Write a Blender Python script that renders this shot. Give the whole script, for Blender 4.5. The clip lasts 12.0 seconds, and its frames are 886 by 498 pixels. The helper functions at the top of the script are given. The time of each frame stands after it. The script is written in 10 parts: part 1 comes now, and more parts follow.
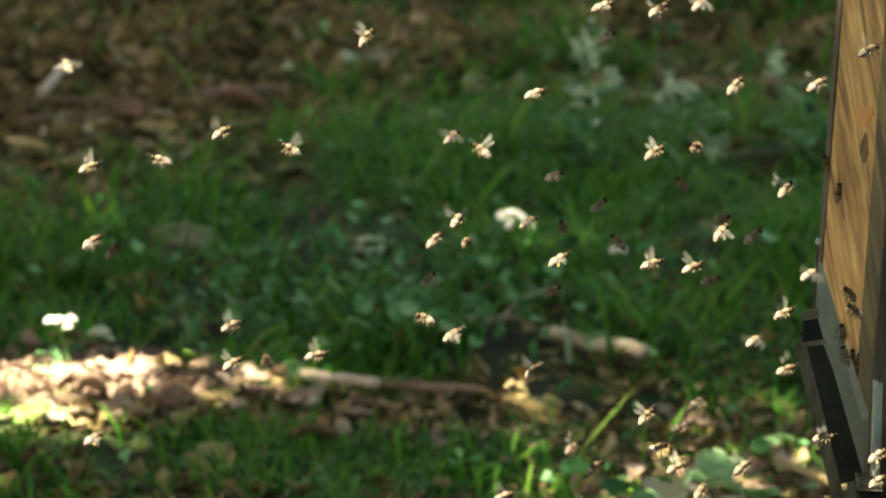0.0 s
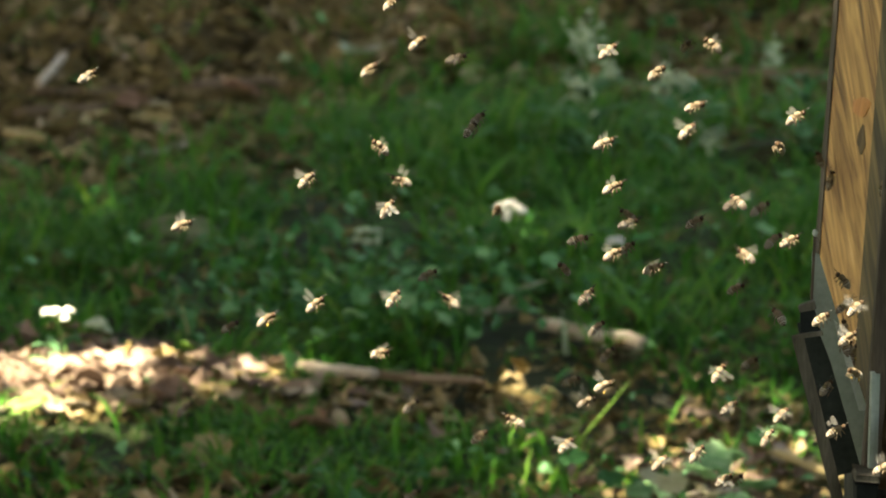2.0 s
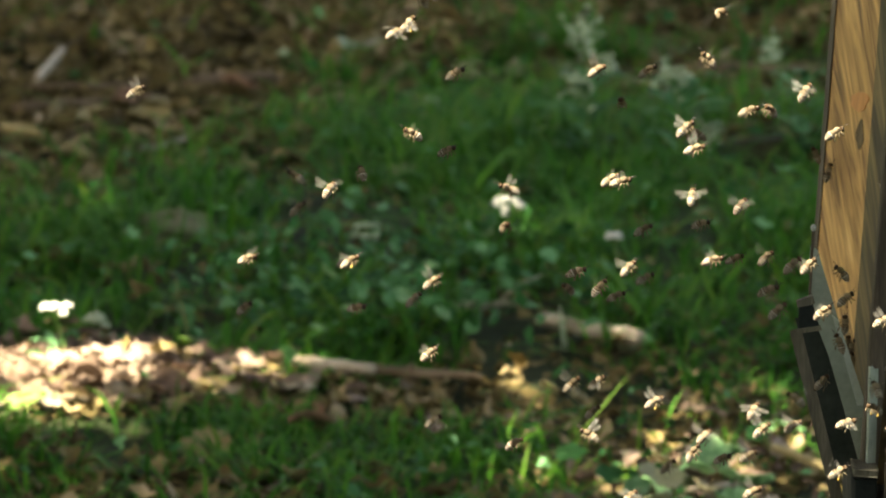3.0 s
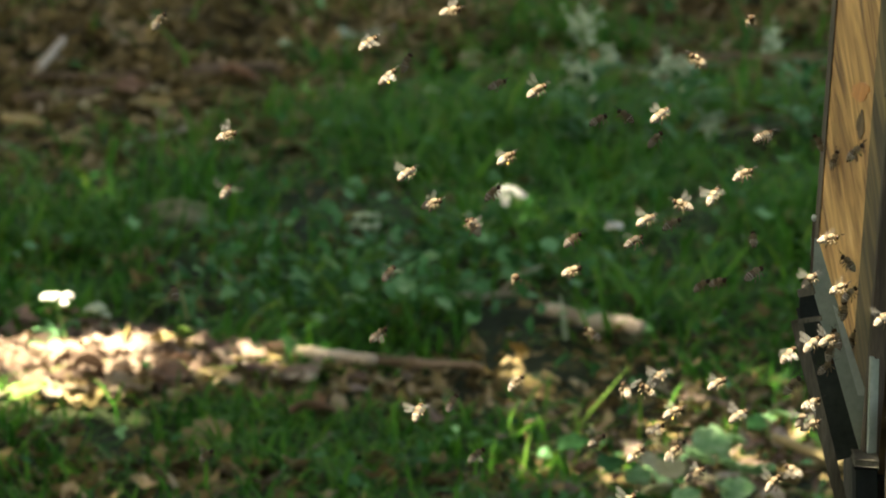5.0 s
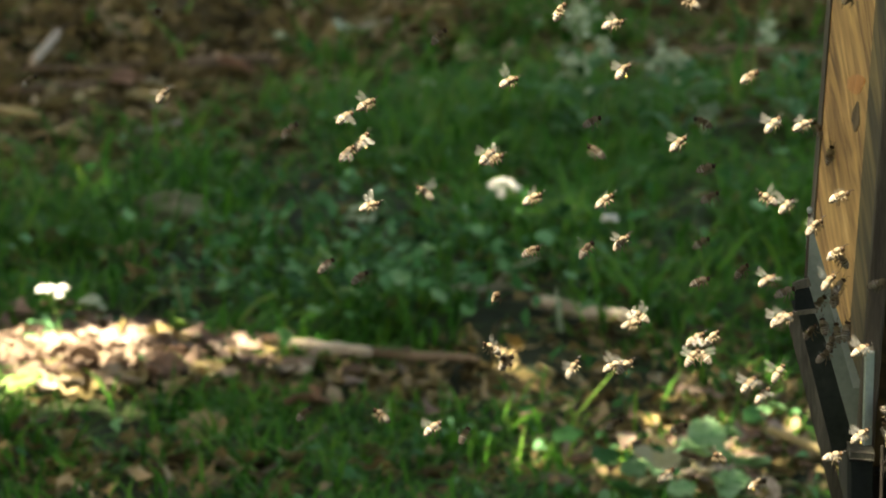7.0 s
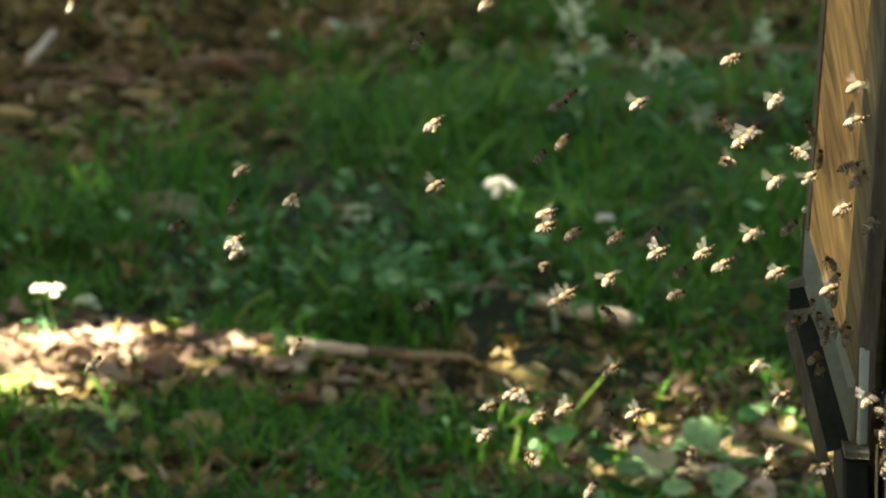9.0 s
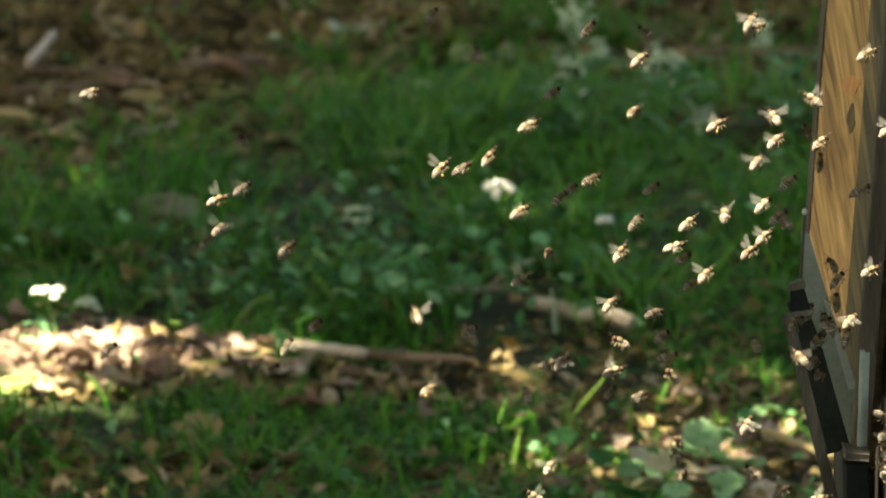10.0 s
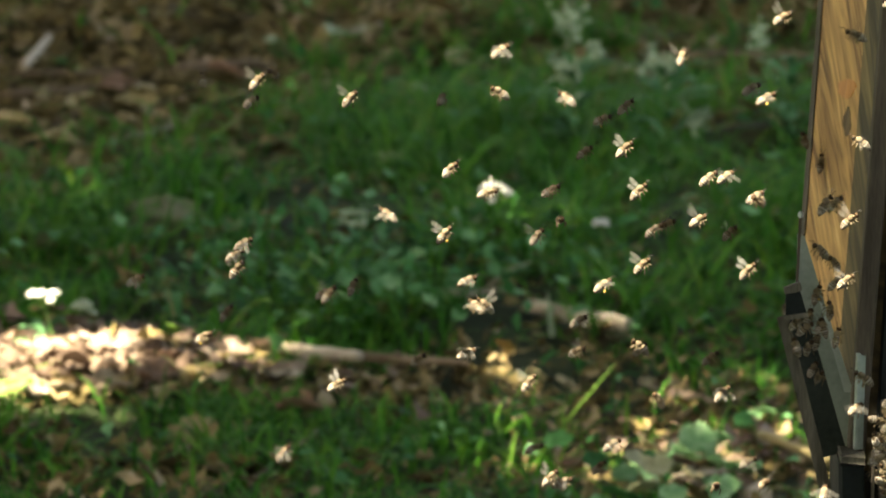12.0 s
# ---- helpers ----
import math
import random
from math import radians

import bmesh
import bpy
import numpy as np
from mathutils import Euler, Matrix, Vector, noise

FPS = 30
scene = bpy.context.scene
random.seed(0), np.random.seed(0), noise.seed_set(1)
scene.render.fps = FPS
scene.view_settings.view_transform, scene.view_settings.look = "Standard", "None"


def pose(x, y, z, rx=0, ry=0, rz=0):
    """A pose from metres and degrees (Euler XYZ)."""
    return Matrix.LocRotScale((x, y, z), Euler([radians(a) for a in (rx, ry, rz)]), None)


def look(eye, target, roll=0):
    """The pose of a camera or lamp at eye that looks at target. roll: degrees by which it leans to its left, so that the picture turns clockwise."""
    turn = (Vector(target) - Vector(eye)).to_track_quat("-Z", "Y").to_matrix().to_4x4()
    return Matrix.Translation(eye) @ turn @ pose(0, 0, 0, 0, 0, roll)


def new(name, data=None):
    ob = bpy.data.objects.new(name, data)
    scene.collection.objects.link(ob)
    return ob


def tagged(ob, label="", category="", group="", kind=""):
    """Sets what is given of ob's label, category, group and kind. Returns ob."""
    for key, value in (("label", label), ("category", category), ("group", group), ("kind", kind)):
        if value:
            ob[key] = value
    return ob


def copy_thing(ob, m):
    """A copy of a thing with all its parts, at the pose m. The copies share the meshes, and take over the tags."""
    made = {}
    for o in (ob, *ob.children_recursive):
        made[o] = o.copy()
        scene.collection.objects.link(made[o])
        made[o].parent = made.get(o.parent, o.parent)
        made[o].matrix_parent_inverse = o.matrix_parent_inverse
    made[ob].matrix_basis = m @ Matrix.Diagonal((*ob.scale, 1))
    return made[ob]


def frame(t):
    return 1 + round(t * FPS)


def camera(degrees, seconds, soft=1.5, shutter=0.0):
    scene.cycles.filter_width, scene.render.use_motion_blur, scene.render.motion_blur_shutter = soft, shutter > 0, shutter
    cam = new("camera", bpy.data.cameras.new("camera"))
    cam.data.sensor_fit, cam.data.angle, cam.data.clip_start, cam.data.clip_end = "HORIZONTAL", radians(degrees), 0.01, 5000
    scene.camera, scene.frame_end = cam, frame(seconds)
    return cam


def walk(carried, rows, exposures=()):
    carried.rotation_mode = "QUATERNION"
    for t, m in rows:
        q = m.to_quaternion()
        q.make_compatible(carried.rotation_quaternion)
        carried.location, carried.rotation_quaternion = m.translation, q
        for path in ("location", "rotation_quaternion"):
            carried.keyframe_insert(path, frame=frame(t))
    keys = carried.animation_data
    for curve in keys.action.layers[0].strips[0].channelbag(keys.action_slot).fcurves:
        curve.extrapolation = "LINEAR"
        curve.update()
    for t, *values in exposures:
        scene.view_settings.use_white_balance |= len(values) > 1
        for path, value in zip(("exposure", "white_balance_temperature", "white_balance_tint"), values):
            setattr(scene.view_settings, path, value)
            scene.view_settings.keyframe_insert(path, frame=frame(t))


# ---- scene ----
# ---------------------------------------------------------------- camera
cam = camera(9.71, 12.0, soft=1.9, shutter=0.5)
cam.data.dof.use_dof = True
cam.data.dof.focus_distance = 2.99
cam.data.dof.aperture_fstop = 23.0
PATH = [
    (0, 78.3290, 0.0745), (0.5, 78.3104, 0.0745), (1, 78.2855, 0.0683), (1.5, 78.2576, 0.0559),
    (2, 78.2359, 0.0435), (2.5, 78.2080, 0.0310), (3, 78.1800, 0.0248), (5, 78.0714, 0.0341),
    (5.5, 78.0466, 0.0217), (6, 78.0217, 0.0093), (6.5, 78.0, 0.0), (7, 77.9876, -0.0186),
    (9, 77.9814, -0.0745), (9.5, 77.9876, -0.0745), (10, 78.0031, -0.0726), (10.5, 78.0186, -0.0745),
    (11, 78.0279, -0.0850), (11.5, 78.0372, -0.0993), (12, 78.0372, -0.1179)]
walk(cam, [(t, pose(0, 0, 1.2, tilt, 0, turn)) for t, tilt, turn in PATH],
     exposures=[(0, 3.29, 9100, 2.5), (12, 3.29, 9100, 2.5)])

# ---------------------------------------------------------------- light
SUN = Vector((-0.45, -0.22, 0.87)).normalized()
world = bpy.data.worlds.new("sky")
scene.world = world
world.use_nodes = True
sky = world.node_tree.nodes.new("ShaderNodeTexSky")
sky.sky_type, sky.sun_disc = "NISHITA", False
sky.air_density, sky.dust_density, sky.ozone_density = 0.7, 4.0, 0.2
sky.sun_elevation, sky.sun_rotation = math.asin(SUN.z), math.atan2(SUN.x, SUN.y)
back = world.node_tree.nodes["Background"]
back.inputs["Strength"].default_value = 0.052
world.node_tree.links.new(sky.outputs[0], back.inputs["Color"])
sun = new("sun", bpy.data.lights.new("sun", "SUN"))
sun.data.energy, sun.data.angle, sun.data.color = 5.0, radians(0.53), (1.0, 0.975, 0.965)
sun.matrix_world = look(SUN * 20, (0, 0, 0))


# ---------------------------------------------------------------- materials
def material(name, colors, rough=0.7, scale=40.0, bump=0.3, island=0.0, through_light=0.0, metal=0.0, stretch=(1, 1, 1), fine=8.0, spec=0.3, obj=0.0, swirl=0.0, turn=(0, 0, 0)):
    """A noisy surface that runs through the given colours; island varies it piece by piece, obj thing by thing."""
    m = bpy.data.materials.new(name)
    m.use_nodes = True
    nt = m.node_tree
    nodes, links = nt.nodes, nt.links
    bsdf = nodes["Principled BSDF"]
    coord = nodes.new("ShaderNodeTexCoord")
    mapping = nodes.new("ShaderNodeMapping")
    if any(turn):
        mapping.vector_type = "TEXTURE"
        stretch = [1 / a for a in stretch]
    mapping.inputs["Scale"].default_value = stretch
    mapping.inputs["Rotation"].default_value = [radians(a) for a in turn]
    links.new(coord.outputs["Object"], mapping.inputs["Vector"])
    big = nodes.new("ShaderNodeTexNoise")
    big.inputs["Scale"].default_value, big.inputs["Detail"].default_value = scale, 4.0
    big.inputs["Distortion"].default_value = swirl
    small = nodes.new("ShaderNodeTexNoise")
    small.inputs["Scale"].default_value, small.inputs["Detail"].default_value = scale * fine, 3.0
    for n in (big, small):
        links.new(mapping.outputs[0], n.inputs["Vector"])
    mix = nodes.new("ShaderNodeMath")
    mix.operation = "MULTIPLY_ADD"
    links.new(small.outputs["Fac"], mix.inputs[0])
    mix.inputs[1].default_value = 0.35
    links.new(big.outputs["Fac"], mix.inputs[2])
    spread = nodes.new("ShaderNodeMapRange")
    spread.inputs["From Min"].default_value, spread.inputs["From Max"].default_value = 0.42, 0.92
    links.new(mix.outputs[0], spread.inputs["Value"])
    value = spread.outputs[0]
    for amount, node, out in ((island, "ShaderNodeNewGeometry", "Random Per Island"), (obj, "ShaderNodeObjectInfo", "Random")):
        if amount:
            g = nodes.new(node)
            blend = nodes.new("ShaderNodeMix")
            blend.inputs[0].default_value = amount
            links.new(value, blend.inputs[2])
            links.new(g.outputs[out], blend.inputs[3])
            value = blend.outputs[0]
    ramp = nodes.new("ShaderNodeValToRGB")
    while len(ramp.color_ramp.elements) < len(colors):
        ramp.color_ramp.elements.new(0.5)
    for i, c in enumerate(colors):
        e = ramp.color_ramp.elements[i]
        e.position, e.color = i / max(1, len(colors) - 1), (*c, 1)
    links.new(value, ramp.inputs[0])
    links.new(ramp.outputs[0], bsdf.inputs["Base Color"])
    bsdf.inputs["Roughness"].default_value, bsdf.inputs["Metallic"].default_value = rough, metal
    bsdf.inputs["Specular IOR Level"].default_value = spec
    if bump:
        b = nodes.new("ShaderNodeBump")
        b.inputs["Strength"].default_value, b.inputs["Distance"].default_value = bump, 0.004
        links.new(mix.outputs[0], b.inputs["Height"])
        links.new(b.outputs[0], bsdf.inputs["Normal"])
    if through_light:
        tr = nodes.new("ShaderNodeBsdfTranslucent")
        links.new(ramp.outputs[0], tr.inputs["Color"])
        ms = nodes.new("ShaderNodeMixShader")
        ms.inputs[0].default_value = through_light
        links.new(bsdf.outputs[0], ms.inputs[1])
        links.new(tr.outputs[0], ms.inputs[2])
        links.new(ms.outputs[0], nodes["Material Output"].inputs["Surface"])
    return m


SOIL = material("mossy_soil", [(0.00714, 0.0143, 0.00396), (0.0134, 0.0262, 0.00636), (0.0259, 0.0351, 0.00924), (0.0581, 0.0507, 0.0222)], 0.95, 7, 0.8)
LITTER = material("dead_leaf", [(0.0167, 0.0116, 0.00491), (0.0516, 0.0371, 0.0132), (0.124, 0.0909, 0.0312), (0.205, 0.153, 0.0592), (0.33, 0.249, 0.125), (0.581, 0.448, 0.327)], 0.8, 30, 0.3, island=0.7, through_light=0.15)
# Pale tones put the glare of the sun patch into the leaf colour.
SUN_PATCH_PALE = material("sun_patch_pale", [(0.03, 0.018, 0.012), (0.12, 0.076, 0.052), (0.27, 0.195, 0.145), (0.55, 0.475, 0.395)], 0.8, 18, 0.3, island=0.45, through_light=0.15)
PALE_LEAF = material("pale_leaf", [(0.29, 0.238, 0.119), (0.581, 0.502, 0.304)], 0.7, 30, 0.3, through_light=0.15, obj=0.5)
GRASS = material("grass", [(0.00999, 0.0546, 0.006298), (0.0302, 0.151, 0.01648), (0.0791, 0.26, 0.02722), (0.164, 0.271, 0.03542)], 0.6, 12, 0.0, island=0.75, through_light=0.35, spec=0.15)
HERB = material("herb_leaf", [(0.0102, 0.0491, 0.0131), (0.0525, 0.196, 0.0589), (0.223, 0.457, 0.222)], 0.6, 25, 0.2, island=0.75, through_light=0.3, spec=0.2)
# Cream whiteness stands for direct sun on the leaves of that patch.
SUN_LEAF = material("sun_glare_leaf", [(0.24, 0.175, 0.11), (0.50, 0.41, 0.30)], 0.8, 30, 0.4, through_light=0.15, obj=0.4)
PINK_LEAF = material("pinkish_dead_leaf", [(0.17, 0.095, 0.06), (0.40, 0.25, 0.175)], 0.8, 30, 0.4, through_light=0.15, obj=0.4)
STRAW = material("straw", [(0.213, 0.161, 0.0713), (0.42, 0.335, 0.162)], 0.7, 20, 0.2, island=0.6)
BARK = material("bark", [(0.0665, 0.0428, 0.0266), (0.161, 0.109, 0.0665), (0.256, 0.19, 0.124)], 0.85, 30, 0.9, stretch=(0.3, 1, 1))
PALE_BARK = material("weathered_wood", [(0.238, 0.185, 0.132), (0.436, 0.356, 0.264), (0.634, 0.554, 0.436)], 0.8, 40, 0.8, stretch=(0.3, 1, 1))
STONE = material("stone", [(0.119, 0.108, 0.0634), (0.224, 0.205, 0.125), (0.343, 0.317, 0.205)], 0.9, 30, 0.8)
CLAY = material("clay", [(0.185, 0.0858, 0.0422), (0.317, 0.158, 0.0818)], 0.9, 30, 0.7)
FLORET = material("white_petal", [(0.62, 0.63, 0.55), (0.82, 0.82, 0.76)], 0.6, 200, 0.2, through_light=0.25)
DULL_FLORET = material("greenish_petal", [(0.343, 0.436, 0.264), (0.634, 0.726, 0.528)], 0.6, 200, 0.2, through_light=0.2)
STEM = material("green_stem", [(0.066, 0.158, 0.0396), (0.132, 0.251, 0.066)], 0.55, 60, 0.2)
SOFT_GREEN = material("soft_green_leaf", [(0.119, 0.29, 0.119), (0.264, 0.475, 0.224), (0.396, 0.581, 0.317)], 0.6, 60, 0.3, through_light=0.3, spec=0.2)
# Lighter than BLADE: also carries the sunlit look of blades by the sun patch.
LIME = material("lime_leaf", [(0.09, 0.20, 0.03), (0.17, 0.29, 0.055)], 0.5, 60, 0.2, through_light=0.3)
BLADE = material("green_blade", [(0.0264, 0.0977, 0.0158), (0.0475, 0.148, 0.0264)], 0.5, 40, 0.1, through_light=0.3)
CANOPY = material("tree_leaf", [(0.06, 0.12, 0.015), (0.11, 0.19, 0.028)], 0.5, 5, 0.0, island=0.6, through_light=0.5)
TAN_WOOD = material("tan_planed_wood", [(0.051, 0.0195, 0.00616), (0.178, 0.0786, 0.0253), (0.389, 0.212, 0.0765), (0.572, 0.332, 0.129), (0.705, 0.462, 0.214)], 0.6, 21, 0.3, stretch=(1.0, 1.15, 0.13), fine=6.0, swirl=2.6, turn=(-73, 0, 0))
DARKER_TAN_WOOD = material("darker_tan_wood", [(0.020, 0.014, 0.008), (0.062, 0.045, 0.022), (0.145, 0.103, 0.048), (0.25, 0.18, 0.082)], 0.7, 24, 0.5, stretch=(1.0, 1.2, 0.16), fine=4.0, swirl=1.6, turn=(-70, 0, 0))
KNOT = material("resinous_knot", [(0.40, 0.145, 0.045), (0.60, 0.26, 0.085)], 0.5, 60, 0.3)
SEAM = material("bark_seam", [(0.060, 0.042, 0.026), (0.17, 0.118, 0.066)], 0.9, 40, 0.6)
CREAM = material("cream_leaf", [(0.26, 0.27, 0.15), (0.50, 0.49, 0.33)], 0.7, 50, 0.3, through_light=0.2, obj=0.4)
GREY_WOOD = material("weathered_grey_wood", [(0.0403, 0.037, 0.028), (0.0806, 0.0739, 0.0571), (0.14, 0.13, 0.101)], 0.85, 14, 0.6, stretch=(6, 6, 0.7))
# Wood darkened in its colour for faces lying in deep shade.
SHADE_WOOD = material("shade_wood", [(0.012, 0.012, 0.009), (0.028, 0.027, 0.022), (0.055, 0.050, 0.040)], 0.85, 14, 0.6, stretch=(6, 6, 0.7))
POST_WOOD = material("brown_grey_wood", [(0.0322, 0.0253, 0.0196), (0.0713, 0.0575, 0.0437), (0.115, 0.0943, 0.0713)], 0.8, 14, 0.5, stretch=(6, 6, 0.7))
SLATE = material("slate_painted_wood", [(0.014, 0.019, 0.018), (0.036, 0.046, 0.043)], 0.8, 30, 0.4, spec=0.15)
# Near-black colour holds the deep shade of side board, slot and block.
DEEP_SHADE_WOOD = material("deep_shade_wood", [(0.006, 0.008, 0.008), (0.015, 0.019, 0.019)], 0.85, 30, 0.4, spec=0.1)
ZINC = material("grey_green_sheet_metal", [(0.166, 0.207, 0.182), (0.276, 0.324, 0.29)], 0.5, 40, 0.15, spec=0.5)
ZINC_EDGE = material("bare_metal_edge", [(0.274, 0.317, 0.31), (0.403, 0.454, 0.432)], 0.45, 60, 0.1, spec=0.5)
AMBER = material("amber_fur", [(0.070, 0.050, 0.029), (0.29, 0.23, 0.155)], 0.9, 900, 0.7, through_light=0.05, spec=0.05, obj=0.45)
PALE_FUR = material("pale_fur", [(0.115, 0.088, 0.060), (0.46, 0.42, 0.36)], 0.9, 900, 0.7, spec=0.05, obj=0.45)
BROWN_SHELL = material("brown_shell", [(0.022, 0.012, 0.006), (0.062, 0.036, 0.017)], 0.6, 700, 0.3, spec=0.12)
BLACK_SHELL = material("black_shell", [(0.010, 0.008, 0.007), (0.028, 0.022, 0.018)], 0.4, 700, 0.1)
POLLEN = material("pollen", [(0.38, 0.24, 0.05), (0.50, 0.34, 0.09)], 0.9, 900, 0.4)


def wing_material():
    m = bpy.data.materials.new("wing_membrane")
    m.use_nodes = True
    nodes, links = m.node_tree.nodes, m.node_tree.links
    bsdf = nodes["Principled BSDF"]
    coord = nodes.new("ShaderNodeTexCoord")
    vein = nodes.new("ShaderNodeTexVoronoi")
    vein.feature = "DISTANCE_TO_EDGE"
    vein.inputs["Scale"].default_value = 420
    links.new(coord.outputs["Object"], vein.inputs["Vector"])
    ramp = nodes.new("ShaderNodeValToRGB")
    ramp.color_ramp.elements[0].position, ramp.color_ramp.elements[0].color = 0.02, (0.38, 0.35, 0.30, 1)
    ramp.color_ramp.elements[1].position, ramp.color_ramp.elements[1].color = 0.10, (0.58, 0.57, 0.54, 1)
    links.new(vein.outputs["Distance"], ramp.inputs[0])
    links.new(ramp.outputs[0], bsdf.inputs["Base Color"])
    bsdf.inputs["Roughness"].default_value = 0.3
    clear = nodes.new("ShaderNodeBsdfTransparent")
    ms = nodes.new("ShaderNodeMixShader")
    ms.inputs[0].default_value = 0.05
    links.new(clear.outputs[0], ms.inputs[1])
    links.new(bsdf.outputs[0], ms.inputs[2])
    links.new(ms.outputs[0], nodes["Material Output"].inputs["Surface"])
    return m


WING = wing_material()


# ---------------------------------------------------------------- mesh helpers
def mesh_of(name, verts, faces, mat, smooth=True):
    me = bpy.data.meshes.new(name)
    me.from_pydata([tuple(v) for v in verts], [], [tuple(f) for f in faces])
    me.materials.append(mat)
    if smooth:
        me.polygons.foreach_set("use_smooth", [True] * len(me.polygons))
    me.update()
    return me


def under(name, me, parent, label=""):
    ob = new(name, me)
    if parent:
        ob.parent = parent
    return tagged(ob, label)


def part(name, bm, mat, parent, label="", smooth=True):
    me = bpy.data.meshes.new(name)
    bm.to_mesh(me)
    bm.free()
    me.materials.append(mat)
    if smooth:
        me.polygons.foreach_set("use_smooth", [True] * len(me.polygons))
    return under(name, me, parent, label)


def tube(points, radii, sides=8, verts=None, faces=None):
    """A closed round bar along points; adds to the lists given."""
    verts = [] if verts is None else verts
    faces = [] if faces is None else faces
    base = len(verts)
    pts = [Vector(p) for p in points]
    for i, p in enumerate(pts):
        way = (pts[min(i + 1, len(pts) - 1)] - pts[max(i - 1, 0)]).normalized()
        side = way.cross(Vector((0.31, 0.2, 0.93))).normalized()
        up = side.cross(way)
        for k in range(sides):
            a = 2 * math.pi * k / sides
            verts.append(p + radii[i] * (math.cos(a) * side + math.sin(a) * up))
    for i in range(len(pts) - 1):
        for k in range(sides):
            a, b = base + i * sides + k, base + i * sides + (k + 1) % sides
            faces.append((a, b, b + sides, a + sides))
    faces.append(tuple(base + k for k in reversed(range(sides))))
    faces.append(tuple(base + (len(pts) - 1) * sides + k for k in range(sides)))
    return verts, faces


def blob(radius, seed, squash=(1, 1, 1), rough=0.25, detail=2.0, sub=3):
    bm = bmesh.new()
    bmesh.ops.create_icosphere(bm, subdivisions=sub, radius=1.0)
    for v in bm.verts:
        k = 1 + rough * noise.noise(v.co * detail + Vector((seed * 7.1, seed * 3.3, 0)))
        v.co = Vector((v.co.x * squash[0], v.co.y * squash[1], v.co.z * squash[2])) * radius * k
    return bm


def plank(a, b, wide, thick, facing, bevel=0.0006):
    """A bevelled board from a to b; wide lies across facing, thick along it."""
    a, b = Vector(a), Vector(b)
    way = (b - a).normalized()
    n = Vector(facing)
    n = (n - n.dot(way) * way).normalized()
    side = way.cross(n)
    bm = bmesh.new()
    bmesh.ops.create_cube(bm, size=1.0)
    length = (b - a).length
    for v in bm.verts:
        c = v.co.copy()
        v.co = (a + b) / 2 + way * (c.x * length) + side * (c.y * wide) + n * (c.z * thick)
    if bevel:
        bmesh.ops.bevel(bm, geom=bm.edges[:], offset=bevel, segments=2, affect="EDGES", profile=0.6)
    return bm


# ---------------------------------------------------------------- ground
def hill(x, y):
    """Height of the ground."""
    return 0.03 * noise.noise(Vector((x * 1.7, y * 1.3, 0.3))) + 0.012 * noise.noise(Vector((x * 6, y * 6, 4.0))) - 0.005 + (0.05 * max(0, noise.noise(Vector((x * 4, y * 2.5, 8.0)))) if y > 6.2 else 0)


def ground():
    xs = np.unique(np.concatenate([np.linspace(-60, -1.2, 14), np.linspace(-1.2, 1.2, 90), np.linspace(1.2, 60, 14)]))
    ys = np.unique(np.concatenate([np.linspace(-40, 4.0, 14), np.linspace(4.0, 8.6, 150), np.linspace(8.6, 120, 16)]))
    verts, faces = [], []
    for y in ys:
        for x in xs:
            near = abs(x) < 1.3 and 3.8 < y < 9
            verts.append((x, y, hill(x, y) + (0.012 * noise.noise(Vector((x * 22, y * 22, 1))) if near else 0)))
    w = len(xs)
    for j in range(len(ys) - 1):
        for i in range(w - 1):
            faces.append((j * w + i, j * w + i + 1, (j + 1) * w + i + 1, (j + 1) * w + i))
    ob = new("ground", mesh_of("ground", verts, faces, SOIL))
    tagged(ob, "dark brown forest soil under leaves and grass", "ground", kind="structure")


# bare places: x, y, half width, half depth, how bare
BARE = [(-0.52, 6.95, 0.38, 0.84, 1.0), (-0.06, 7.05, 0.16, 0.22, 0.8), (0.42, 6.95, 0.16, 0.12, 0.6),
        (-0.37, 5.03, 0.21, 0.14, 0.85), (-0.03, 4.99, 0.19, 0.09, 0.95), (0.27, 4.80, 0.17, 0.32, 0.72),
        (-0.20, 4.58, 0.12, 0.07, 0.6), (0.20, 5.08, 0.17, 0.12, 0.42), (0.30, 7.25, 0.5, 0.22, 0.65), (0.33, 6.85, 0.26, 0.10, 0.8), (-0.02, 6.55, 0.12, 0.08, 0.5), (-0.32, 6.20, 0.19, 0.18, 0.62), (-0.47, 6.12, 0.18, 0.24, 0.75), (-0.10, 4.62, 0.3, 0.10, 0.35), (-0.38, 4.62, 0.12, 0.12, 0.6)]


def bareness(x, y):
    best = 0.0
    wob = 0.35 * noise.noise(Vector((x * 9, y * 5, 7.7)))
    for cx, cy, rx, ry, k in BARE:
        d = math.hypot((x - cx) / rx, (y - cy) / ry) + wob
        best = max(best, k * min(1.0, max(0.0, (1.25 - d) / 0.4)))
    return best


def scatter(n, keep, rng, x0=-0.95, x1=0.95, y0=4.25, y1=8.3):
    out = []
    while len(out) < n:
        x, y = rng.uniform(x0, x1), rng.uniform(y0, y1)
        if abs(x) < 0.13 * y + 0.06 and rng.random() < keep(x, y):
            out.append((x, y))
    return out


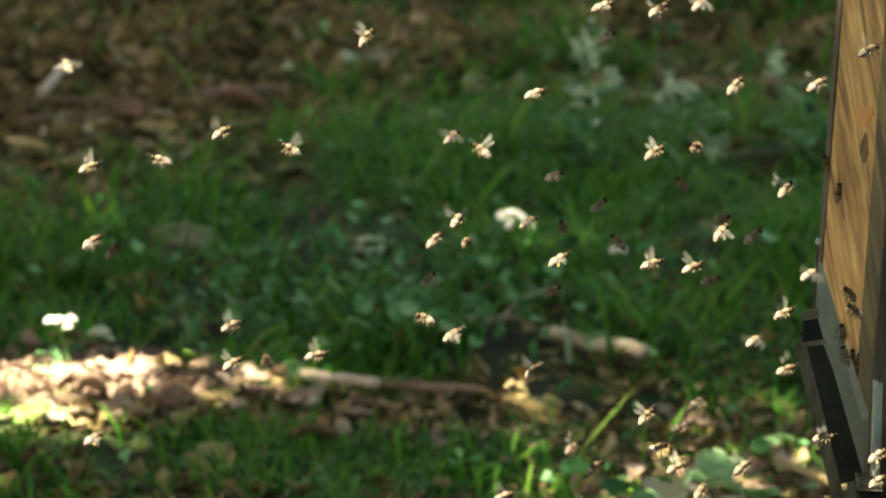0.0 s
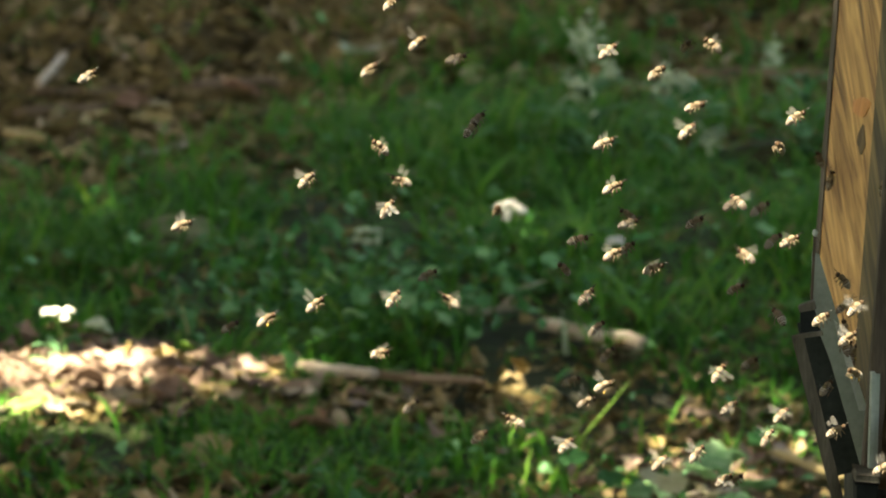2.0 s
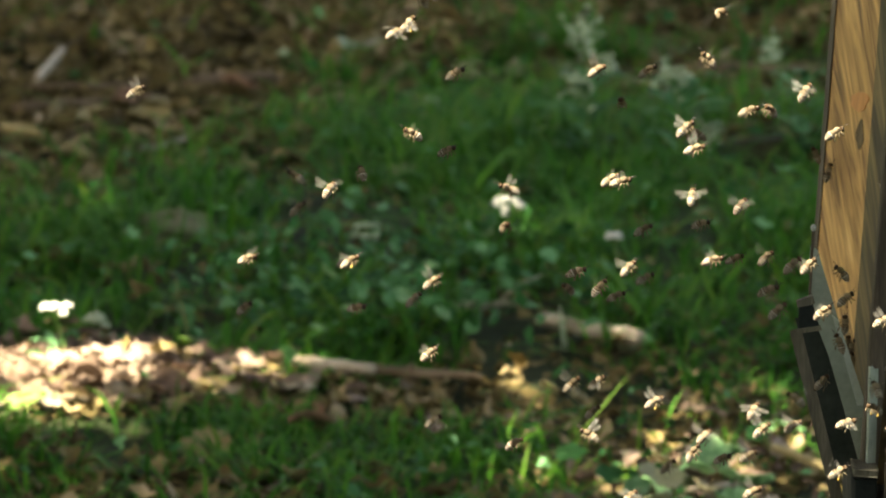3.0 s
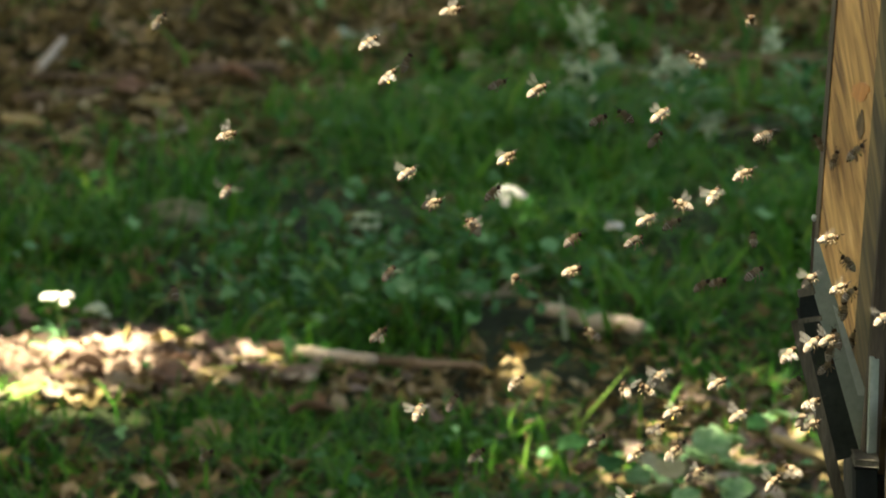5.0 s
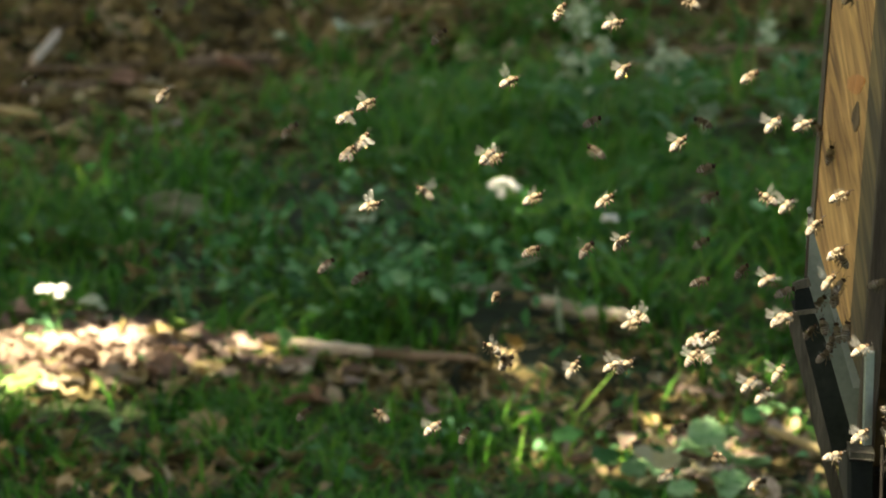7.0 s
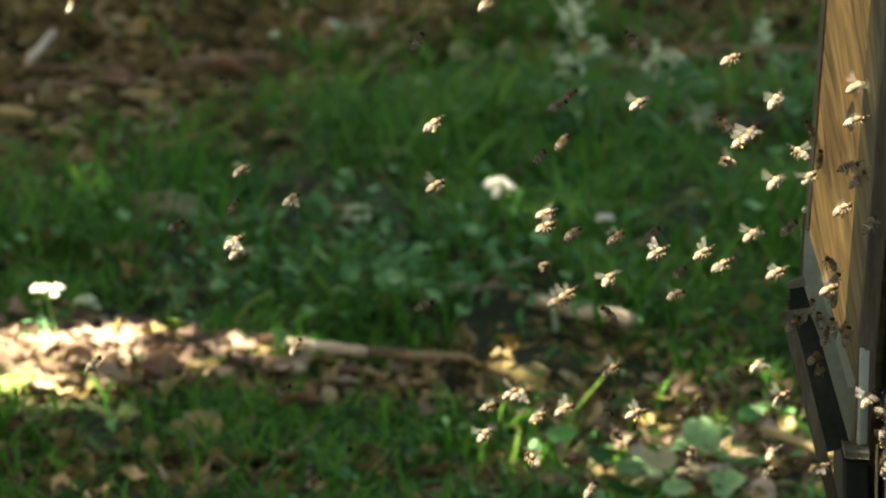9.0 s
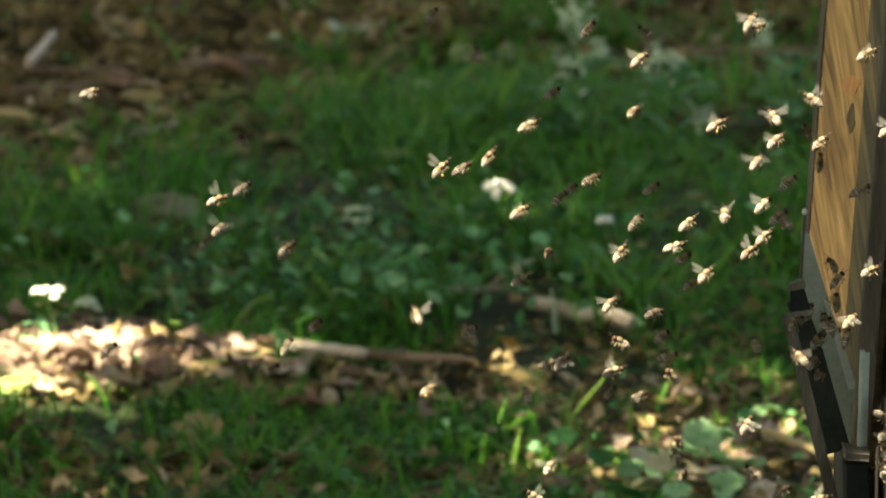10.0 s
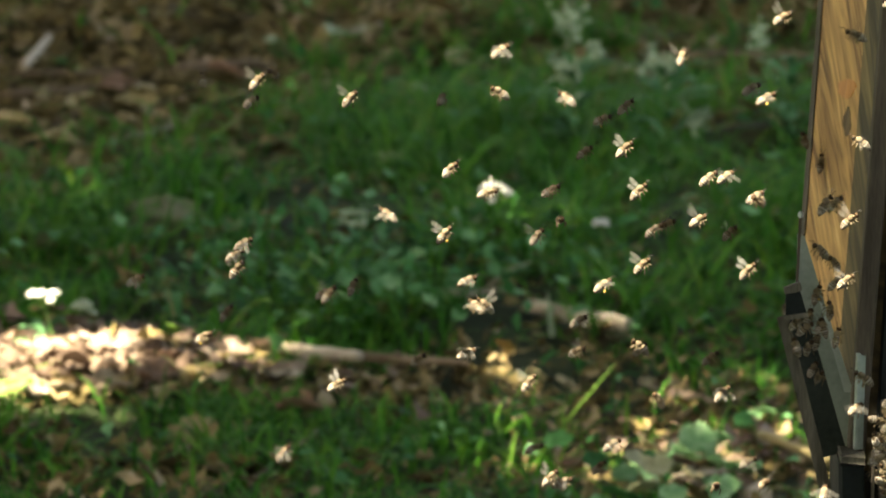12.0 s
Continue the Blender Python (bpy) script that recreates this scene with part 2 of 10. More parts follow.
def grass():
    rng = random.Random(3)
    verts, faces = [], []

    def thick(x, y):
        clump = 0.36 + 1.3 * noise.noise(Vector((x * 5, y * 3.2, 2.2))) + 0.7 * noise.noise(Vector((x * 15, y * 9, 6.2)))
        return max(0.0, clump + 0.18 + 0.6 * math.exp(-((x + 0.29) / 0.13) ** 2 - ((y - 5.52) / 0.14) ** 2)) * (1 - bareness(x, y)) ** 1.5 * ((1.9 if x < 0.05 else 1.2) if y < 4.92 else 1.9 if x < -0.27 and 5.12 < y < 5.4 else 1.0) + 0.012

    for x, y in scatter(36000, thick, rng):
        h = rng.uniform(0.025, 0.085) * (1.15 if y > 5.55 else 0.75)
        a, lean, wide = rng.uniform(0, 2 * math.pi), rng.uniform(0.3, 1.9), rng.uniform(0.0009, 0.0027)
        tuft = noise.noise(Vector((x * 9, y * 6, 5.1)))
        if rng.random() < (0.22 if tuft > 0.15 else 0.05) and y > 5.15 and (y > 5.5 or x > -0.2):
            h, lean, wide = rng.uniform(0.06, 0.125), rng.uniform(0.6, 1.9), rng.uniform(0.0014, 0.0034)
        dx, dy = math.cos(a), math.sin(a)
        z0 = hill(x, y) - 0.004
        base = len(verts)
        for s, w in ((0, 0.7), (0.35, 1.0), (0.7, 0.75), (1.0, 0.0)):
            r = h * lean * s * s
            z = z0 + h * (s - 0.30 * lean * s * s * s)
            cx, cy = x + dx * r, y + dy * r
            if w:
                verts.append((cx - dy * wide * w, cy + dx * wide * w, z))
                verts.append((cx + dy * wide * w, cy - dx * wide * w, z))
            else:
                verts.append((cx, cy, z))
        faces += [(base, base + 1, base + 3, base + 2), (base + 2, base + 3, base + 5, base + 4), (base + 4, base + 5, base + 6)]
    ob = new("grass", mesh_of("grass", verts, faces, GRASS))
    tagged(ob, "green uneven meadow grass in tree shade", "grass", kind="stuff")


def meadow():
    """Coarser grass all round the place."""
    rng = random.Random(31)
    verts, faces = [], []
    for k in range(16000):
        x, y = rng.gauss(0, 4.5), 3 + rng.gauss(0, 5)
        if abs(x) < 0.13 * y + 0.06 and 4.2 < y < 8.4 or math.hypot(x, y) < 0.5 or 0.1 < x < 0.75 and 2.8 < y < 3.5:
            continue
        h, a, lean, wide = rng.uniform(0.06, 0.16), rng.uniform(0, 6.28), rng.uniform(0.2, 1.0), rng.uniform(0.006, 0.014)
        if y < 4.2 and abs(x) < 0.15 * y + 0.05:
            h *= 0.5
        dx, dy, z0, base = math.cos(a), math.sin(a), hill(x, y) - 0.004, len(verts)
        for s, w in ((0, 0.7), (0.4, 1.0), (0.75, 0.7)):
            q = h * lean * s * s
            verts.append((x + dx * q - dy * wide * w, y + dy * q + dx * wide * w, z0 + h * s))
            verts.append((x + dx * q + dy * wide * w, y + dy * q - dx * wide * w, z0 + h * s))
        verts.append((x + dx * h * lean, y + dy * h * lean, z0 + h * 0.95))
        faces += [(base, base + 1, base + 3, base + 2), (base + 2, base + 3, base + 5, base + 4), (base + 4, base + 5, base + 6)]
    ob = new("meadow", mesh_of("meadow", verts, faces, GRASS))
    tagged(ob, "green woodland grass round the hive", "grass", kind="stuff")


def leaf_shape(verts, faces, place, yaw, tip, roll, length, wide, curl, cup, ragged=None):
    """One bent leaf; ragged, a random source, gives it a torn outline."""
    m = Matrix.Translation(place) @ Euler((roll, tip, yaw)).to_matrix().to_4x4()
    base = len(verts)
    for s, w in ((0, 0.12), (0.25, 0.8), (0.55, 1.0), (0.82, 0.6), (1.0, 0.04)):
        z = curl * length * (s - 0.5) ** 2
        for side in (-1, 0, 1):
            torn = ragged.uniform(0.3, 1.5) if ragged and side else 1.0
            slip = ragged.uniform(-0.12, 0.12) * length if ragged and side else 0.0
            verts.append(m @ Vector(((s - 0.5) * length + slip, side * torn * w * wide / 2, z + cup * wide * abs(side) * w * torn)))
    for i in range(4):
        a = base + 3 * i
        faces += [(a, a + 1, a + 4, a + 3), (a + 1, a + 2, a + 5, a + 4)]


def litter():
    rng = random.Random(8)
    verts, faces = [], []
    for x, y in scatter(18500, lambda x, y: (0.13 if y > 5.2 else 0.05) + bareness(x, y), rng):
        length = rng.uniform(0.015, 0.058) if y > 6.1 else rng.choice((0.012, 0.018, 0.025, 0.034)) if 4.9 < y and x < -0.2 else rng.uniform(0.010, 0.030)
        leaf_shape(verts, faces, (x, y, hill(x, y) + rng.uniform(0.004, 0.022)), rng.gauss(0.25, 0.7) if y > 6.1 else rng.uniform(0, 6.28), rng.gauss(0, 0.3), rng.gauss(0, 0.45),
                   length, length * rng.choice((0.12, 0.2, 0.35, 0.5) if y > 6.1 else (0.12, 0.3, 0.5, 0.7)), rng.uniform(-1.2, 1.6), rng.uniform(-0.6, 0.8), rng)
    ob = new("leaf_litter", mesh_of("leaf_litter", verts, faces, LITTER))
    tagged(ob, "dry curled brown fallen leaves covering the soil", "leaf litter", kind="stuff")


def sun_patch_leaves():
    """Leaves lying on top where the light falls, painted pale to brighten the sun patches."""
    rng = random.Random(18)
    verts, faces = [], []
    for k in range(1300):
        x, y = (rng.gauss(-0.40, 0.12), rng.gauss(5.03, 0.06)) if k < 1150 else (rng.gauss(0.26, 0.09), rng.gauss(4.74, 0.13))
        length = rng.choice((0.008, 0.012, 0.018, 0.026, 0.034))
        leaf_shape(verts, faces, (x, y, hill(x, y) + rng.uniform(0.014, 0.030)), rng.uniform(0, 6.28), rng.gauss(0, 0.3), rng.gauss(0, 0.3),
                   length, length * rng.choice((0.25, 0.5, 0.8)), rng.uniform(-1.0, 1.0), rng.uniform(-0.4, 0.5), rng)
    ob = new("sun_patch_leaves", mesh_of("sun_patch_leaves", verts, faces, SUN_PATCH_PALE))
    tagged(ob, "pinkish fallen leaves painted pale for the sun patches", "leaf litter", kind="stuff")


def herbs():
    """Low round-leaved weeds between the grass."""
    rng = random.Random(21)
    verts, faces = [], []

    def where(x, y):
        spot = 1.6 * math.exp(-((x + 0.07) / 0.17) ** 2 - ((y - 5.40) / 0.17) ** 2)
        return (1 - 0.85 * bareness(x, y)) * (0.05 + spot + 0.5 * math.exp(-((x - 0.2) / 0.2) ** 2 - ((y - 4.7) / 0.2) ** 2))

    for x, y in scatter(1500, where, rng):
        z = hill(x, y) + rng.uniform(0.015, 0.065 if y > 5.1 else 0.045)
        length = rng.uniform(0.010, 0.025) * (0.7 if y < 4.95 else 1.0)
        leaf_shape(verts, faces, (x, y, z), rng.uniform(0, 6.28), rng.gauss(0, 0.55), rng.gauss(0, 0.55), length, length * rng.uniform(0.45, 0.9), rng.uniform(-0.9, 0.5), rng.uniform(0, 0.4), rng)
    ob = new("ground_herbs", mesh_of("ground_herbs", verts, faces, HERB))
    tagged(ob, "low dark green round-leaved weeds among grass", "weeds", kind="stuff")


def shade_tree(cx, cy, rx, ry, n, seed):
    """An unseen tree added to shape the light: its crown spreads round (cx, cy) overhead, with the openings through
    which the sun falls.
    """
    rng = np.random.default_rng(seed)
    turn, r = rng.uniform(0, 2 * math.pi, n), np.sqrt(rng.random(n))
    r *= 1 + 0.07 * np.sin(5 * turn) + 0.05 * np.sin(11 * turn + 1)
    pos = np.stack([cx + rx * r * np.cos(turn), cy + ry * r * np.sin(turn), 3.0 + rng.random(n) * (0.35 + 1.3 * np.sqrt(np.clip(1 - r * r, 0, 1)))], 1)
    foot = pos[:, :2] - np.outer(pos[:, 2], [SUN.x / SUN.z, SUN.y / SUN.z])
    keep = np.ones(n, bool)
    yaw, tilt, size = rng.uniform(0, 6.28, n), rng.normal(0, 0.35, n), rng.uniform(0.035, 0.07, n)
    for lx, ly, half, deep, share in LIT:
        inside = ((foot[:, 0] - lx) / (half + 0.7 * size)) ** 4 + ((foot[:, 1] - ly) / (deep + 0.7 * size)) ** 4 < 1
        keep &= ~inside | (rng.random(n) > share)
    pos, yaw, tilt, size = pos[keep], yaw[keep], tilt[keep], size[keep]
    n = len(pos)
    c, s = np.cos(yaw), np.sin(yaw)
    ax = np.stack([c * np.cos(tilt), s * np.cos(tilt), np.sin(tilt)], 1) * size[:, None]
    ay = np.stack([-s, c, np.zeros(n)], 1) * size[:, None] * 0.6
    verts = np.stack([pos - ax, pos - ay, pos + ax, pos + ay], 1).reshape(-1, 3)
    faces = np.arange(4 * n).reshape(-1, 4)
    tree = tagged(new("tree"), "unseen broad-leaved tree added overhead to shape the light", "tree")
    under("crown", mesh_of("crown", verts.tolist(), faces.tolist(), CANOPY, False), tree)
    px, py = cx - 0.6, cy - 0.5
    v, f = tube([(px, py, -0.1), (px + 0.05, py + 0.05, 1.2), (px + 0.15, py + 0.1, 2.6), (px + 0.4, py + 0.3, 3.9)], [0.22, 0.17, 0.14, 0.07], 12)
    for k in range(7):
        a = k * 0.9
        tube([(px + 0.15, py + 0.1, 2.6), (px + 0.3 + 0.8 * math.cos(a), py + 0.2 + 1.1 * math.sin(a), 3.2), (px + 0.5 + 1.6 * math.cos(a), py + 0.4 + 0.57 * ry * math.sin(a), 3.55)], [0.08, 0.05, 0.02], 8, v, f)
    under("trunk", mesh_of("trunk", v, f, BARK), tree)


# openings cut in the crowns to place sun spots, told by their spot on the ground: x, y, half width, half depth,
# openness
LIT = [(-0.44, 5.042, 0.145, 0.165, 0.955), (0.32, 3.036, 0.55, 0.046, 1.0), (0.28, 4.69, 0.13, 0.18, 0.625), (-0.24, 5.05, 0.08, 0.05, 0.70),
       (0.094, 5.630, 0.018, 0.018, 0.78), (0.219, 5.469, 0.018, 0.013, 0.72), (0.17, 5.25, 0.05, 0.03, 0.52), (-0.165, 5.105, 0.06, 0.035, 0.46), (0.195, 4.98, 0.130, 0.13, 0.645), (0.10, 4.62, 0.09, 0.09, 0.10), (0.16, 4.727, 0.07, 0.010, 0.55), (-0.39, 5.10, 0.05, 0.035, 1.0), (-0.38, 4.66, 0.08, 0.09, 0.45), (0.17, 5.05, 0.09, 0.05, 0.08), (-0.37, 5.225, 0.10, 0.015, 0.50)]


# ---------------------------------------------------------------- hive
def prism(outline, y, thick):
    """A flat sheet with the outline given in x and z, standing at depth y."""
    bm = bmesh.new()
    front = [bm.verts.new((x, y, z)) for x, z in outline]
    rear = [bm.verts.new((x, y + thick, z)) for x, z in outline]
    n = len(outline)
    bm.faces.new(front)
    bm.faces.new(rear[::-1])
    for k in range(n):
        bm.faces.new((front[k], rear[k], rear[(k + 1) % n], front[(k + 1) % n]))
    bmesh.ops.recalc_face_normals(bm, faces=bm.faces[:])
    return bm


def inlay(ry, rz, seed):
    """A thin uneven oval let into an upright board that faces -x."""
    bm = bmesh.new()
    rim = []
    for k in range(28):
        a = 2 * math.pi * k / 28
        q = 1 + 0.30 * noise.noise(Vector((math.cos(a) * 1.3, math.sin(a) * 1.3, seed * 1.7))) + 0.035 * math.sin(7 * a + seed)
        y, z = ry * q * math.cos(a), rz * q * math.sin(a)
        rim.append((-0.0354 * y + 0.0569 * (0.983 * z - 0.184 * y), y, z))
    front = [bm.verts.new((x - 0.0005, y, z)) for x, y, z in rim]
    rear = [bm.verts.new((x + 0.0040, y, z)) for x, y, z in rim]
    bm.faces.new(front)
    bm.faces.new(rear[::-1])
    for k in range(28):
        bm.faces.new((front[k], rear[k], rear[(k + 1) % 28], front[(k + 1) % 28]))
    bmesh.ops.recalc_face_normals(bm, faces=bm.faces[:])
    return bm


def hive():
    box = tagged(new("beehive"), "wooden beehive with a tan front board and metal entrance flap", "beehive")
    corner, far = Vector((0.2482, 2.96, 0)), Vector((0.2362, 3.30, 0))
    lean = Vector((0.029, 0, 0))
    along = (far - corner).normalized()
    out = Vector((-abs(along.y), -abs(along.x), 0))
    mid = (corner + far) / 2 - out * 0.011
    up = Vector((0, 0, 1))
    wide = mid + along * 0.0395
    part("front_board", plank(wide - lean * 0.074 + up * 0.44, wide + lean + up * 0.95, 0.211, 0.022, out, 0.0012), TAN_WOOD, box, "tan planed board with flowing grain", smooth=False)
    edge = mid + along * 0.1565
    part("edge_rim", plank(edge - lean * 0.074 + up * 0.44, edge + lean + up * 0.95, 0.021, 0.024, out, 0.0012), POST_WOOD, box, "narrow dark strip along the far edge", smooth=False)
    slim = mid - along * 0.1185
    part("darker_board", plank(slim - lean * 0.074 + up * 0.44, slim + lean + up * 0.95, 0.103, 0.022, out, 0.0012), DARKER_TAN_WOOD, box, "darker edge board", smooth=False)
    low = corner + along * 0.07 - out * 0.011
    part("base_board", plank(low + up * 0.30, low + up * 0.436, 0.14, 0.022, out, 0.002), SHADE_WOOD, box, smooth=False)
    post = corner + Vector((-0.0015, -0.008, 0))
    part("corner_post", plank(post + up * 0.45, post + lean + up * 0.95, 0.0100, 0.014, (0, -1, 0), 0.0012), POST_WOOD, box, "dark brown-grey corner batten", smooth=False)
    side = corner + Vector((0.1735, -0.002, 0))
    part("side_board", plank(side + up * 0.30, side + lean + up * 0.95, 0.34, 0.022, (0, -1, 0), 0.002), DEEP_SHADE_WOOD, box, "side board with shade put into its dark colour", smooth=False)
    ledge = corner + Vector((0.0445, -0.026, 0))
    part("side_batten", plank(ledge + up * 0.30, ledge + up * 0.488, 0.066, 0.018, (0, -1, 0), 0.002), SHADE_WOOD, box, smooth=False)
    back_mid = mid + Vector((0.36, 0.03, 0))
    part("back_board", plank(back_mid + up * 0.30, back_mid + up * 0.95, 0.34, 0.022, out, 0.002), GREY_WOOD, box, smooth=False)
    part("lid", plank(mid + Vector((-0.02, 0, 0.965)), mid + Vector((0.40, 0.02, 0.965)), 0.42, 0.03, (0, 0, 1), 0.003), GREY_WOOD, box, smooth=False)
    part("floor_board", plank(mid + Vector((-0.02, 0, 0.285)), mid + Vector((0.40, 0.02, 0.285)), 0.42, 0.03, (0, 0, 1), 0.003), GREY_WOOD, box, smooth=False)
    for dx, dy in ((0.02, -0.14), (0.35, -0.12), (0.02, 0.16), (0.35, 0.18)):
        p = mid + Vector((dx, dy, 0))
        part("leg", plank(p + up * -0.03, p + up * 0.27, 0.05, 0.05, (0, 1, 0), 0.002), GREY_WOOD, box, smooth=False)
    for name, reach, high, ry, rz, mat, label in (("knot", 0.165, 0.638, 0.044, 0.0060, KNOT, "reddish resinous knot"), ("bark_seam", 0.150, 0.620, 0.018, 0.0085, SEAM, "dark bark seam below the knot")):
        ob = part(name, inlay(ry, rz, len(name)), mat, box, label, smooth=False)
        ob.location = corner + along * reach + up * high + lean * ((high - 0.44) / 0.51 * 1.074 - 0.074)
        ob.rotation_euler = (-0.185, 0, 0)
    # entrance flap: a plank, its dark lining and a bent metal plate
    part("flap_plank", plank((0.2047, 2.972, 0.5290), (0.2332, 2.962, 0.4171), 0.0052, 0.0050, (-1, -0.06, 0), 0.0008), GREY_WOOD, box, "weathered grey plank", smooth=False)
    part("flap_lining", prism([(0.2064, 0.5300), (0.2225, 0.5300), (0.2472, 0.4421), (0.2296, 0.4373)], 3.0, 0.004), SLATE, box, "dark slate-coloured inner face", smooth=False)
    part("flap_plate", prism([(0.2140, 0.5750), (0.2183, 0.5733), (0.2341, 0.5217), (0.2487, 0.4789), (0.2530, 0.4425), (0.2453, 0.4425), (0.2259, 0.5090), (0.2138, 0.5397)], 2.993, 0.0012), ZINC, box, "grey-green sheet metal plate", smooth=False)
    part("plate_lip", prism([(0.2272, 0.5346), (0.2312, 0.5312), (0.2480, 0.4804), (0.2427, 0.4804)], 2.9885, 0.003), ZINC_EDGE, box, "folded bright plate edge", smooth=False)
    part("flap_cap", prism([(0.2038, 0.5503), (0.2133, 0.5538), (0.2146, 0.5491), (0.212, 0.548), (0.2045, 0.5467)], 2.9561, 0.004), GREY_WOOD, box, "weathered grey cap", smooth=False)
    # Flat dark sheet in place of the shaded opening.
    part("mouth_shade_sheet", prism([(0.2056, 0.5464), (0.2138, 0.5477), (0.2182, 0.533), (0.2153, 0.5309), (0.2058, 0.5316)], 2.962, 0.004), DEEP_SHADE_WOOD, box, "dark sheet standing for the shaded entrance slot", smooth=False)
    part("flap_rail", prism([(0.2045, 0.5327), (0.2184, 0.5347), (0.2191, 0.5322), (0.2052, 0.5302)], 2.96, 0.004), GREY_WOOD, box, "thin weathered grey cross rail", smooth=False)
    part("channel", plank((0.2467, 2.942, 0.5148), (0.2460, 2.942, 0.4574), 0.0026, 0.0040, (0.2, -1, 0), 0.0005), ZINC, box, "narrow bright metal channel", smooth=False)
    part("channel_flange", plank((0.2495, 2.9435, 0.5131), (0.2488, 2.9435, 0.4571), 0.0030, 0.0012, (0.2, -1, 0), 0.0003), ZINC, box, smooth=False)
    part("block_cap", plank((0.2365, 2.937, 0.4557), (0.2500, 2.937, 0.4547), 0.024, 0.004, (0, 0, 1), 0.0008), GREY_WOOD, box, "weathered grey ledge", smooth=False)
    part("block", plank((0.2438, 2.945, 0.4506), (0.2457, 2.945, 0.3337), 0.0128, 0.030, (0, -1, 0), 0.001), DEEP_SHADE_WOOD, box, "small wooden block coloured dark for its shade", smooth=False)
    part("edge_strip", plank((0.2548, 2.925, 0.4617), (0.2547, 2.925, 0.3907), 0.0016, 0.0016, (0, -1, 0), 0.0004), POST_WOOD, box, smooth=False)
    part("rod", plank((0.2154, 2.99, 0.5865), (0.2136, 2.99, 0.538), 0.0017, 0.0017, (0, -1, 0), 0.0004), POST_WOOD, box, smooth=False)
    part("rod_tip", blob(0.0017, 2, (1, 1, 1.3), 0.1, 2.0, 2), ZINC_EDGE, box).location = (0.2154, 2.989, 0.5872)
    box.matrix_basis = Matrix.Translation((0, 0, -0.03)) @ Matrix.Scale(1.025, 4)


ground()
grass()
meadow()
litter()
sun_patch_leaves()
herbs()
shade_tree(-1.8, 4.8, 2.6, 4.6, 88000, 5)
# Behind the camera, unseen; added to cut fill light on hive and bees.
shade_tree(-2.2, -1.9, 3.8, 3.6, 62000, 6)
hive()


# ---------------------------------------------------------------- bees
def lathe(profile, sides=14, squash=1.0):
    """A body turned round the x axis."""
    verts, faces = [], []
    for x, r in profile:
        for k in range(sides):
            a = 2 * math.pi * k / sides
            verts.append((x, r * math.cos(a), r * math.sin(a) * squash))
    for i in range(len(profile) - 1):
        for k in range(sides):
            a, b = i * sides + k, i * sides + (k + 1) % sides
            faces.append((a, b, b + sides, a + sides))
    return verts, faces


def belly(x):
    """Radius of the abdomen at x behind the waist."""
    s = min(1.0, max(0.0, -x / 0.0073))
    return 0.00225 * max(0.02, math.sin(math.pi * min(1, 0.10 + 0.90 * s) ** 0.8)) ** 0.62


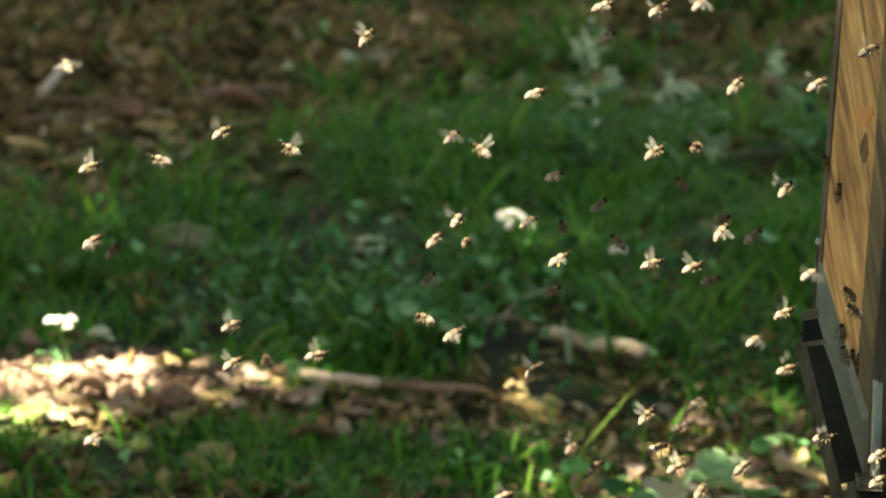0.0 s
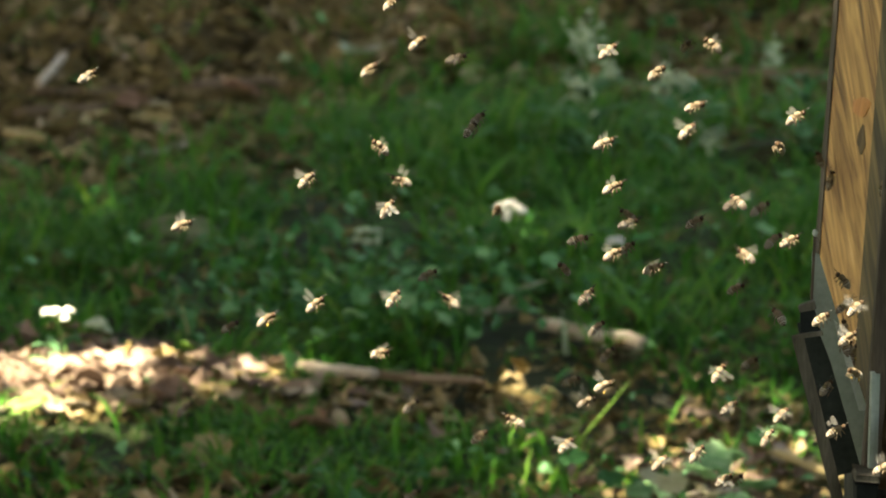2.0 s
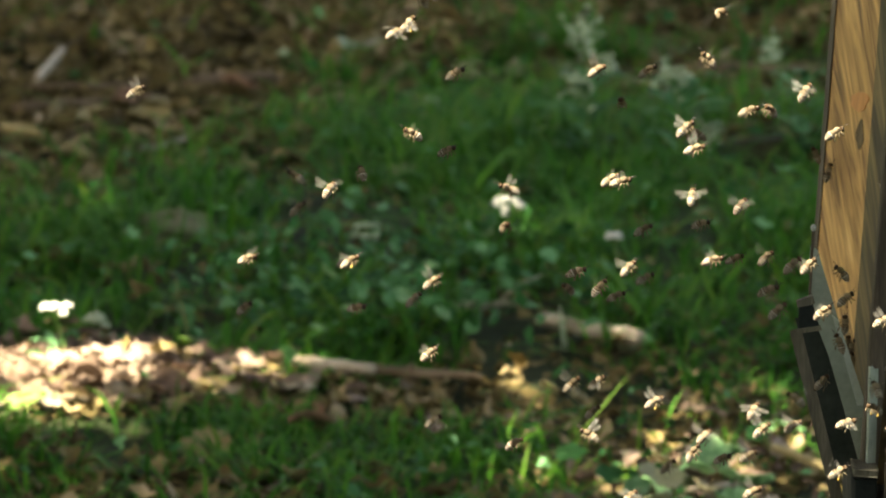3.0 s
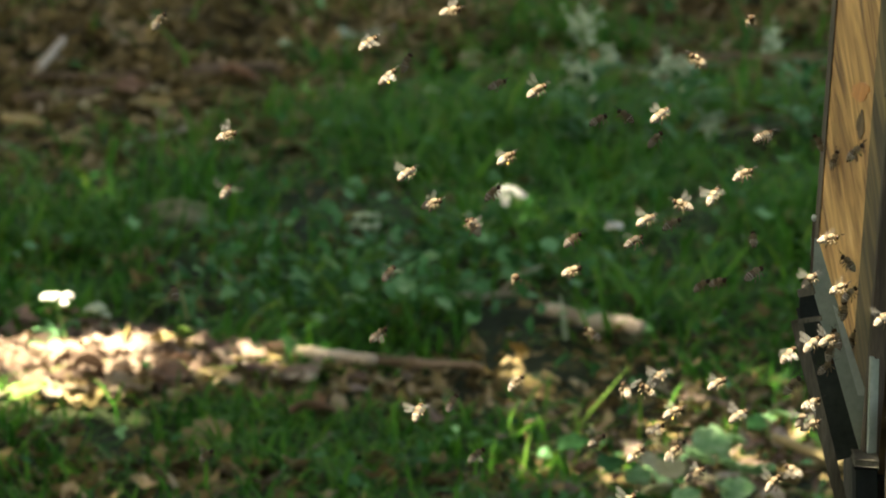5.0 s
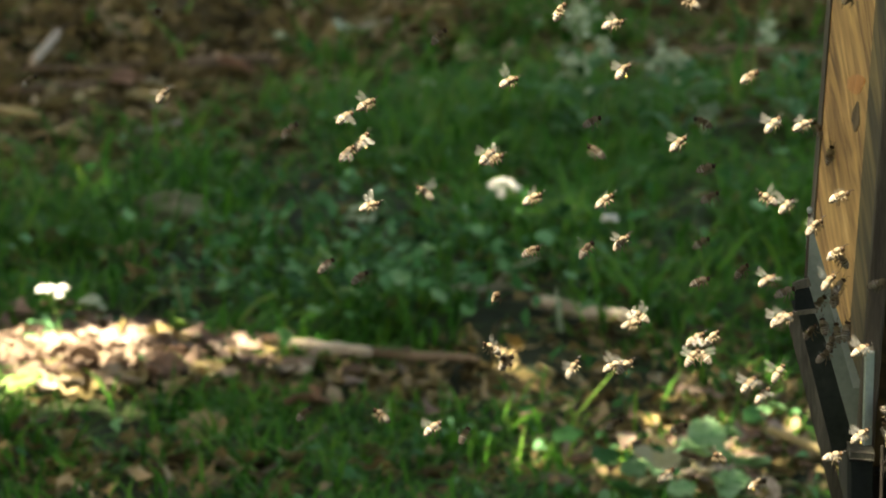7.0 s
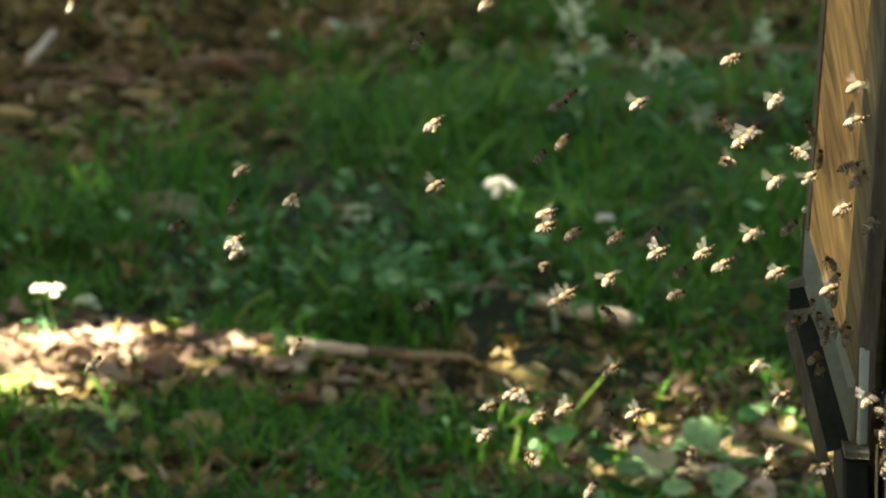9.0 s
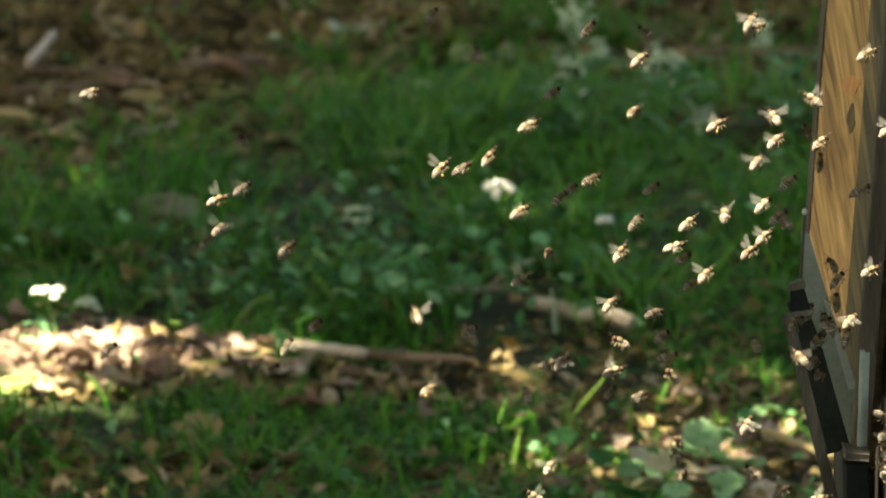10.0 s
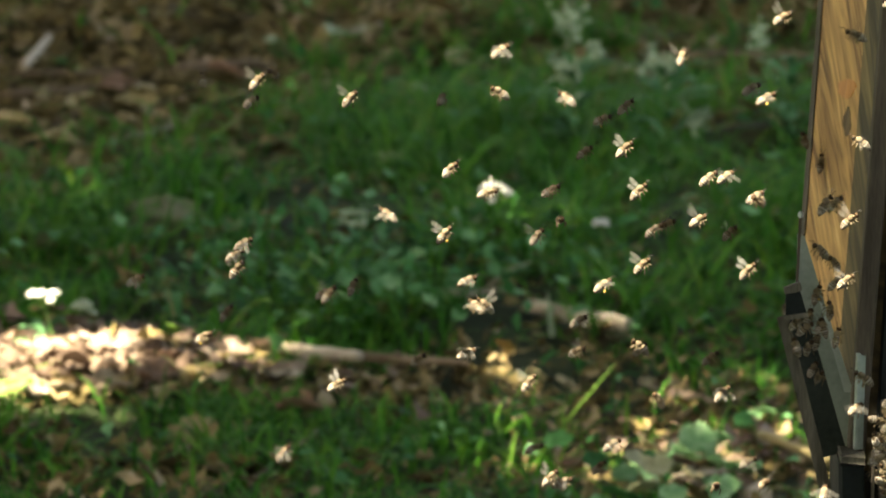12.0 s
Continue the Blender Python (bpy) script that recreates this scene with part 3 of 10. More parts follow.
def bee_model(pollen=False):
    bee = tagged(new("bee"), "honey bee with amber thorax and banded abdomen, wings spread", "bee", "bees at the hive")
    # the middle, furred
    bm = blob(0.00215, 3, (1.08, 1.0, 0.95), 0.12, 5.0, 2)
    part("thorax", bm, AMBER, bee, "amber furry thorax")
    # head
    head = part("head", blob(0.0016, 5, (0.75, 1.1, 1.05), 0.06, 3.0, 2), BROWN_SHELL, bee)
    head.location = (0.0033, 0, -0.0003)
    for s in (-1, 1):
        e = part("eye", blob(0.0008, 1, (0.7, 0.6, 1.2), 0.02, 3.0, 1), BLACK_SHELL, head)
        e.location = (0.0003, s * 0.0014, 0.0002)
        v, f = tube([(0.001, s * 0.0005, 0.0005), (0.0022, s * 0.0011, 0.0014), (0.0042, s * 0.0019, 0.0012)], [0.00017, 0.00015, 0.00012], 5)
        under("antenna", mesh_of("antenna", v, f, BLACK_SHELL), head)
    # hind body with its pale bands
    xs = [-0.0073 * i / 16 for i in range(17)]
    v, f = lathe([(x, belly(x)) for x in xs])
    abdomen = under("abdomen", mesh_of("abdomen", v, f, BROWN_SHELL), bee, "brown abdomen with pale hair bands")
    abdomen.matrix_basis = pose(-0.0017, 0, -0.0002, 0, -20, 0)
    for a, b, m in ((0.0003, 0.0017, AMBER), (0.0020, 0.0033, PALE_FUR), (0.0036, 0.0046, PALE_FUR), (0.0049, 0.0057, PALE_FUR), (0.0060, 0.0066, PALE_FUR)):
        v, f = lathe([(-a, belly(-a) - 0.0001), (-a - 0.0001, belly(-a) + 0.00013), (-(a + b) / 2, belly(-(a + b) / 2) + 0.00018), (-b + 0.0001, belly(-b) + 0.00013), (-b, belly(-b) - 0.0001)])
        under("band", mesh_of("band", v, f, m), abdomen)
    # wings
    for s in (-1, 1):
        def blade(length, wide, back):
            verts, faces = [], []
            for i in range(7):
                t = i / 6
                w = wide * (0.18 + 0.82 * math.sin(math.pi * min(1, 0.12 + 0.80 * t)) ** 0.7)
                lead = 0.0006 * math.sin(t * 2.2)
                verts += [(lead, s * t * length, 0.0001), (lead - back * t - w * 0.5, s * t * length, 0.00035 * math.sin(6 * t)), (lead - back * t - w, s * t * length * 0.97, -0.0001)]
            for i in range(6):
                for k in range(2):
                    a = 3 * i + k
                    faces.append((a, a + 1, a + 4, a + 3))
            return verts, faces
        v, f = blade(0.0086, 0.0028, 0.0006)
        wing = under("wing", mesh_of("wing", v, f, WING), bee, "clear veined wing")
        wing.matrix_basis = pose(0.0006, s * 0.0014, 0.0014, s * 25, 0, s * 12)
        v, f = blade(0.0058, 0.0020, 0.0008)
        hind = under("hind_wing", mesh_of("hind_wing", v, f, WING), wing)
        hind.matrix_basis = pose(-0.0026, s * 0.0004, -0.0003, 0, 0, s * 14)
    # legs
    for s in (-1, 1):
        for x, dx, drop in ((0.0013, 0.0012, 0.0030), (0.0001, -0.0004, 0.0036), (-0.0011, -0.0026, 0.0046)):
            v, f = tube([(x, s * 0.0011, -0.0015), (x + dx * 0.4, s * 0.0026, -0.0022), (x + dx * 0.8, s * 0.0025, -0.0015 - drop * 0.6), (x + dx, s * 0.0022, -0.0013 - drop)],
                        [0.00028, 0.00034, 0.00042 if dx < -0.002 else 0.00034, 0.00018], 5)
            leg = under("leg", mesh_of("leg", v, f, AMBER), bee)
            if pollen and dx < -0.002:
                p = part("pollen_load", blob(0.0008, 2, (0.8, 0.6, 1.3), 0.15, 4.0, 1), POLLEN, leg, "orange pollen load")
                p.location = (x + dx * 0.8, s * 0.0029, -0.0013 - drop * 0.55)
    return bee


def stroke(side, angle, sweep):
    """The pose of a wing on its bee."""
    return pose(0.0006, side * 0.0014, 0.0014, side * angle, 0, side * sweep)


def flock(count, crawlers):
    """All bees, built once and copied; a few carry pollen, crawlers fold their wings."""
    plain, laden = bee_model(), bee_model(True)
    laden["label"] = "honey bee carrying orange pollen on its hind legs"
    out = []
    for i in range(count):
        if i == 0:
            b = plain
        elif i == 5:
            b = laden
        else:
            b = copy_thing(laden if i % 19 == 5 else plain, pose(0, 0, 0))
        if i >= count - crawlers:
            b["label"] = "honey bee crawling on the hive with folded wings"
        out.append(b)
    return out


def beat(bee, i, still):
    """Wing strokes of one bee."""
    rng = random.Random(100 + i)
    for wing in [c for c in bee.children if c.name.startswith("wing")]:
        side = -1 if wing.matrix_basis.translation.y < 0 else 1
        if still:
            wing.matrix_basis = stroke(side, 8, 68)
            continue
        rng.seed(100 + i)
        up, low, lag = rng.uniform(38, 62), rng.uniform(-34, -14), rng.choice((0, 1))
        late = rng.choice((1, 2)) / 30
        times = [0.0] + [late + k / 15 for k in range(179)] + [12.0]
        walk(wing, [(t, stroke(side, (up if (k + lag) % 2 else low) + rng.uniform(-9, 9), rng.uniform(-10, 26))) for k, t in enumerate(times)])


# ---------------------------------------------------------------- plants and pieces on the ground
def stem_tube(points, r0, r1, mat, name, parent, label=""):
    n = len(points)
    v, f = tube(points, [r0 + (r1 - r0) * i / (n - 1) for i in range(n)], 6)
    return under(name, mesh_of(name, v, f, mat), parent, label)


def bend(a, b, sag, n=6):
    a, b = Vector(a), Vector(b)
    return [a.lerp(b, i / n) + Vector((sag * math.sin(math.pi * i / n), 0, 0)) for i in range(n + 1)]


def umbel(x, y, z, wide, dome, seed, fresh, lean=0.01, uneven=0.002):
    """A flat flower head of many florets on a green stalk."""
    rng = random.Random(seed)
    label = "white flat-topped umbel flower on a green stalk" if fresh else "faded greenish umbel flower on a green stalk"
    top = tagged(new("umbel_flower"), label, "flower", "umbel flowers in the grass")
    g = hill(x, y)
    top.location = (x, y, g)
    h = z - g
    stem_tube(bend((lean, 0, -0.01), (0, 0, h - 0.012), 0.004), 0.0016, 0.0011, STEM, "stem", top)
    head_v, head_f = [], []
    unit = blob(1.0, 2, (1, 1, 0.7), 0.3, 2.0, 1)
    pts, tri = [v.co.copy() for v in unit.verts], [[v.index for v in f.verts] for f in unit.faces]
    unit.free()
    hubs = [(0.0, 0.0, 0.0)] + [(wide * rng.uniform(0.45, 0.85) * math.cos(6.28 * q / 7), wide * rng.uniform(0.45, 0.8) * math.sin(6.28 * q / 7), rng.uniform(-uneven, 0.4 * uneven)) for q in range(7)]
    for k in range(144):
        hx, hy, hz = hubs[k % 8]
        r, a = wide * 0.22 * math.sqrt(rng.random()), rng.uniform(0, 6.28)
        px, py = hx + r * math.cos(a), hy + r * math.sin(a)
        far = math.hypot(px, py) / wide
        p = Vector((px, py, h + hz + dome * (1 - far ** 2) - dome * 0.4 + 0.0012 * math.cos(9 * r / wide) + rng.uniform(-0.0008, 0.0008)))
        s, base = rng.uniform(0.0018, 0.0032), len(head_v)
        head_v += [p + s * q for q in pts]
        head_f += [[base + i for i in t] for t in tri]
        if k % 9 == 0:
            v, f = tube([(0, 0, h - 0.014), p * 0.6 + Vector((0, 0, 0.4 * (h - 0.012))), p], [0.0006, 0.0005, 0.0004], 5)
            under("ray", mesh_of("ray", v, f, STEM), top)
    under("flower_head", mesh_of("flower_head", head_v, head_f, FLORET if fresh else DULL_FLORET), top)
    lv, lf = [], []
    for k in range(7):
        a = rng.uniform(0, 6.28)
        leaf_shape(lv, lf, (0.02 * math.cos(a), 0.02 * math.sin(a), h * rng.uniform(0.2, 0.7)), a, -0.3, rng.gauss(0, 0.3), 0.035, 0.008, -0.4, 0.1)
    under("foliage", mesh_of("foliage", lv, lf, HERB), top)


def pale_spire(x, y, clumps, seed):
    """A tall weed with clumps of small pale buds and leaves; clumps: dx, z, radius."""
    rng = random.Random(seed)
    plant = tagged(new("flowering_weed"), "tall weed with pale grey-green flower clumps", "plant", "pale flowering weeds")
    g = hill(x, y)
    plant.location = (x, y, g)
    for dx, z, r in clumps:
        stem_tube(bend((0.3 * dx, 0, -0.01), (dx, 0, z - g), 0.008), 0.0022, 0.0012, STEM, "stem", plant)
        v, f = [], []
        for k in range(int(105 * (r / 0.03) ** 1.4)):
            p = Vector((rng.gauss(0, 0.42), rng.gauss(0, 0.42), rng.gauss(0, 0.45))) * r
            s = rng.uniform(0.006, 0.014)
            leaf_shape(v, f, p + Vector((dx, 0, z - g)), rng.uniform(0, 6.28), rng.gauss(0, 0.7), rng.gauss(0, 0.7), s, s * 0.6, rng.uniform(-0.5, 0.5), 0.2)
        under("flower_clump", mesh_of("flower_clump", v, f, DULL_FLORET), plant)
    v, f = [], []
    for k in range(26):
        a = rng.uniform(0, 6.28)
        leaf_shape(v, f, (0.03 * math.cos(a), 0.03 * math.sin(a), rng.uniform(0.02, 0.15)), a, -0.3, 0, 0.06, 0.014, -0.6, 0.1)
    under("foliage", mesh_of("foliage", v, f, HERB), plant)


def branch(name, a, b, r0, r1, mat, label, seed, kink=0.2, twig=0.0):
    """A knobbly stick lying on the ground from a to b."""
    a, b = Vector(a), Vector(b)
    n, L = 14, (b - a).length
    pts, rad = [], []
    for i in range(n + 1):
        s = i / n
        off = Vector((noise.noise(Vector((s * 3, seed, 0))), noise.noise(Vector((s * 3, seed, 5))), 0.4 * noise.noise(Vector((s * 3, seed, 9))))) * kink * L * 0.12
        pts.append(a.lerp(b, s) + off)
        rad.append((r0 + (r1 - r0) * s) * (1 + 0.22 * noise.noise(Vector((s * 9, seed, 2)))) * (0.75 if i in (0, n) else 1))
    mid = (a + b) / 2
    ob = tagged(new(name), label, "branch")
    ob.location = mid
    v, f = tube([p - mid for p in pts], rad, 12)
    v = [p + 0.10 * min(r0, r1) * noise.noise_vector(p * 160 + Vector((seed, 0, 0))) for p in v]
    under("wood", mesh_of("wood", v, f, mat), ob)
    if twig:
        p = pts[9] - mid
        v, f = tube([p, p + Vector((twig * 0.5, twig * 0.4, twig * 0.35)), p + Vector((twig, twig * 0.6, twig * 0.5))], [r1 * 0.7, r1 * 0.5, r1 * 0.25], 8)
        under("twig", mesh_of("twig", v, f, mat), ob)
    return ob


def stone(x, y, w, d, h, mat, label, seed, category="stone"):
    ob = part("stone" if mat is STONE else "clod", blob(1.0, seed, (w, d, h), 0.35, 1.6, 4), mat, None)
    ob.location = (x, y, hill(x, y) + h * 0.35)
    tagged(ob, label, category)


def single_leaf(name, x, y, z, length, wide, yaw, tip, roll, mat, label, seed):
    rng = random.Random(seed)
    bm = bmesh.new()
    nu, nv = 14, 4
    grid = []
    for i in range(nu + 1):
        s = i / nu
        w = max(0.04, math.sin(math.pi * min(1, s ** 0.85 * 0.98 + 0.01)) ** 0.7) * (1 + 0.20 * math.sin(13 * s + seed) + 0.14 * math.sin(29 * s + 2 * seed))
        row = []
        for k in range(-nv, nv + 1):
            q = k / nv
            row.append(bm.verts.new(((s - 0.5) * length, q * w * wide / 2, 0.18 * wide * q * q + 0.10 * length * math.sin(3 * s + seed) + 0.03 * wide * math.sin(9 * s + 5 * q + seed))))
        grid.append(row)
    for i in range(nu):
        for k in range(2 * nv):
            bm.faces.new((grid[i][k], grid[i + 1][k], grid[i + 1][k + 1], grid[i][k + 1]))
    ob = part(name, bm, mat, None)
    ob.matrix_basis = pose(x, y, hill(x, y) + z, roll, tip, yaw)
    ob.data["seed"] = seed
    sol = ob.modifiers.new("thickness", "SOLIDIFY")
    sol.thickness = 0.0004
    tagged(ob, label, "leaf", "single leaves on the ground")


def big_blade(a, b, sag, wide, mat, label, seed):
    """One broad blade of grass from its foot a to its tip b, folded along the middle."""
    a, b = Vector(a), Vector(b)
    verts, faces = [], []
    way = (b - a).normalized()
    side = way.cross(Vector((0, -1, 0.15))).normalized()
    n = 9
    for i in range(n + 1):
        s = i / n
        p = a.lerp(b, s) + Vector((0, 0, sag * math.sin(math.pi * s)))
        w = 0.75 * wide * (0.55 + 0.45 * math.sin(math.pi * min(1, 0.3 + s))) * (1 - s ** 4) + 0.0002
        verts += [p - side * w / 2 - a, p + Vector((0, 0.15 * w, -0.1 * w)) - a, p + side * w / 2 - a]
    for i in range(n):
        for k in range(2):
            q = 3 * i + k
            faces.append((q, q + 1, q + 4, q + 3))
    ob = new("grass_blade", mesh_of("grass_blade", verts, faces, mat))
    ob.location = a
    sol = ob.modifiers.new("thickness", "SOLIDIFY")
    sol.thickness = 0.0003
    tagged(ob, label, "grass blade", "broad grass blades")


umbel(0.0693, 5.62, 0.0733, 0.0225, 0.013, 40, True)
umbel(-0.0851, 5.6, 0.0521, 0.0192, 0.004, 41, False, 0.01, 0.009)
umbel(0.0345, 5.72, 0.0275, 0.0238, 0.005, 42, False, 0.01, 0.008)
umbel(0.1807, 5.45, 0.0742, 0.0097, 0.002, 43, True)
umbel(-0.388, 5.08, 0.0783, 0.0185, 0.002, 44, True, 0.01, 0.006)
umbel(-0.3538, 5.18, 0.0445, 0.0143, 0.006, 45, False, 0.01, 0.010)
umbel(-0.2076, 5.5, 0.0042, 0.011, 0.004, 46, False)
umbel(-0.1808, 5.52, 0.0042, 0.011, 0.004, 47, False)
umbel(-0.0181, 6.5, 0.0319, 0.0094, 0.004, 48, False)
umbel(-0.2161, 6.9, 0.0255, 0.0076, 0.004, 49, False)
pale_spire(0.1695, 6.15, [(-0.0077, 0.1760, 0.024), (0.0249, 0.1427, 0.011), (-0.0108, 0.1133, 0.021)], 1)
pale_spire(0.2792, 6.1, [(-0.0112, 0.1309, 0.022), (0.0365, 0.0627, 0.018), (-0.027, 0.0148, 0.0115)], 2)
pale_spire(0.4344, 6.2, [(-0.0397, 0.1479, 0.0165)], 3)
branch("fallen_branch", (-0.1921, 5.1215, 0.0178), (-0.0706, 5.0591, 0.0183), 0.0058, 0.0063, PALE_BARK, "weathered tan branch lying in dry leaves", 1, 0.2, 0)
branch("fallen_branch", (-0.0960, 5.075, 0.0170), (0.0361, 5.040, 0.0150), 0.0060, 0.0042, BARK, "brown rough branch lying in dry leaves", 2, 0.35, 0)
branch("fallen_branch", (0.0955, 5.285, 0.0200), (0.2000, 5.190, 0.0205), 0.0074, 0.0088, PALE_BARK, "pale bleached branch lying in grass", 3, 0.22, 0)
branch("fallen_branch", (-0.0003, 5.3495, 0.0174), (0.0834, 5.3851, 0.0156), 0.0052, 0.0035, PALE_BARK, "thin grey forked branch in grass", 4, 0.3, 0.05)
branch("fallen_branch", (0.3071, 4.7489, 0.0165), (0.3662, 4.6524, 0.0154), 0.0049, 0.0037, STRAW, "yellowish dry stalk beside the hive", 5, 0.2, 0)
branch("bark_strip", (-0.5265, 6.6386, 0.034), (-0.5104, 6.8622, 0.036), 0.0062, 0.0055, PALE_BARK, "pale strip of bark on leaf litter", 6, 0.1, 0)
branch("fallen_branch", (0.2179, 4.5935, 0.0146), (0.2924, 4.6367, 0.0141), 0.0029, 0.0023, PALE_BARK, "thin bleached twig among leaves", 7, 0.2, 0)
branch("fallen_branch", (-0.1662, 4.5657, 0.014), (-0.1096, 4.7791, 0.0136), 0.0023, 0.0017, BARK, "dark thin twig in short grass", 8, 0.6, 0)
branch("fallen_branch", (-0.5472, 6.4981, 0.0215), (-0.3663, 6.5906, 0.0194), 0.0075, 0.0058, BARK, "dark half-buried branch in leaf litter", 9, 0.4, 0)
branch("fallen_branch", (-0.3225, 6.7405, 0.0211), (-0.211, 6.7278, 0.0188), 0.0069, 0.0052, BARK, "brown branch in leaf litter", 10, 0.4, 0)
branch("fallen_branch", (0.0597, 5.6983, 0.0158), (0.2054, 5.7197, 0.0146), 0.0035, 0.0023, BARK, "thin brown branch hidden in grass", 11, 0.5, 0)
branch("fallen_branch", (0.3182, 6.8169, 0.0204), (0.497, 6.8036, 0.0189), 0.0063, 0.0052, BARK, "brown branch lying behind the grass", 12, 0.4, 0)
stone(-0.3027, 5.754, 0.0446, 0.0357, 0.0228, STONE, "pale grey flat stone in grass", 1, "stone")
stone(-0.2103, 5.6623, 0.0314, 0.0251, 0.0181, STONE, "pale grey stone in grass", 2, "stone")
stone(-0.1397, 4.9465, 0.0288, 0.023, 0.0164, CLAY, "reddish brown clod of earth", 3, "clod")
stone(0.1886, 5.2287, 0.0174, 0.0139, 0.0116, STONE, "pale stone beside a branch", 4, "stone")
single_leaf("leaf", 0.2340, 4.6805, 0.014, 0.0187, 0.0132, 132, 6, 20, CREAM, "cream-green leaf of a low rosette", 40)
single_leaf("leaf", 0.2165, 4.6600, 0.015, 0.0250, 0.0152, 70, 8, 44, CREAM, "cream-green leaf of a low rosette", 41)
single_leaf("leaf", 0.2337, 4.6563, 0.017, 0.0233, 0.0119, 4, -1, 21, CREAM, "cream-green leaf of a low rosette", 42)
single_leaf("leaf", 0.2052, 4.6771, 0.022, 0.0243, 0.0136, 4, -6, 14, CREAM, "cream-green leaf of a low rosette", 43)
single_leaf("leaf", 0.2117, 4.6835, 0.015, 0.0261, 0.0189, 143, 9, 41, CREAM, "cream-green leaf of a low rosette", 44)
single_leaf("leaf", 0.2243, 4.6710, 0.030, 0.0222, 0.0165, 29, 10, 35, CREAM, "cream-green leaf of a low rosette", 45)
single_leaf("leaf", 0.2093, 4.6554, 0.029, 0.0239, 0.0149, 149, -5, 40, CREAM, "cream-green leaf of a low rosette", 46)
single_leaf("leaf", 0.2312, 4.6513, 0.029, 0.0248, 0.0169, 87, -11, 21, CREAM, "cream-green leaf of a low rosette", 47)
single_leaf("leaf", 0.2212, 4.6336, 0.017, 0.0289, 0.0210, 55, 18, 34, CREAM, "cream-green leaf of a low rosette", 48)
single_leaf("leaf", 0.2008, 4.6815, 0.035, 0.0311, 0.0233, 53, 15, 18, PALE_LEAF, "pale yellowish dead leaf on the ground", 2)
single_leaf("leaf", 0.2438, 4.4562, 0.05, 0.0237, 0.0178, 106, -8, 49, SOFT_GREEN, "broad green weed leaf near the ground", 3)
single_leaf("leaf", 0.2292, 4.5684, 0.05, 0.0304, 0.0228, 159, -8, 34, SOFT_GREEN, "broad green weed leaf near the ground", 4)
single_leaf("leaf", 0.2101, 4.4265, 0.05, 0.0275, 0.0206, 32, 4, 31, SOFT_GREEN, "broad green weed leaf near the ground", 5)
single_leaf("leaf", 0.2343, 4.5643, 0.03, 0.0303, 0.0227, 85, 10, 20, PALE_LEAF, "pale yellowish dead leaf on the ground", 6)
single_leaf("leaf", -0.0956, 5.2077, 0.05, 0.0288, 0.0216, 138, -5, 24, SOFT_GREEN, "broad green weed leaf near the ground", 7)
single_leaf("leaf", -0.0437, 5.2252, 0.055, 0.0255, 0.0191, 11, -8, 38, SOFT_GREEN, "broad green weed leaf near the ground", 8)
single_leaf("leaf", -0.0031, 5.1808, 0.05, 0.0252, 0.0189, 64, -1, 38, SOFT_GREEN, "broad green weed leaf near the ground", 9)
single_leaf("leaf", -0.1287, 5.1416, 0.05, 0.0228, 0.0171, 117, 3, 17, SOFT_GREEN, "broad green weed leaf near the ground", 10)
single_leaf("leaf", 0.2552, 4.5475, 0.05, 0.0181, 0.0136, 170, -1, 50, SOFT_GREEN, "broad green weed leaf near the ground", 11)
single_leaf("leaf", 0.2967, 4.8192, 0.03, 0.0267, 0.02, 43, 0, 32, HERB, "broad green weed leaf near the ground", 12)
single_leaf("leaf", 0.1885, 4.5059, 0.045, 0.0299, 0.0225, 96, -7, 33, SOFT_GREEN, "broad green weed leaf near the ground", 13)
single_leaf("leaf", 0.1816, 4.5872, 0.04, 0.0203, 0.0152, 149, -12, 48, PALE_LEAF, "pale yellowish dead leaf on the ground", 14)
single_leaf("leaf", 0.2428, 4.8116, 0.012, 0.0426, 0.032, 22, 15, 28, LITTER, "orange brown dead leaf", 15)
single_leaf("leaf", -0.1521, 5.2674, 0.05, 0.0292, 0.0219, 75, -4, 45, SOFT_GREEN, "broad green weed leaf near the ground", 16)
single_leaf("leaf", -0.1213, 5.3274, 0.055, 0.0271, 0.0204, 128, 1, 41, SOFT_GREEN, "broad green weed leaf near the ground", 17)
single_leaf("leaf", -0.018, 5.3498, 0.055, 0.0237, 0.0178, 1, -10, 22, SOFT_GREEN, "broad green weed leaf near the ground", 18)
single_leaf("leaf", -0.2617, 5.1141, 0.03, 0.0193, 0.0144, 107, 13, 24, LIME, "bright lime green leaf at the sun's edge", 20)
single_leaf("leaf", -0.2064, 5.0054, 0.012, 0.0444, 0.0333, 160, -10, 41, LIME, "bright lime green leaf at the sun's edge", 21)
single_leaf("leaf", 0.0175, 5.3434, 0.04, 0.0166, 0.0124, 33, 15, 23, LIME, "small lime green leaf", 22)
single_leaf("leaf", 0.1309, 5.0167, 0.012, 0.0278, 0.0208, 86, 14, 33, PALE_LEAF, "pale yellowish dead leaf on the ground", 23)
single_leaf("leaf", 0.1033, 5.0289, 0.012, 0.0279, 0.0209, 139, 7, 39, PALE_LEAF, "pale yellowish dead leaf on the ground", 24)
single_leaf("leaf", -0.0504, 6.0563, 0.02, 0.0335, 0.0252, 12, -3, 15, PALE_LEAF, "pale yellowish dead leaf on the ground", 25)
single_leaf("leaf", -0.3647, 6.5594, 0.014, 0.0750, 0.0240, 5, 0, 30, PALE_LEAF, "pale yellowish dead leaf on the ground", 26)
single_leaf("leaf", -0.462, 6.4012, 0.014, 0.0496, 0.0372, 118, 5, 45, PALE_LEAF, "pale yellowish dead leaf on the ground", 27)
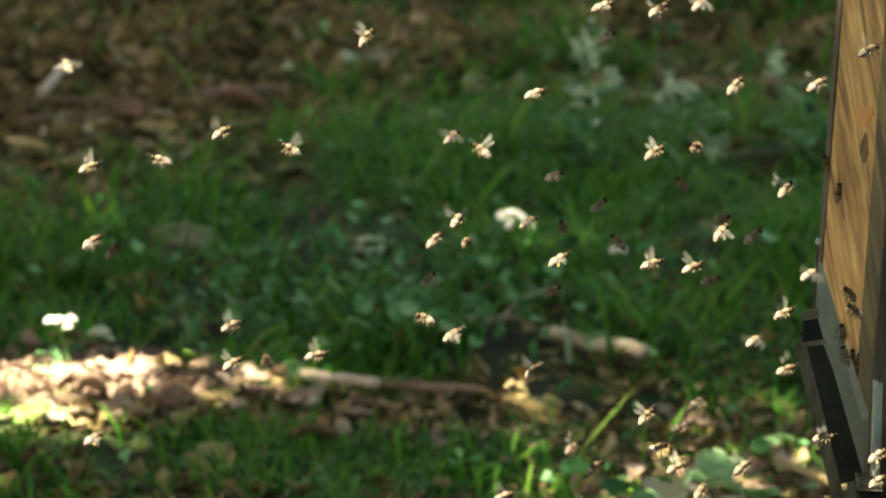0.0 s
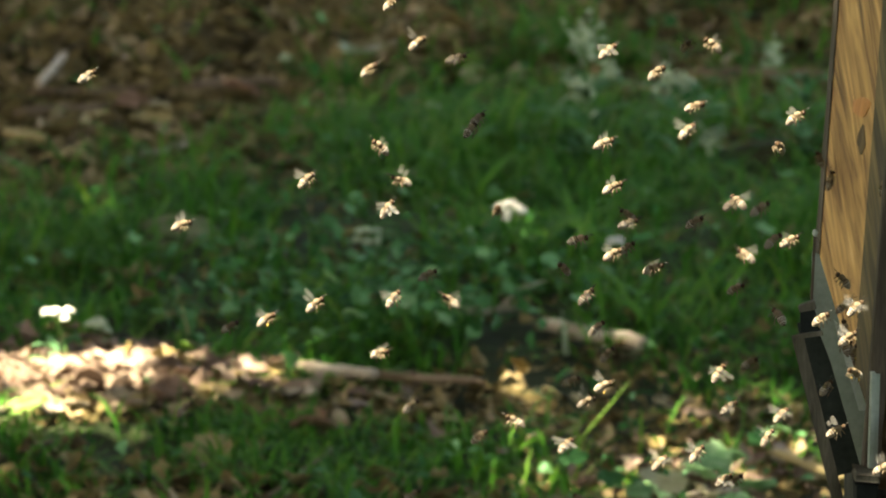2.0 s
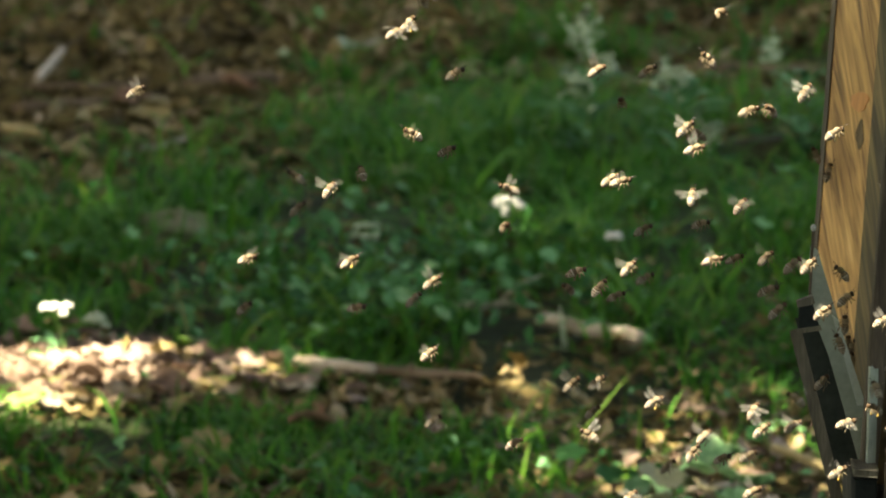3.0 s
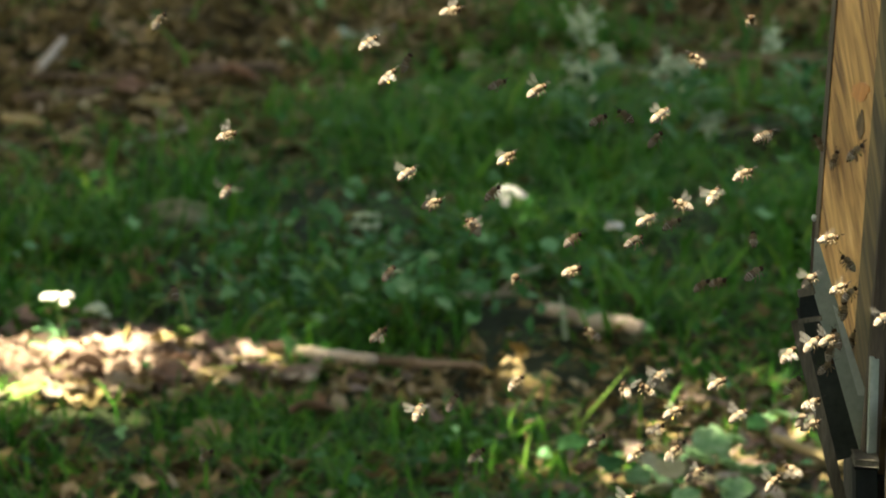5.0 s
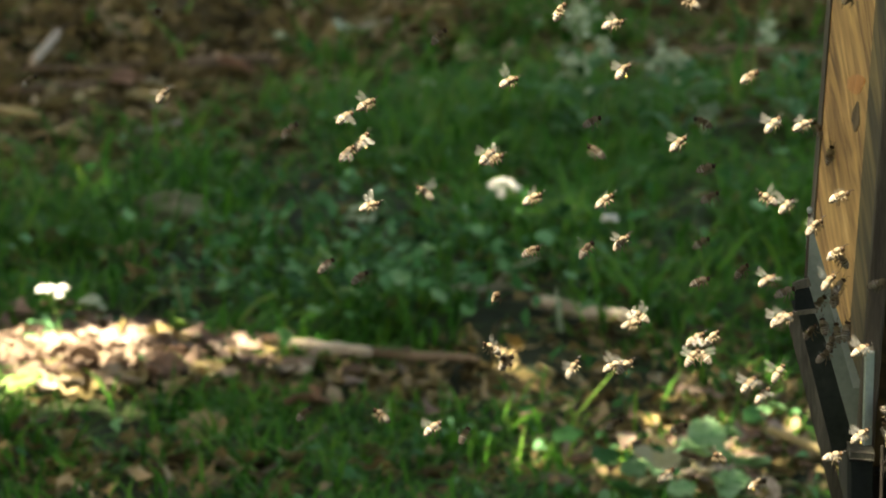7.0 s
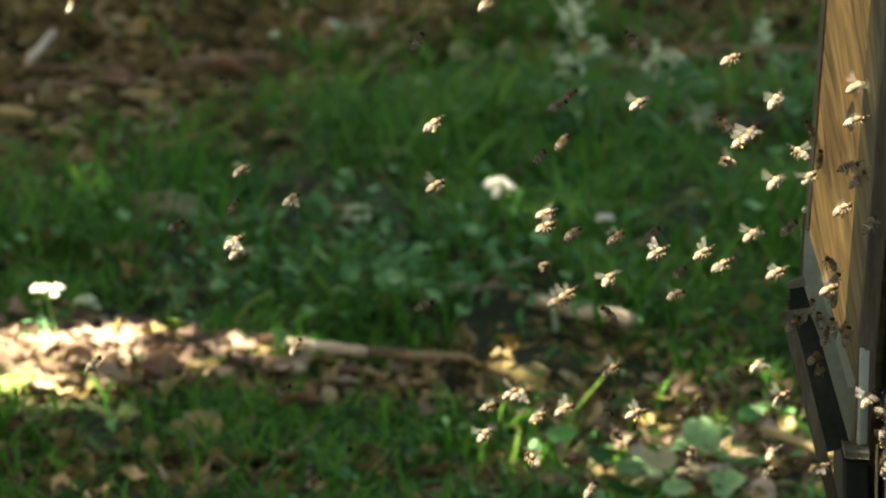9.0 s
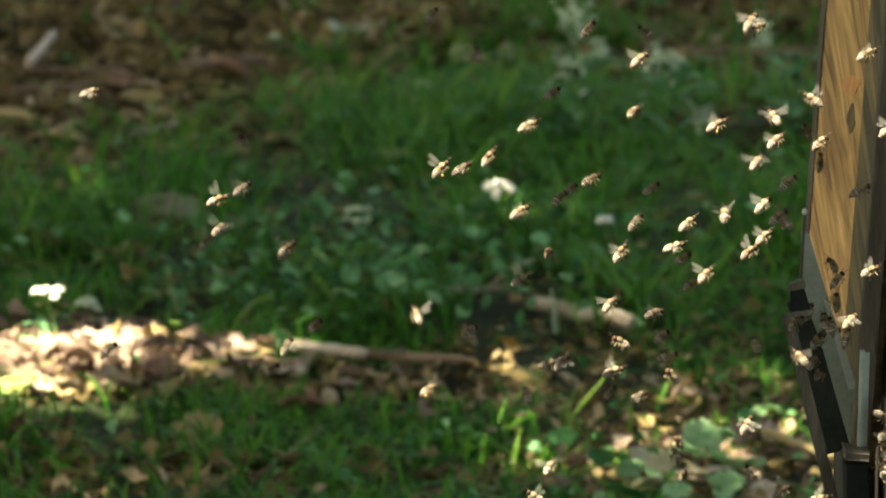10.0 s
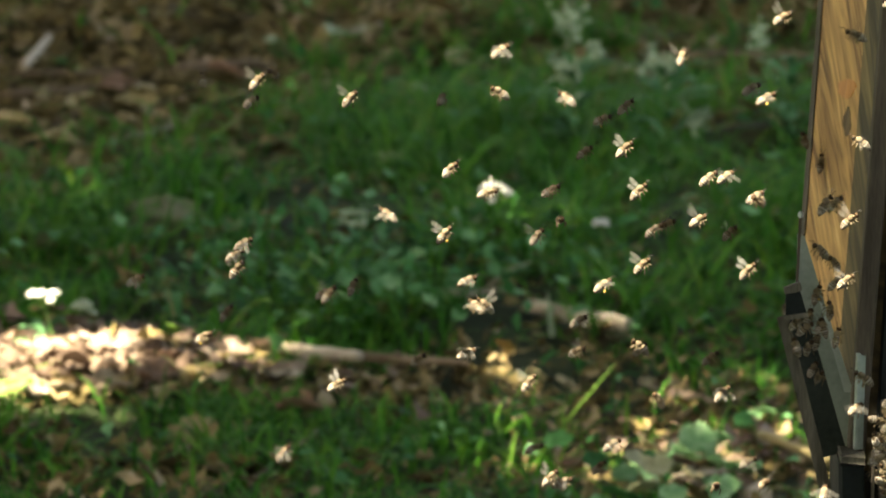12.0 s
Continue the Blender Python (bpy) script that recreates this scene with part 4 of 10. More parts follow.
single_leaf("leaf", -0.3028, 6.3131, 0.014, 0.0559, 0.042, 171, -12, 23, PALE_LEAF, "pale yellowish dead leaf on the ground", 28)
single_leaf("leaf", -0.0972, 7.0705, 0.02, 0.047, 0.0352, 44, 2, 19, PALE_LEAF, "pale yellowish dead leaf on the ground", 29)
single_leaf("leaf", -0.1344, 6.9874, 0.03, 0.0464, 0.0348, 97, 2, 33, DULL_FLORET, "pale grey-green drooping leaf", 30)
single_leaf("leaf", 0.0113, 6.9773, 0.02, 0.0618, 0.0464, 150, -15, 45, LITTER, "orange brown dead leaf", 31)
single_leaf("leaf", 0.1013, 6.842, 0.02, 0.0455, 0.0341, 23, -13, 28, PALE_LEAF, "pale yellowish dead leaf on the ground", 32)
single_leaf("leaf", -0.0687, 4.9103, 0.012, 0.0326, 0.0245, 76, 3, 25, LITTER, "orange brown dead leaf", 33)
single_leaf("leaf", -0.003, 4.9453, 0.012, 0.0329, 0.0246, 129, 1, 37, PALE_LEAF, "pale yellowish dead leaf on the ground", 34)
single_leaf("leaf", 0.0342, 5.661, 0.03, 0.0376, 0.0282, 2, 2, 36, DULL_FLORET, "pale grey-green drooping leaf", 35)
single_leaf("leaf", -0.2262, 4.7638, 0.012, 0.058, 0.0435, 55, -5, 18, STRAW, "yellowed dead leaf in short grass", 36)
single_leaf("leaf", -0.2509, 4.5738, 0.012, 0.0405, 0.0304, 108, 6, 20, LITTER, "orange brown dead leaf", 37)
single_leaf("leaf", 0.3448, 4.7191, 0.012, 0.0314, 0.0235, 161, 5, 41, PALE_LEAF, "pale yellowish dead leaf on the ground", 38)
single_leaf("leaf", -0.3785, 5.0228, 0.023, 0.0455, 0.0392, 5, -8, 50, SUN_LEAF, "large leaf with sun glare in its pale colour", 60)
single_leaf("leaf", -0.3999, 5.0401, 0.023, 0.0341, 0.0288, 160, 5, 42, SUN_LEAF, "large leaf with sun glare in its pale colour", 61)
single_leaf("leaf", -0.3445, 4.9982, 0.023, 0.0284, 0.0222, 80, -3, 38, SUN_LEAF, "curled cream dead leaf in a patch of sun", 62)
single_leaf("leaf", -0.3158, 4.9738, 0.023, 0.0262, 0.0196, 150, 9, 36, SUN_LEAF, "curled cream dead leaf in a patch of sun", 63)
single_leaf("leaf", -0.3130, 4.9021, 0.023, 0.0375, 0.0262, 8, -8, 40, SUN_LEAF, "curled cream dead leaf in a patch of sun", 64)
single_leaf("leaf", -0.3822, 4.8785, 0.023, 0.0307, 0.0235, 20, 5, 40, SUN_LEAF, "large leaf with sun glare in its pale colour", 65)
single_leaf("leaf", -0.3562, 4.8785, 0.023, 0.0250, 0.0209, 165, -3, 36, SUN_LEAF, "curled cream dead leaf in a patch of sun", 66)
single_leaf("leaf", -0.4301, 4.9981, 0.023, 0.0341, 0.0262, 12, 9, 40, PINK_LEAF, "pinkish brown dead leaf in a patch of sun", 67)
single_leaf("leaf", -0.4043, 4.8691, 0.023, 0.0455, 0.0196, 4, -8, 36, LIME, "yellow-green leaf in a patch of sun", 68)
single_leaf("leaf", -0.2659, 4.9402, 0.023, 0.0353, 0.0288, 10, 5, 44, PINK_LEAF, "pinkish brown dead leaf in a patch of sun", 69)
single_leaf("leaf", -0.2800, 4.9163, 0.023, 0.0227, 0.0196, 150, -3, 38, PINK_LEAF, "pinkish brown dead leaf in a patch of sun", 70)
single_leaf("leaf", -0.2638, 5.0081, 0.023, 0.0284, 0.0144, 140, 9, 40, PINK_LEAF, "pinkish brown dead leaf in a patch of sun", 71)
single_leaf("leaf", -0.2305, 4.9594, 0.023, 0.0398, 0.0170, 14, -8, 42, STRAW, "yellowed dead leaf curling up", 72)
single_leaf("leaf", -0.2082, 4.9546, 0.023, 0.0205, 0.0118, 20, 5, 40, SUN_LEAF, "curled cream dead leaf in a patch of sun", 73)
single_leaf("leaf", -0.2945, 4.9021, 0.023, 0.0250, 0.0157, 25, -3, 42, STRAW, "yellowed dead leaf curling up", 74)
single_leaf("leaf", -0.1273, 4.8486, 0.023, 0.0455, 0.0327, 170, 9, 24, PINK_LEAF, "pinkish brown dead leaf in the shade", 75)
single_leaf("leaf", 0.2003, 4.5351, 0.045, 0.0330, 0.0260, 8, -6, 34, CREAM, "cream-green leaf of a low rosette", 80)
single_leaf("leaf", 0.1883, 4.4951, 0.040, 0.0300, 0.0200, 150, 8, 30, CREAM, "cream-green leaf of a low rosette", 90)
single_leaf("leaf", 0.2426, 4.6300, 0.045, 0.0391, 0.0355, 20, 5, 34, SOFT_GREEN, "broad green weed leaf near the ground", 81)
single_leaf("leaf", 0.2624, 4.6428, 0.045, 0.0257, 0.0189, 160, -3, 36, SOFT_GREEN, "broad green weed leaf near the ground", 82)
single_leaf("leaf", 0.1857, 4.5627, 0.045, 0.0278, 0.0201, 12, 7, 30, CREAM, "cream-green leaf of a low rosette", 83)
single_leaf("leaf", 0.2793, 4.5503, 0.045, 0.0329, 0.0260, 165, -6, 30, SOFT_GREEN, "broad green weed leaf near the ground", 84)
single_leaf("leaf", 0.1479, 4.5730, 0.045, 0.0288, 0.0213, 25, 5, 34, HERB, "broad dark green weed leaf near the ground", 85)
single_leaf("leaf", 0.1665, 4.4512, 0.045, 0.0360, 0.0260, 170, -3, 30, HERB, "broad dark green weed leaf near the ground", 86)
single_leaf("leaf", 0.2566, 4.4611, 0.045, 0.0309, 0.0260, 15, 7, 30, SOFT_GREEN, "broad green weed leaf near the ground", 87)
single_leaf("leaf", 0.1172, 4.6795, 0.045, 0.0309, 0.0201, 10, -6, 34, HERB, "broad dark green weed leaf near the ground", 88)
branch("fallen_branch", (-0.3374, 6.6668, 0.026), (-0.2240, 6.7182, 0.026), 0.0079, 0.0065, BARK, "weathered brown log in leaf litter", 21, 0.35, 0)
branch("fallen_branch", (-0.3727, 6.1767, 0.026), (-0.3134, 6.2736, 0.026), 0.0040, 0.0027, PALE_BARK, "pale bent stick in leaf litter", 22, 0.35, 0)
branch("fallen_branch", (-0.4629, 6.2963, 0.026), (-0.4110, 6.4444, 0.026), 0.0041, 0.0034, BARK, "brown branch in leaf litter", 23, 0.35, 0)
branch("fallen_branch", (-0.5436, 6.6329, 0.026), (-0.3557, 6.6668, 0.026), 0.0036, 0.0029, BARK, "brown branch in leaf litter", 24, 0.35, 0)
branch("fallen_branch", (-0.5478, 6.3501, 0.026), (-0.4715, 6.2811, 0.026), 0.0055, 0.0041, STRAW, "yellowish dry stalk in leaf litter", 25, 0.35, 0)
branch("fallen_branch", (-0.1140, 6.9502, 0.026), (-0.0658, 7.0154, 0.026), 0.0045, 0.0038, PALE_BARK, "pale stick behind the grass", 26, 0.35, 0)
single_leaf("leaf", -0.3688, 6.4009, 0.030, 0.0555, 0.0271, 6, -4, 34, STRAW, "yellowed dead leaf on leaf litter", 91)
single_leaf("leaf", -0.4422, 6.4247, 0.030, 0.0418, 0.0240, 20, -4, 34, PALE_LEAF, "pale dead leaf on leaf litter", 92)
single_leaf("leaf", -0.2671, 6.6509, 0.030, 0.0504, 0.0331, 170, -4, 34, PINK_LEAF, "brown dead leaf on leaf litter", 93)
single_leaf("leaf", -0.4461, 6.1758, 0.030, 0.0468, 0.0385, 160, -4, 34, PALE_LEAF, "pale dead leaf on leaf litter", 94)
single_leaf("leaf", -0.3999, 6.5462, 0.030, 0.0425, 0.0294, 10, -4, 34, PINK_LEAF, "brown dead leaf on leaf litter", 95)
single_leaf("leaf", -0.2527, 6.1030, 0.030, 0.0212, 0.0258, 60, -4, 34, LIME, "small lime green leaf", 96)
big_blade((0.0945, 4.7134, 0), (0.1702, 4.7134, 0.0935), 0, 0.0046, LIME, "long straight yellow-green grass stem", 1)
big_blade((-0.2206, 5.1175, 0), (-0.1593, 5.1175, 0.0641), 0.02, 0.0051, LIME, "yellowish arching grass blade", 2)
big_blade((0.1334, 5.4759, 0), (0.1028, 5.4759, 0.0559), 0, 0.0055, BLADE, "long bright green grass blade", 3)
big_blade((0.1233, 5.2184, 0), (0.1173, 5.2184, 0.0505), 0, 0.0081, DULL_FLORET, "pale broad grass blade", 4)
big_blade((-0.1429, 5.7282, 0), (-0.1869, 5.7282, 0.0582), 0.03, 0.0057, BLADE, "long bright green grass blade", 5)
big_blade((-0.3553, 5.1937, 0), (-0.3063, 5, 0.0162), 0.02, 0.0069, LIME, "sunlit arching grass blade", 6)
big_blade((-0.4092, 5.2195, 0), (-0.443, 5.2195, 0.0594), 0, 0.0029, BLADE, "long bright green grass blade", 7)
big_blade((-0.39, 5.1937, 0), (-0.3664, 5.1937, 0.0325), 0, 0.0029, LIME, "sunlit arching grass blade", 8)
big_blade((-0.3284, 5.3249, 0), (-0.3102, 5.3249, 0.0363), 0.01, 0.0047, BLADE, "long bright green grass blade", 9)
big_blade((0.1699, 5.3782, 0), (0.1783, 5.3782, 0.0854), 0, 0.0036, BLADE, "long bright green grass blade", 10)
big_blade((0.1826, 6.0194, 0), (0.1852, 6.0194, 0.1215), 0, 0.0067, BLADE, "long bright green grass blade", 11)
big_blade((0.1049, 6.8256, 0), (0.1121, 6.8256, 0.076), 0, 0.0068, BLADE, "long bright green grass blade", 12)
big_blade((0.0734, 5.7902, 0), (0.0862, 5.7902, 0.0327), 0, 0.0045, BLADE, "long bright green grass blade", 13)
big_blade((-0.2866, 5.4345, 0), (-0.2742, 5.4345, 0.037), 0.01, 0.0048, BLADE, "long bright green grass blade", 14)
big_blade((0.2611, 5.5474, 0), (0.2727, 5.5474, 0.069), 0, 0.0074, BLADE, "long bright green grass blade", 15)
big_blade((0.2857, 5.5474, 0), (0.2361, 5.5474, 0.0503), 0.01, 0.0061, BLADE, "long bright green grass blade", 16)
big_blade((-0.4404, 5.6375, 0), (-0.4579, 5.6375, 0.0764), 0, 0.005, BLADE, "long bright green grass blade", 17)
big_blade((-0.11, 6.02, 0), (-0.0832, 6.02, 0.0541), 0.02, 0.006, BLADE, "long bright green grass blade", 18)

# Lime blades whose colour holds part of their sunlit brightness.
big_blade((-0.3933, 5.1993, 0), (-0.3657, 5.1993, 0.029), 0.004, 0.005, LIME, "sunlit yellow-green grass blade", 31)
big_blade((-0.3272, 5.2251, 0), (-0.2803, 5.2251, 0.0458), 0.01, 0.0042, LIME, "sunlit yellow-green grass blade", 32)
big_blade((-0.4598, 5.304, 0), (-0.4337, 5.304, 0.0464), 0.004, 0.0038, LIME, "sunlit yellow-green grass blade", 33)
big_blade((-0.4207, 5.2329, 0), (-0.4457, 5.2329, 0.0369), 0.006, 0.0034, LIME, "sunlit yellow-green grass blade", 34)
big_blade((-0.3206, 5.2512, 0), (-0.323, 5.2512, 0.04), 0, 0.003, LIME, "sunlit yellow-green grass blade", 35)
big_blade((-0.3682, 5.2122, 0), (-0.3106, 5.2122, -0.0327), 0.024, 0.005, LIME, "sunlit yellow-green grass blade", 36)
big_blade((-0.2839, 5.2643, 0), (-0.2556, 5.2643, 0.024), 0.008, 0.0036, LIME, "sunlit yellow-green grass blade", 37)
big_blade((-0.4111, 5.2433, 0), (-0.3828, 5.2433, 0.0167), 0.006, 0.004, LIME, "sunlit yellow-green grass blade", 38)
big_blade((-0.2622, 5.2381, 0), (-0.2788, 5.2381, 0.0804), 0, 0.0022, STRAW, "thin dry upright stalk", 39)
big_blade((-0.0885, 5.4832, 0), (-0.0835, 5.4832, 0.0373), 0, 0.002, STRAW, "thin dry upright stalk", 40)
big_blade((0.2745, 4.8282, 0), (0.2812, 4.8282, 0.0211), 0, 0.004, BLADE, "long bright green grass blade", 41)
big_blade((0.1725, 4.919, 0), (0.1765, 4.919, 0.0451), 0, 0.0032, BLADE, "long bright green grass blade", 42)
big_blade((0.2733, 5.3581, 0), (0.2997, 5.3581, 0.0396), 0.006, 0.0042, BLADE, "long bright green grass blade", 43)
big_blade((-0.0508, 4.762, 0), (-0.0719, 4.762, 0.0246), 0.006, 0.004, BLADE, "long bright green grass blade", 44)
big_blade((-0.29, 4.762, 0), (-0.2631, 4.762, 0.0301), 0.01, 0.0045, BLADE, "long bright green grass blade", 45)
big_blade((-0.2146, 4.7404, 0), (-0.2356, 4.7404, 0.0245), 0.008, 0.0042, BLADE, "long bright green grass blade", 46)
big_blade((0.0538, 5.1109, 0), (0.0678, 5.1109, 0.0466), 0.004, 0.0036, BLADE, "long bright green grass blade", 47)
big_blade((-0.4109, 5.8461, 0), (-0.423, 5.8461, 0.0527), 0.006, 0.005, BLADE, "long bright green grass blade", 48)
big_blade((0.0467, 5.6591, 0), (0.0404, 5.6591, 0.0512), 0, 0.005, BLADE, "long bright green grass blade", 49)
big_blade((0.2498, 5.7202, 0), (0.2543, 5.7202, 0.0646), 0.004, 0.0048, BLADE, "long bright green grass blade", 50)
single_leaf("leaf", 0.1759, 4.5968, 0.025, 0.03, 0.02, 20, -8, 40, SOFT_GREEN, "pale green broad weed leaf near the ground", 51)
single_leaf("leaf", 0.1892, 4.5433, 0.025, 0.026, 0.018, 100, -8, 35, SOFT_GREEN, "pale green broad weed leaf near the ground", 52)
single_leaf("leaf", 0.1563, 4.675, 0.025, 0.022, 0.015, 60, -8, 45, SOFT_GREEN, "pale green broad weed leaf near the ground", 53)
single_leaf("leaf", 0.2526, 4.6329, 0.035, 0.027, 0.022, 85, -8, 55, SOFT_GREEN, "pale green broad weed leaf near the ground", 54)
single_leaf("leaf", 0.2517, 4.4884, 0.035, 0.03, 0.024, 75, -8, 55, SOFT_GREEN, "pale green broad weed leaf near the ground", 55)
single_leaf("leaf", 0.3018, 4.8416, 0.025, 0.03, 0.014, 20, -8, 35, SOFT_GREEN, "pale green broad weed leaf near the ground", 56)
single_leaf("leaf", 0.3195, 4.8646, 0.025, 0.024, 0.01, 160, -8, 30, SOFT_GREEN, "pale green broad weed leaf near the ground", 57)
single_leaf("leaf", 0.1482, 4.499, 0.025, 0.022, 0.015, 30, -8, 40, SOFT_GREEN, "pale green broad weed leaf near the ground", 58)
single_leaf("leaf", 0.2206, 5.0231, 0.007, 0.034, 0.018, 10, 5, 25, PALE_LEAF, "pale yellowish dead leaf on the ground", 59)
single_leaf("leaf", 0.244, 4.8132, 0.007, 0.04, 0.018, 15, 5, 25, PALE_LEAF, "pale yellowish dead leaf on the ground", 60)
single_leaf("leaf", 0.118, 4.9394, 0.007, 0.03, 0.02, 40, 5, 25, PALE_LEAF, "pale yellowish dead leaf on the ground", 61)
single_leaf("leaf", 0.105, 4.7144, 0.007, 0.026, 0.014, 120, 5, 25, PALE_LEAF, "pale yellowish dead leaf on the ground", 62)
single_leaf("leaf", 0.2896, 4.5886, 0.007, 0.024, 0.014, 20, 5, 25, PALE_LEAF, "pale yellowish dead leaf on the ground", 63)
single_leaf("leaf", 0.2403, 4.6298, 0.007, 0.034, 0.013, 8, 5, 25, PALE_LEAF, "pale yellowish dead leaf on the ground", 64)
single_leaf("leaf", -0.0808, 4.9869, 0.007, 0.034, 0.022, 70, 5, 25, PALE_LEAF, "pale yellowish dead leaf on the ground", 65)
single_leaf("leaf", -0.2768, 4.916, 0.007, 0.02, 0.012, 10, 5, 25, PALE_LEAF, "pale yellowish dead leaf on the ground", 66)
single_leaf("leaf", -0.2262, 5.0109, 0.007, 0.034, 0.02, 15, 5, 25, PALE_LEAF, "pale yellowish dead leaf on the ground", 67)
single_leaf("leaf", -0.1823, 6.4795, 0.007, 0.05, 0.03, 20, 5, 25, PALE_LEAF, "pale yellowish dead leaf on the ground", 68)
single_leaf("leaf", 0.0409, 6.8311, 0.015, 0.075, 0.04, 60, 5, 25, PALE_LEAF, "pale yellowish dead leaf on the ground", 69)
single_leaf("leaf", -0.0042, 6.9658, 0.015, 0.06, 0.035, 130, 5, 25, PALE_LEAF, "pale yellowish dead leaf on the ground", 70)
single_leaf("leaf", 0.1294, 6.7441, 0.015, 0.05, 0.03, 30, 5, 25, PALE_LEAF, "pale yellowish dead leaf on the ground", 71)
branch("fallen_branch", (-0.16, 5.0013, 0.014), (-0.1278, 5.0025, 0.015), 0.0036, 0.0046, PALE_BARK, "short pale stub of wood in dry leaves", 13, 0.2, 0)

BEES = flock(128, 31)


def motions():
    walk(BEES[0], [(t, pose(*p)) for t, *p in ((0, -0.008, 2.9489, 0.5978, -7, -39, -7), (1.5, 0.0714, 2.9578, 0.5627, -6, -25, 14), (2, 0.0816, 2.9591, 0.5575, -7, -38, 9), (2.5, 0.0899, 2.9596, 0.5554, -9, -43, 0), (2.6, 0.0919, 2.9595, 0.5557, -9, -43, -2), (4.8, 0.0718, 2.9518, 0.5863, -18, -28, 1),
        (5, 0.0743, 2.9525, 0.5835, -18, -29, 4), (5.5, 0.0785, 2.9536, 0.5793, -16, -35, 12), (6, 0.0792, 2.9547, 0.5747, -14, -41, 15), (6.5, 0.0806, 2.9552, 0.5729, -11, -44, 13), (7, 0.0847, 2.9552, 0.5727, -8, -41, 6), (7.2, 0.0864, 2.9552, 0.5726, -7, -38, 2), (8.8, 0.1037, 2.9537, 0.5789, -9, -30, -11), (9, 0.105, 2.9534, 0.5799, -10, -32, -9), (9.5, 0.1105, 2.9521, 0.5851, -13, -39, -2), (10, 0.1157, 2.9506, 0.5909, -15, -43, 7), (10.5, 0.1157, 2.9495, 0.5955, -17, -42, 14), (12, 0.1291, 2.9515, 0.5874, -15, -28, 3),)])
    walk(BEES[1], [(t, pose(*p)) for t, *p in ((0, -0.1233, 2.9081, 0.5337, -12, -15, 33), (0.2, -0.1135, 2.9068, 0.5391, -2, -13, 45), (0.5, -0.1081, 2.9062,
        0.5417, -2, -16, 45), (1, -0.0983, 2.9049, 0.5467, -2, -23, 42), (1.5, -0.0852, 2.9028, 0.5553, -4, -26, 34), (2, -0.0741, 2.9003, 0.5653, -7, -25,
        25), (2.5, -0.0645, 2.8976, 0.5765, -10, -19, 19), (2.7, -0.0614, 2.8963, 0.5817, -11, -16, 18), (2.9, -0.0639, 3.226, 0.5157, -12, -14, 17), (3,
        -0.0615, 3.2254, 0.5183, -12, -13, 17), (7.06, 0.0944, 3.1826, 0.7067, -2, -11, 22), (7.85, 0.0824, 3.1826, 0.7069, -5, -16, 18), (9.9, 0.0858,
        3.2171, 0.5551, -14, -19, 45), (10, 0.0852, 3.2168, 0.5564, -14, -17, 45), (10.5, 0.0879, 3.2145, 0.5667, -13, -12, 43), (11, 0.0927, 3.2129, 0.5736,
        -11, -11, 37), (12, 0.0966, 3.2107, 0.5834, -5, -22, 20),)])
    walk(BEES[2], [(t, pose(*p)) for t, *p in ((0, 0.0868, 2.9869, 0.4532, -9, -34, -25), (0.8, 0.036, 2.9828, 0.4692, -6, -22, 50), (1, 0.0234, 2.9819, 0.4731, -7, -41, 22), (1.5, 0.019, 2.9814, 0.4748, -10, -35, -25), (2, 0.0202, 2.9833, 0.4674, -13, -30, -29), (2.5, 0.0269, 2.9844, 0.4629, -14, -30, -27), (3, 0.0421, 2.9853, 0.4596, -14, -26, -20), (3.2, 0.0491, 2.9853, 0.4595, -13, -37, -17), (4.8, 0.0424, 2.9756, 0.4978, -5, -40, -2), (5, 0.0419, 2.9769, 0.4928, -4, -38, -4), (5.5, 0.0375, 2.9811, 0.4763, -2, -31, -11), (6, 0.0336, 2.9817, 0.4737, -2, -29, -20), (6.5, 0.0335, 2.9792, 0.4836, -3, -32, -27), (6.9, 0.0373, 2.9758, 0.4969, -5, -37, -29), (11.25, 0.0949, 2.9118, 0.7499, -4, -44, -26), (12, 0.0949, 2.9118, 0.7499, -4, -44, -26),)])
    walk(BEES[3], [(t, pose(*p)) for t, *p in ((0, -0.1649, 2.9057, 0.6524, -4, -12, 185), (6, 0.165, 2.9176, 0.6042, -6, -12, 168), (6.5, 0.1764, 2.9182, 0.602, -9, -25, 169), (7, 0.1851, 2.9161, 0.6103, -12, -24, 175), (8.8, 0.1719, 2.9123, 0.6258, -13, -11, 195), (9, 0.1656, 2.9107, 0.6321, -12, -22, 223), (9.5, 0.1412, 2.9063, 0.6497, -9, -22, 278), (10, 0.1124, 2.9029, 0.6637, -6, -22, 297), (10.5, 0.0854, 2.9003, 0.6739, -4, -25, 242), (11, 0.0791, 2.8999, 0.6755, -3, -21, 187), (11.5, 0.0632, 2.8997, 0.6765, -3, -22, 242), (12, 0.037, 2.8994, 0.6774, -3, -25, 191),)])
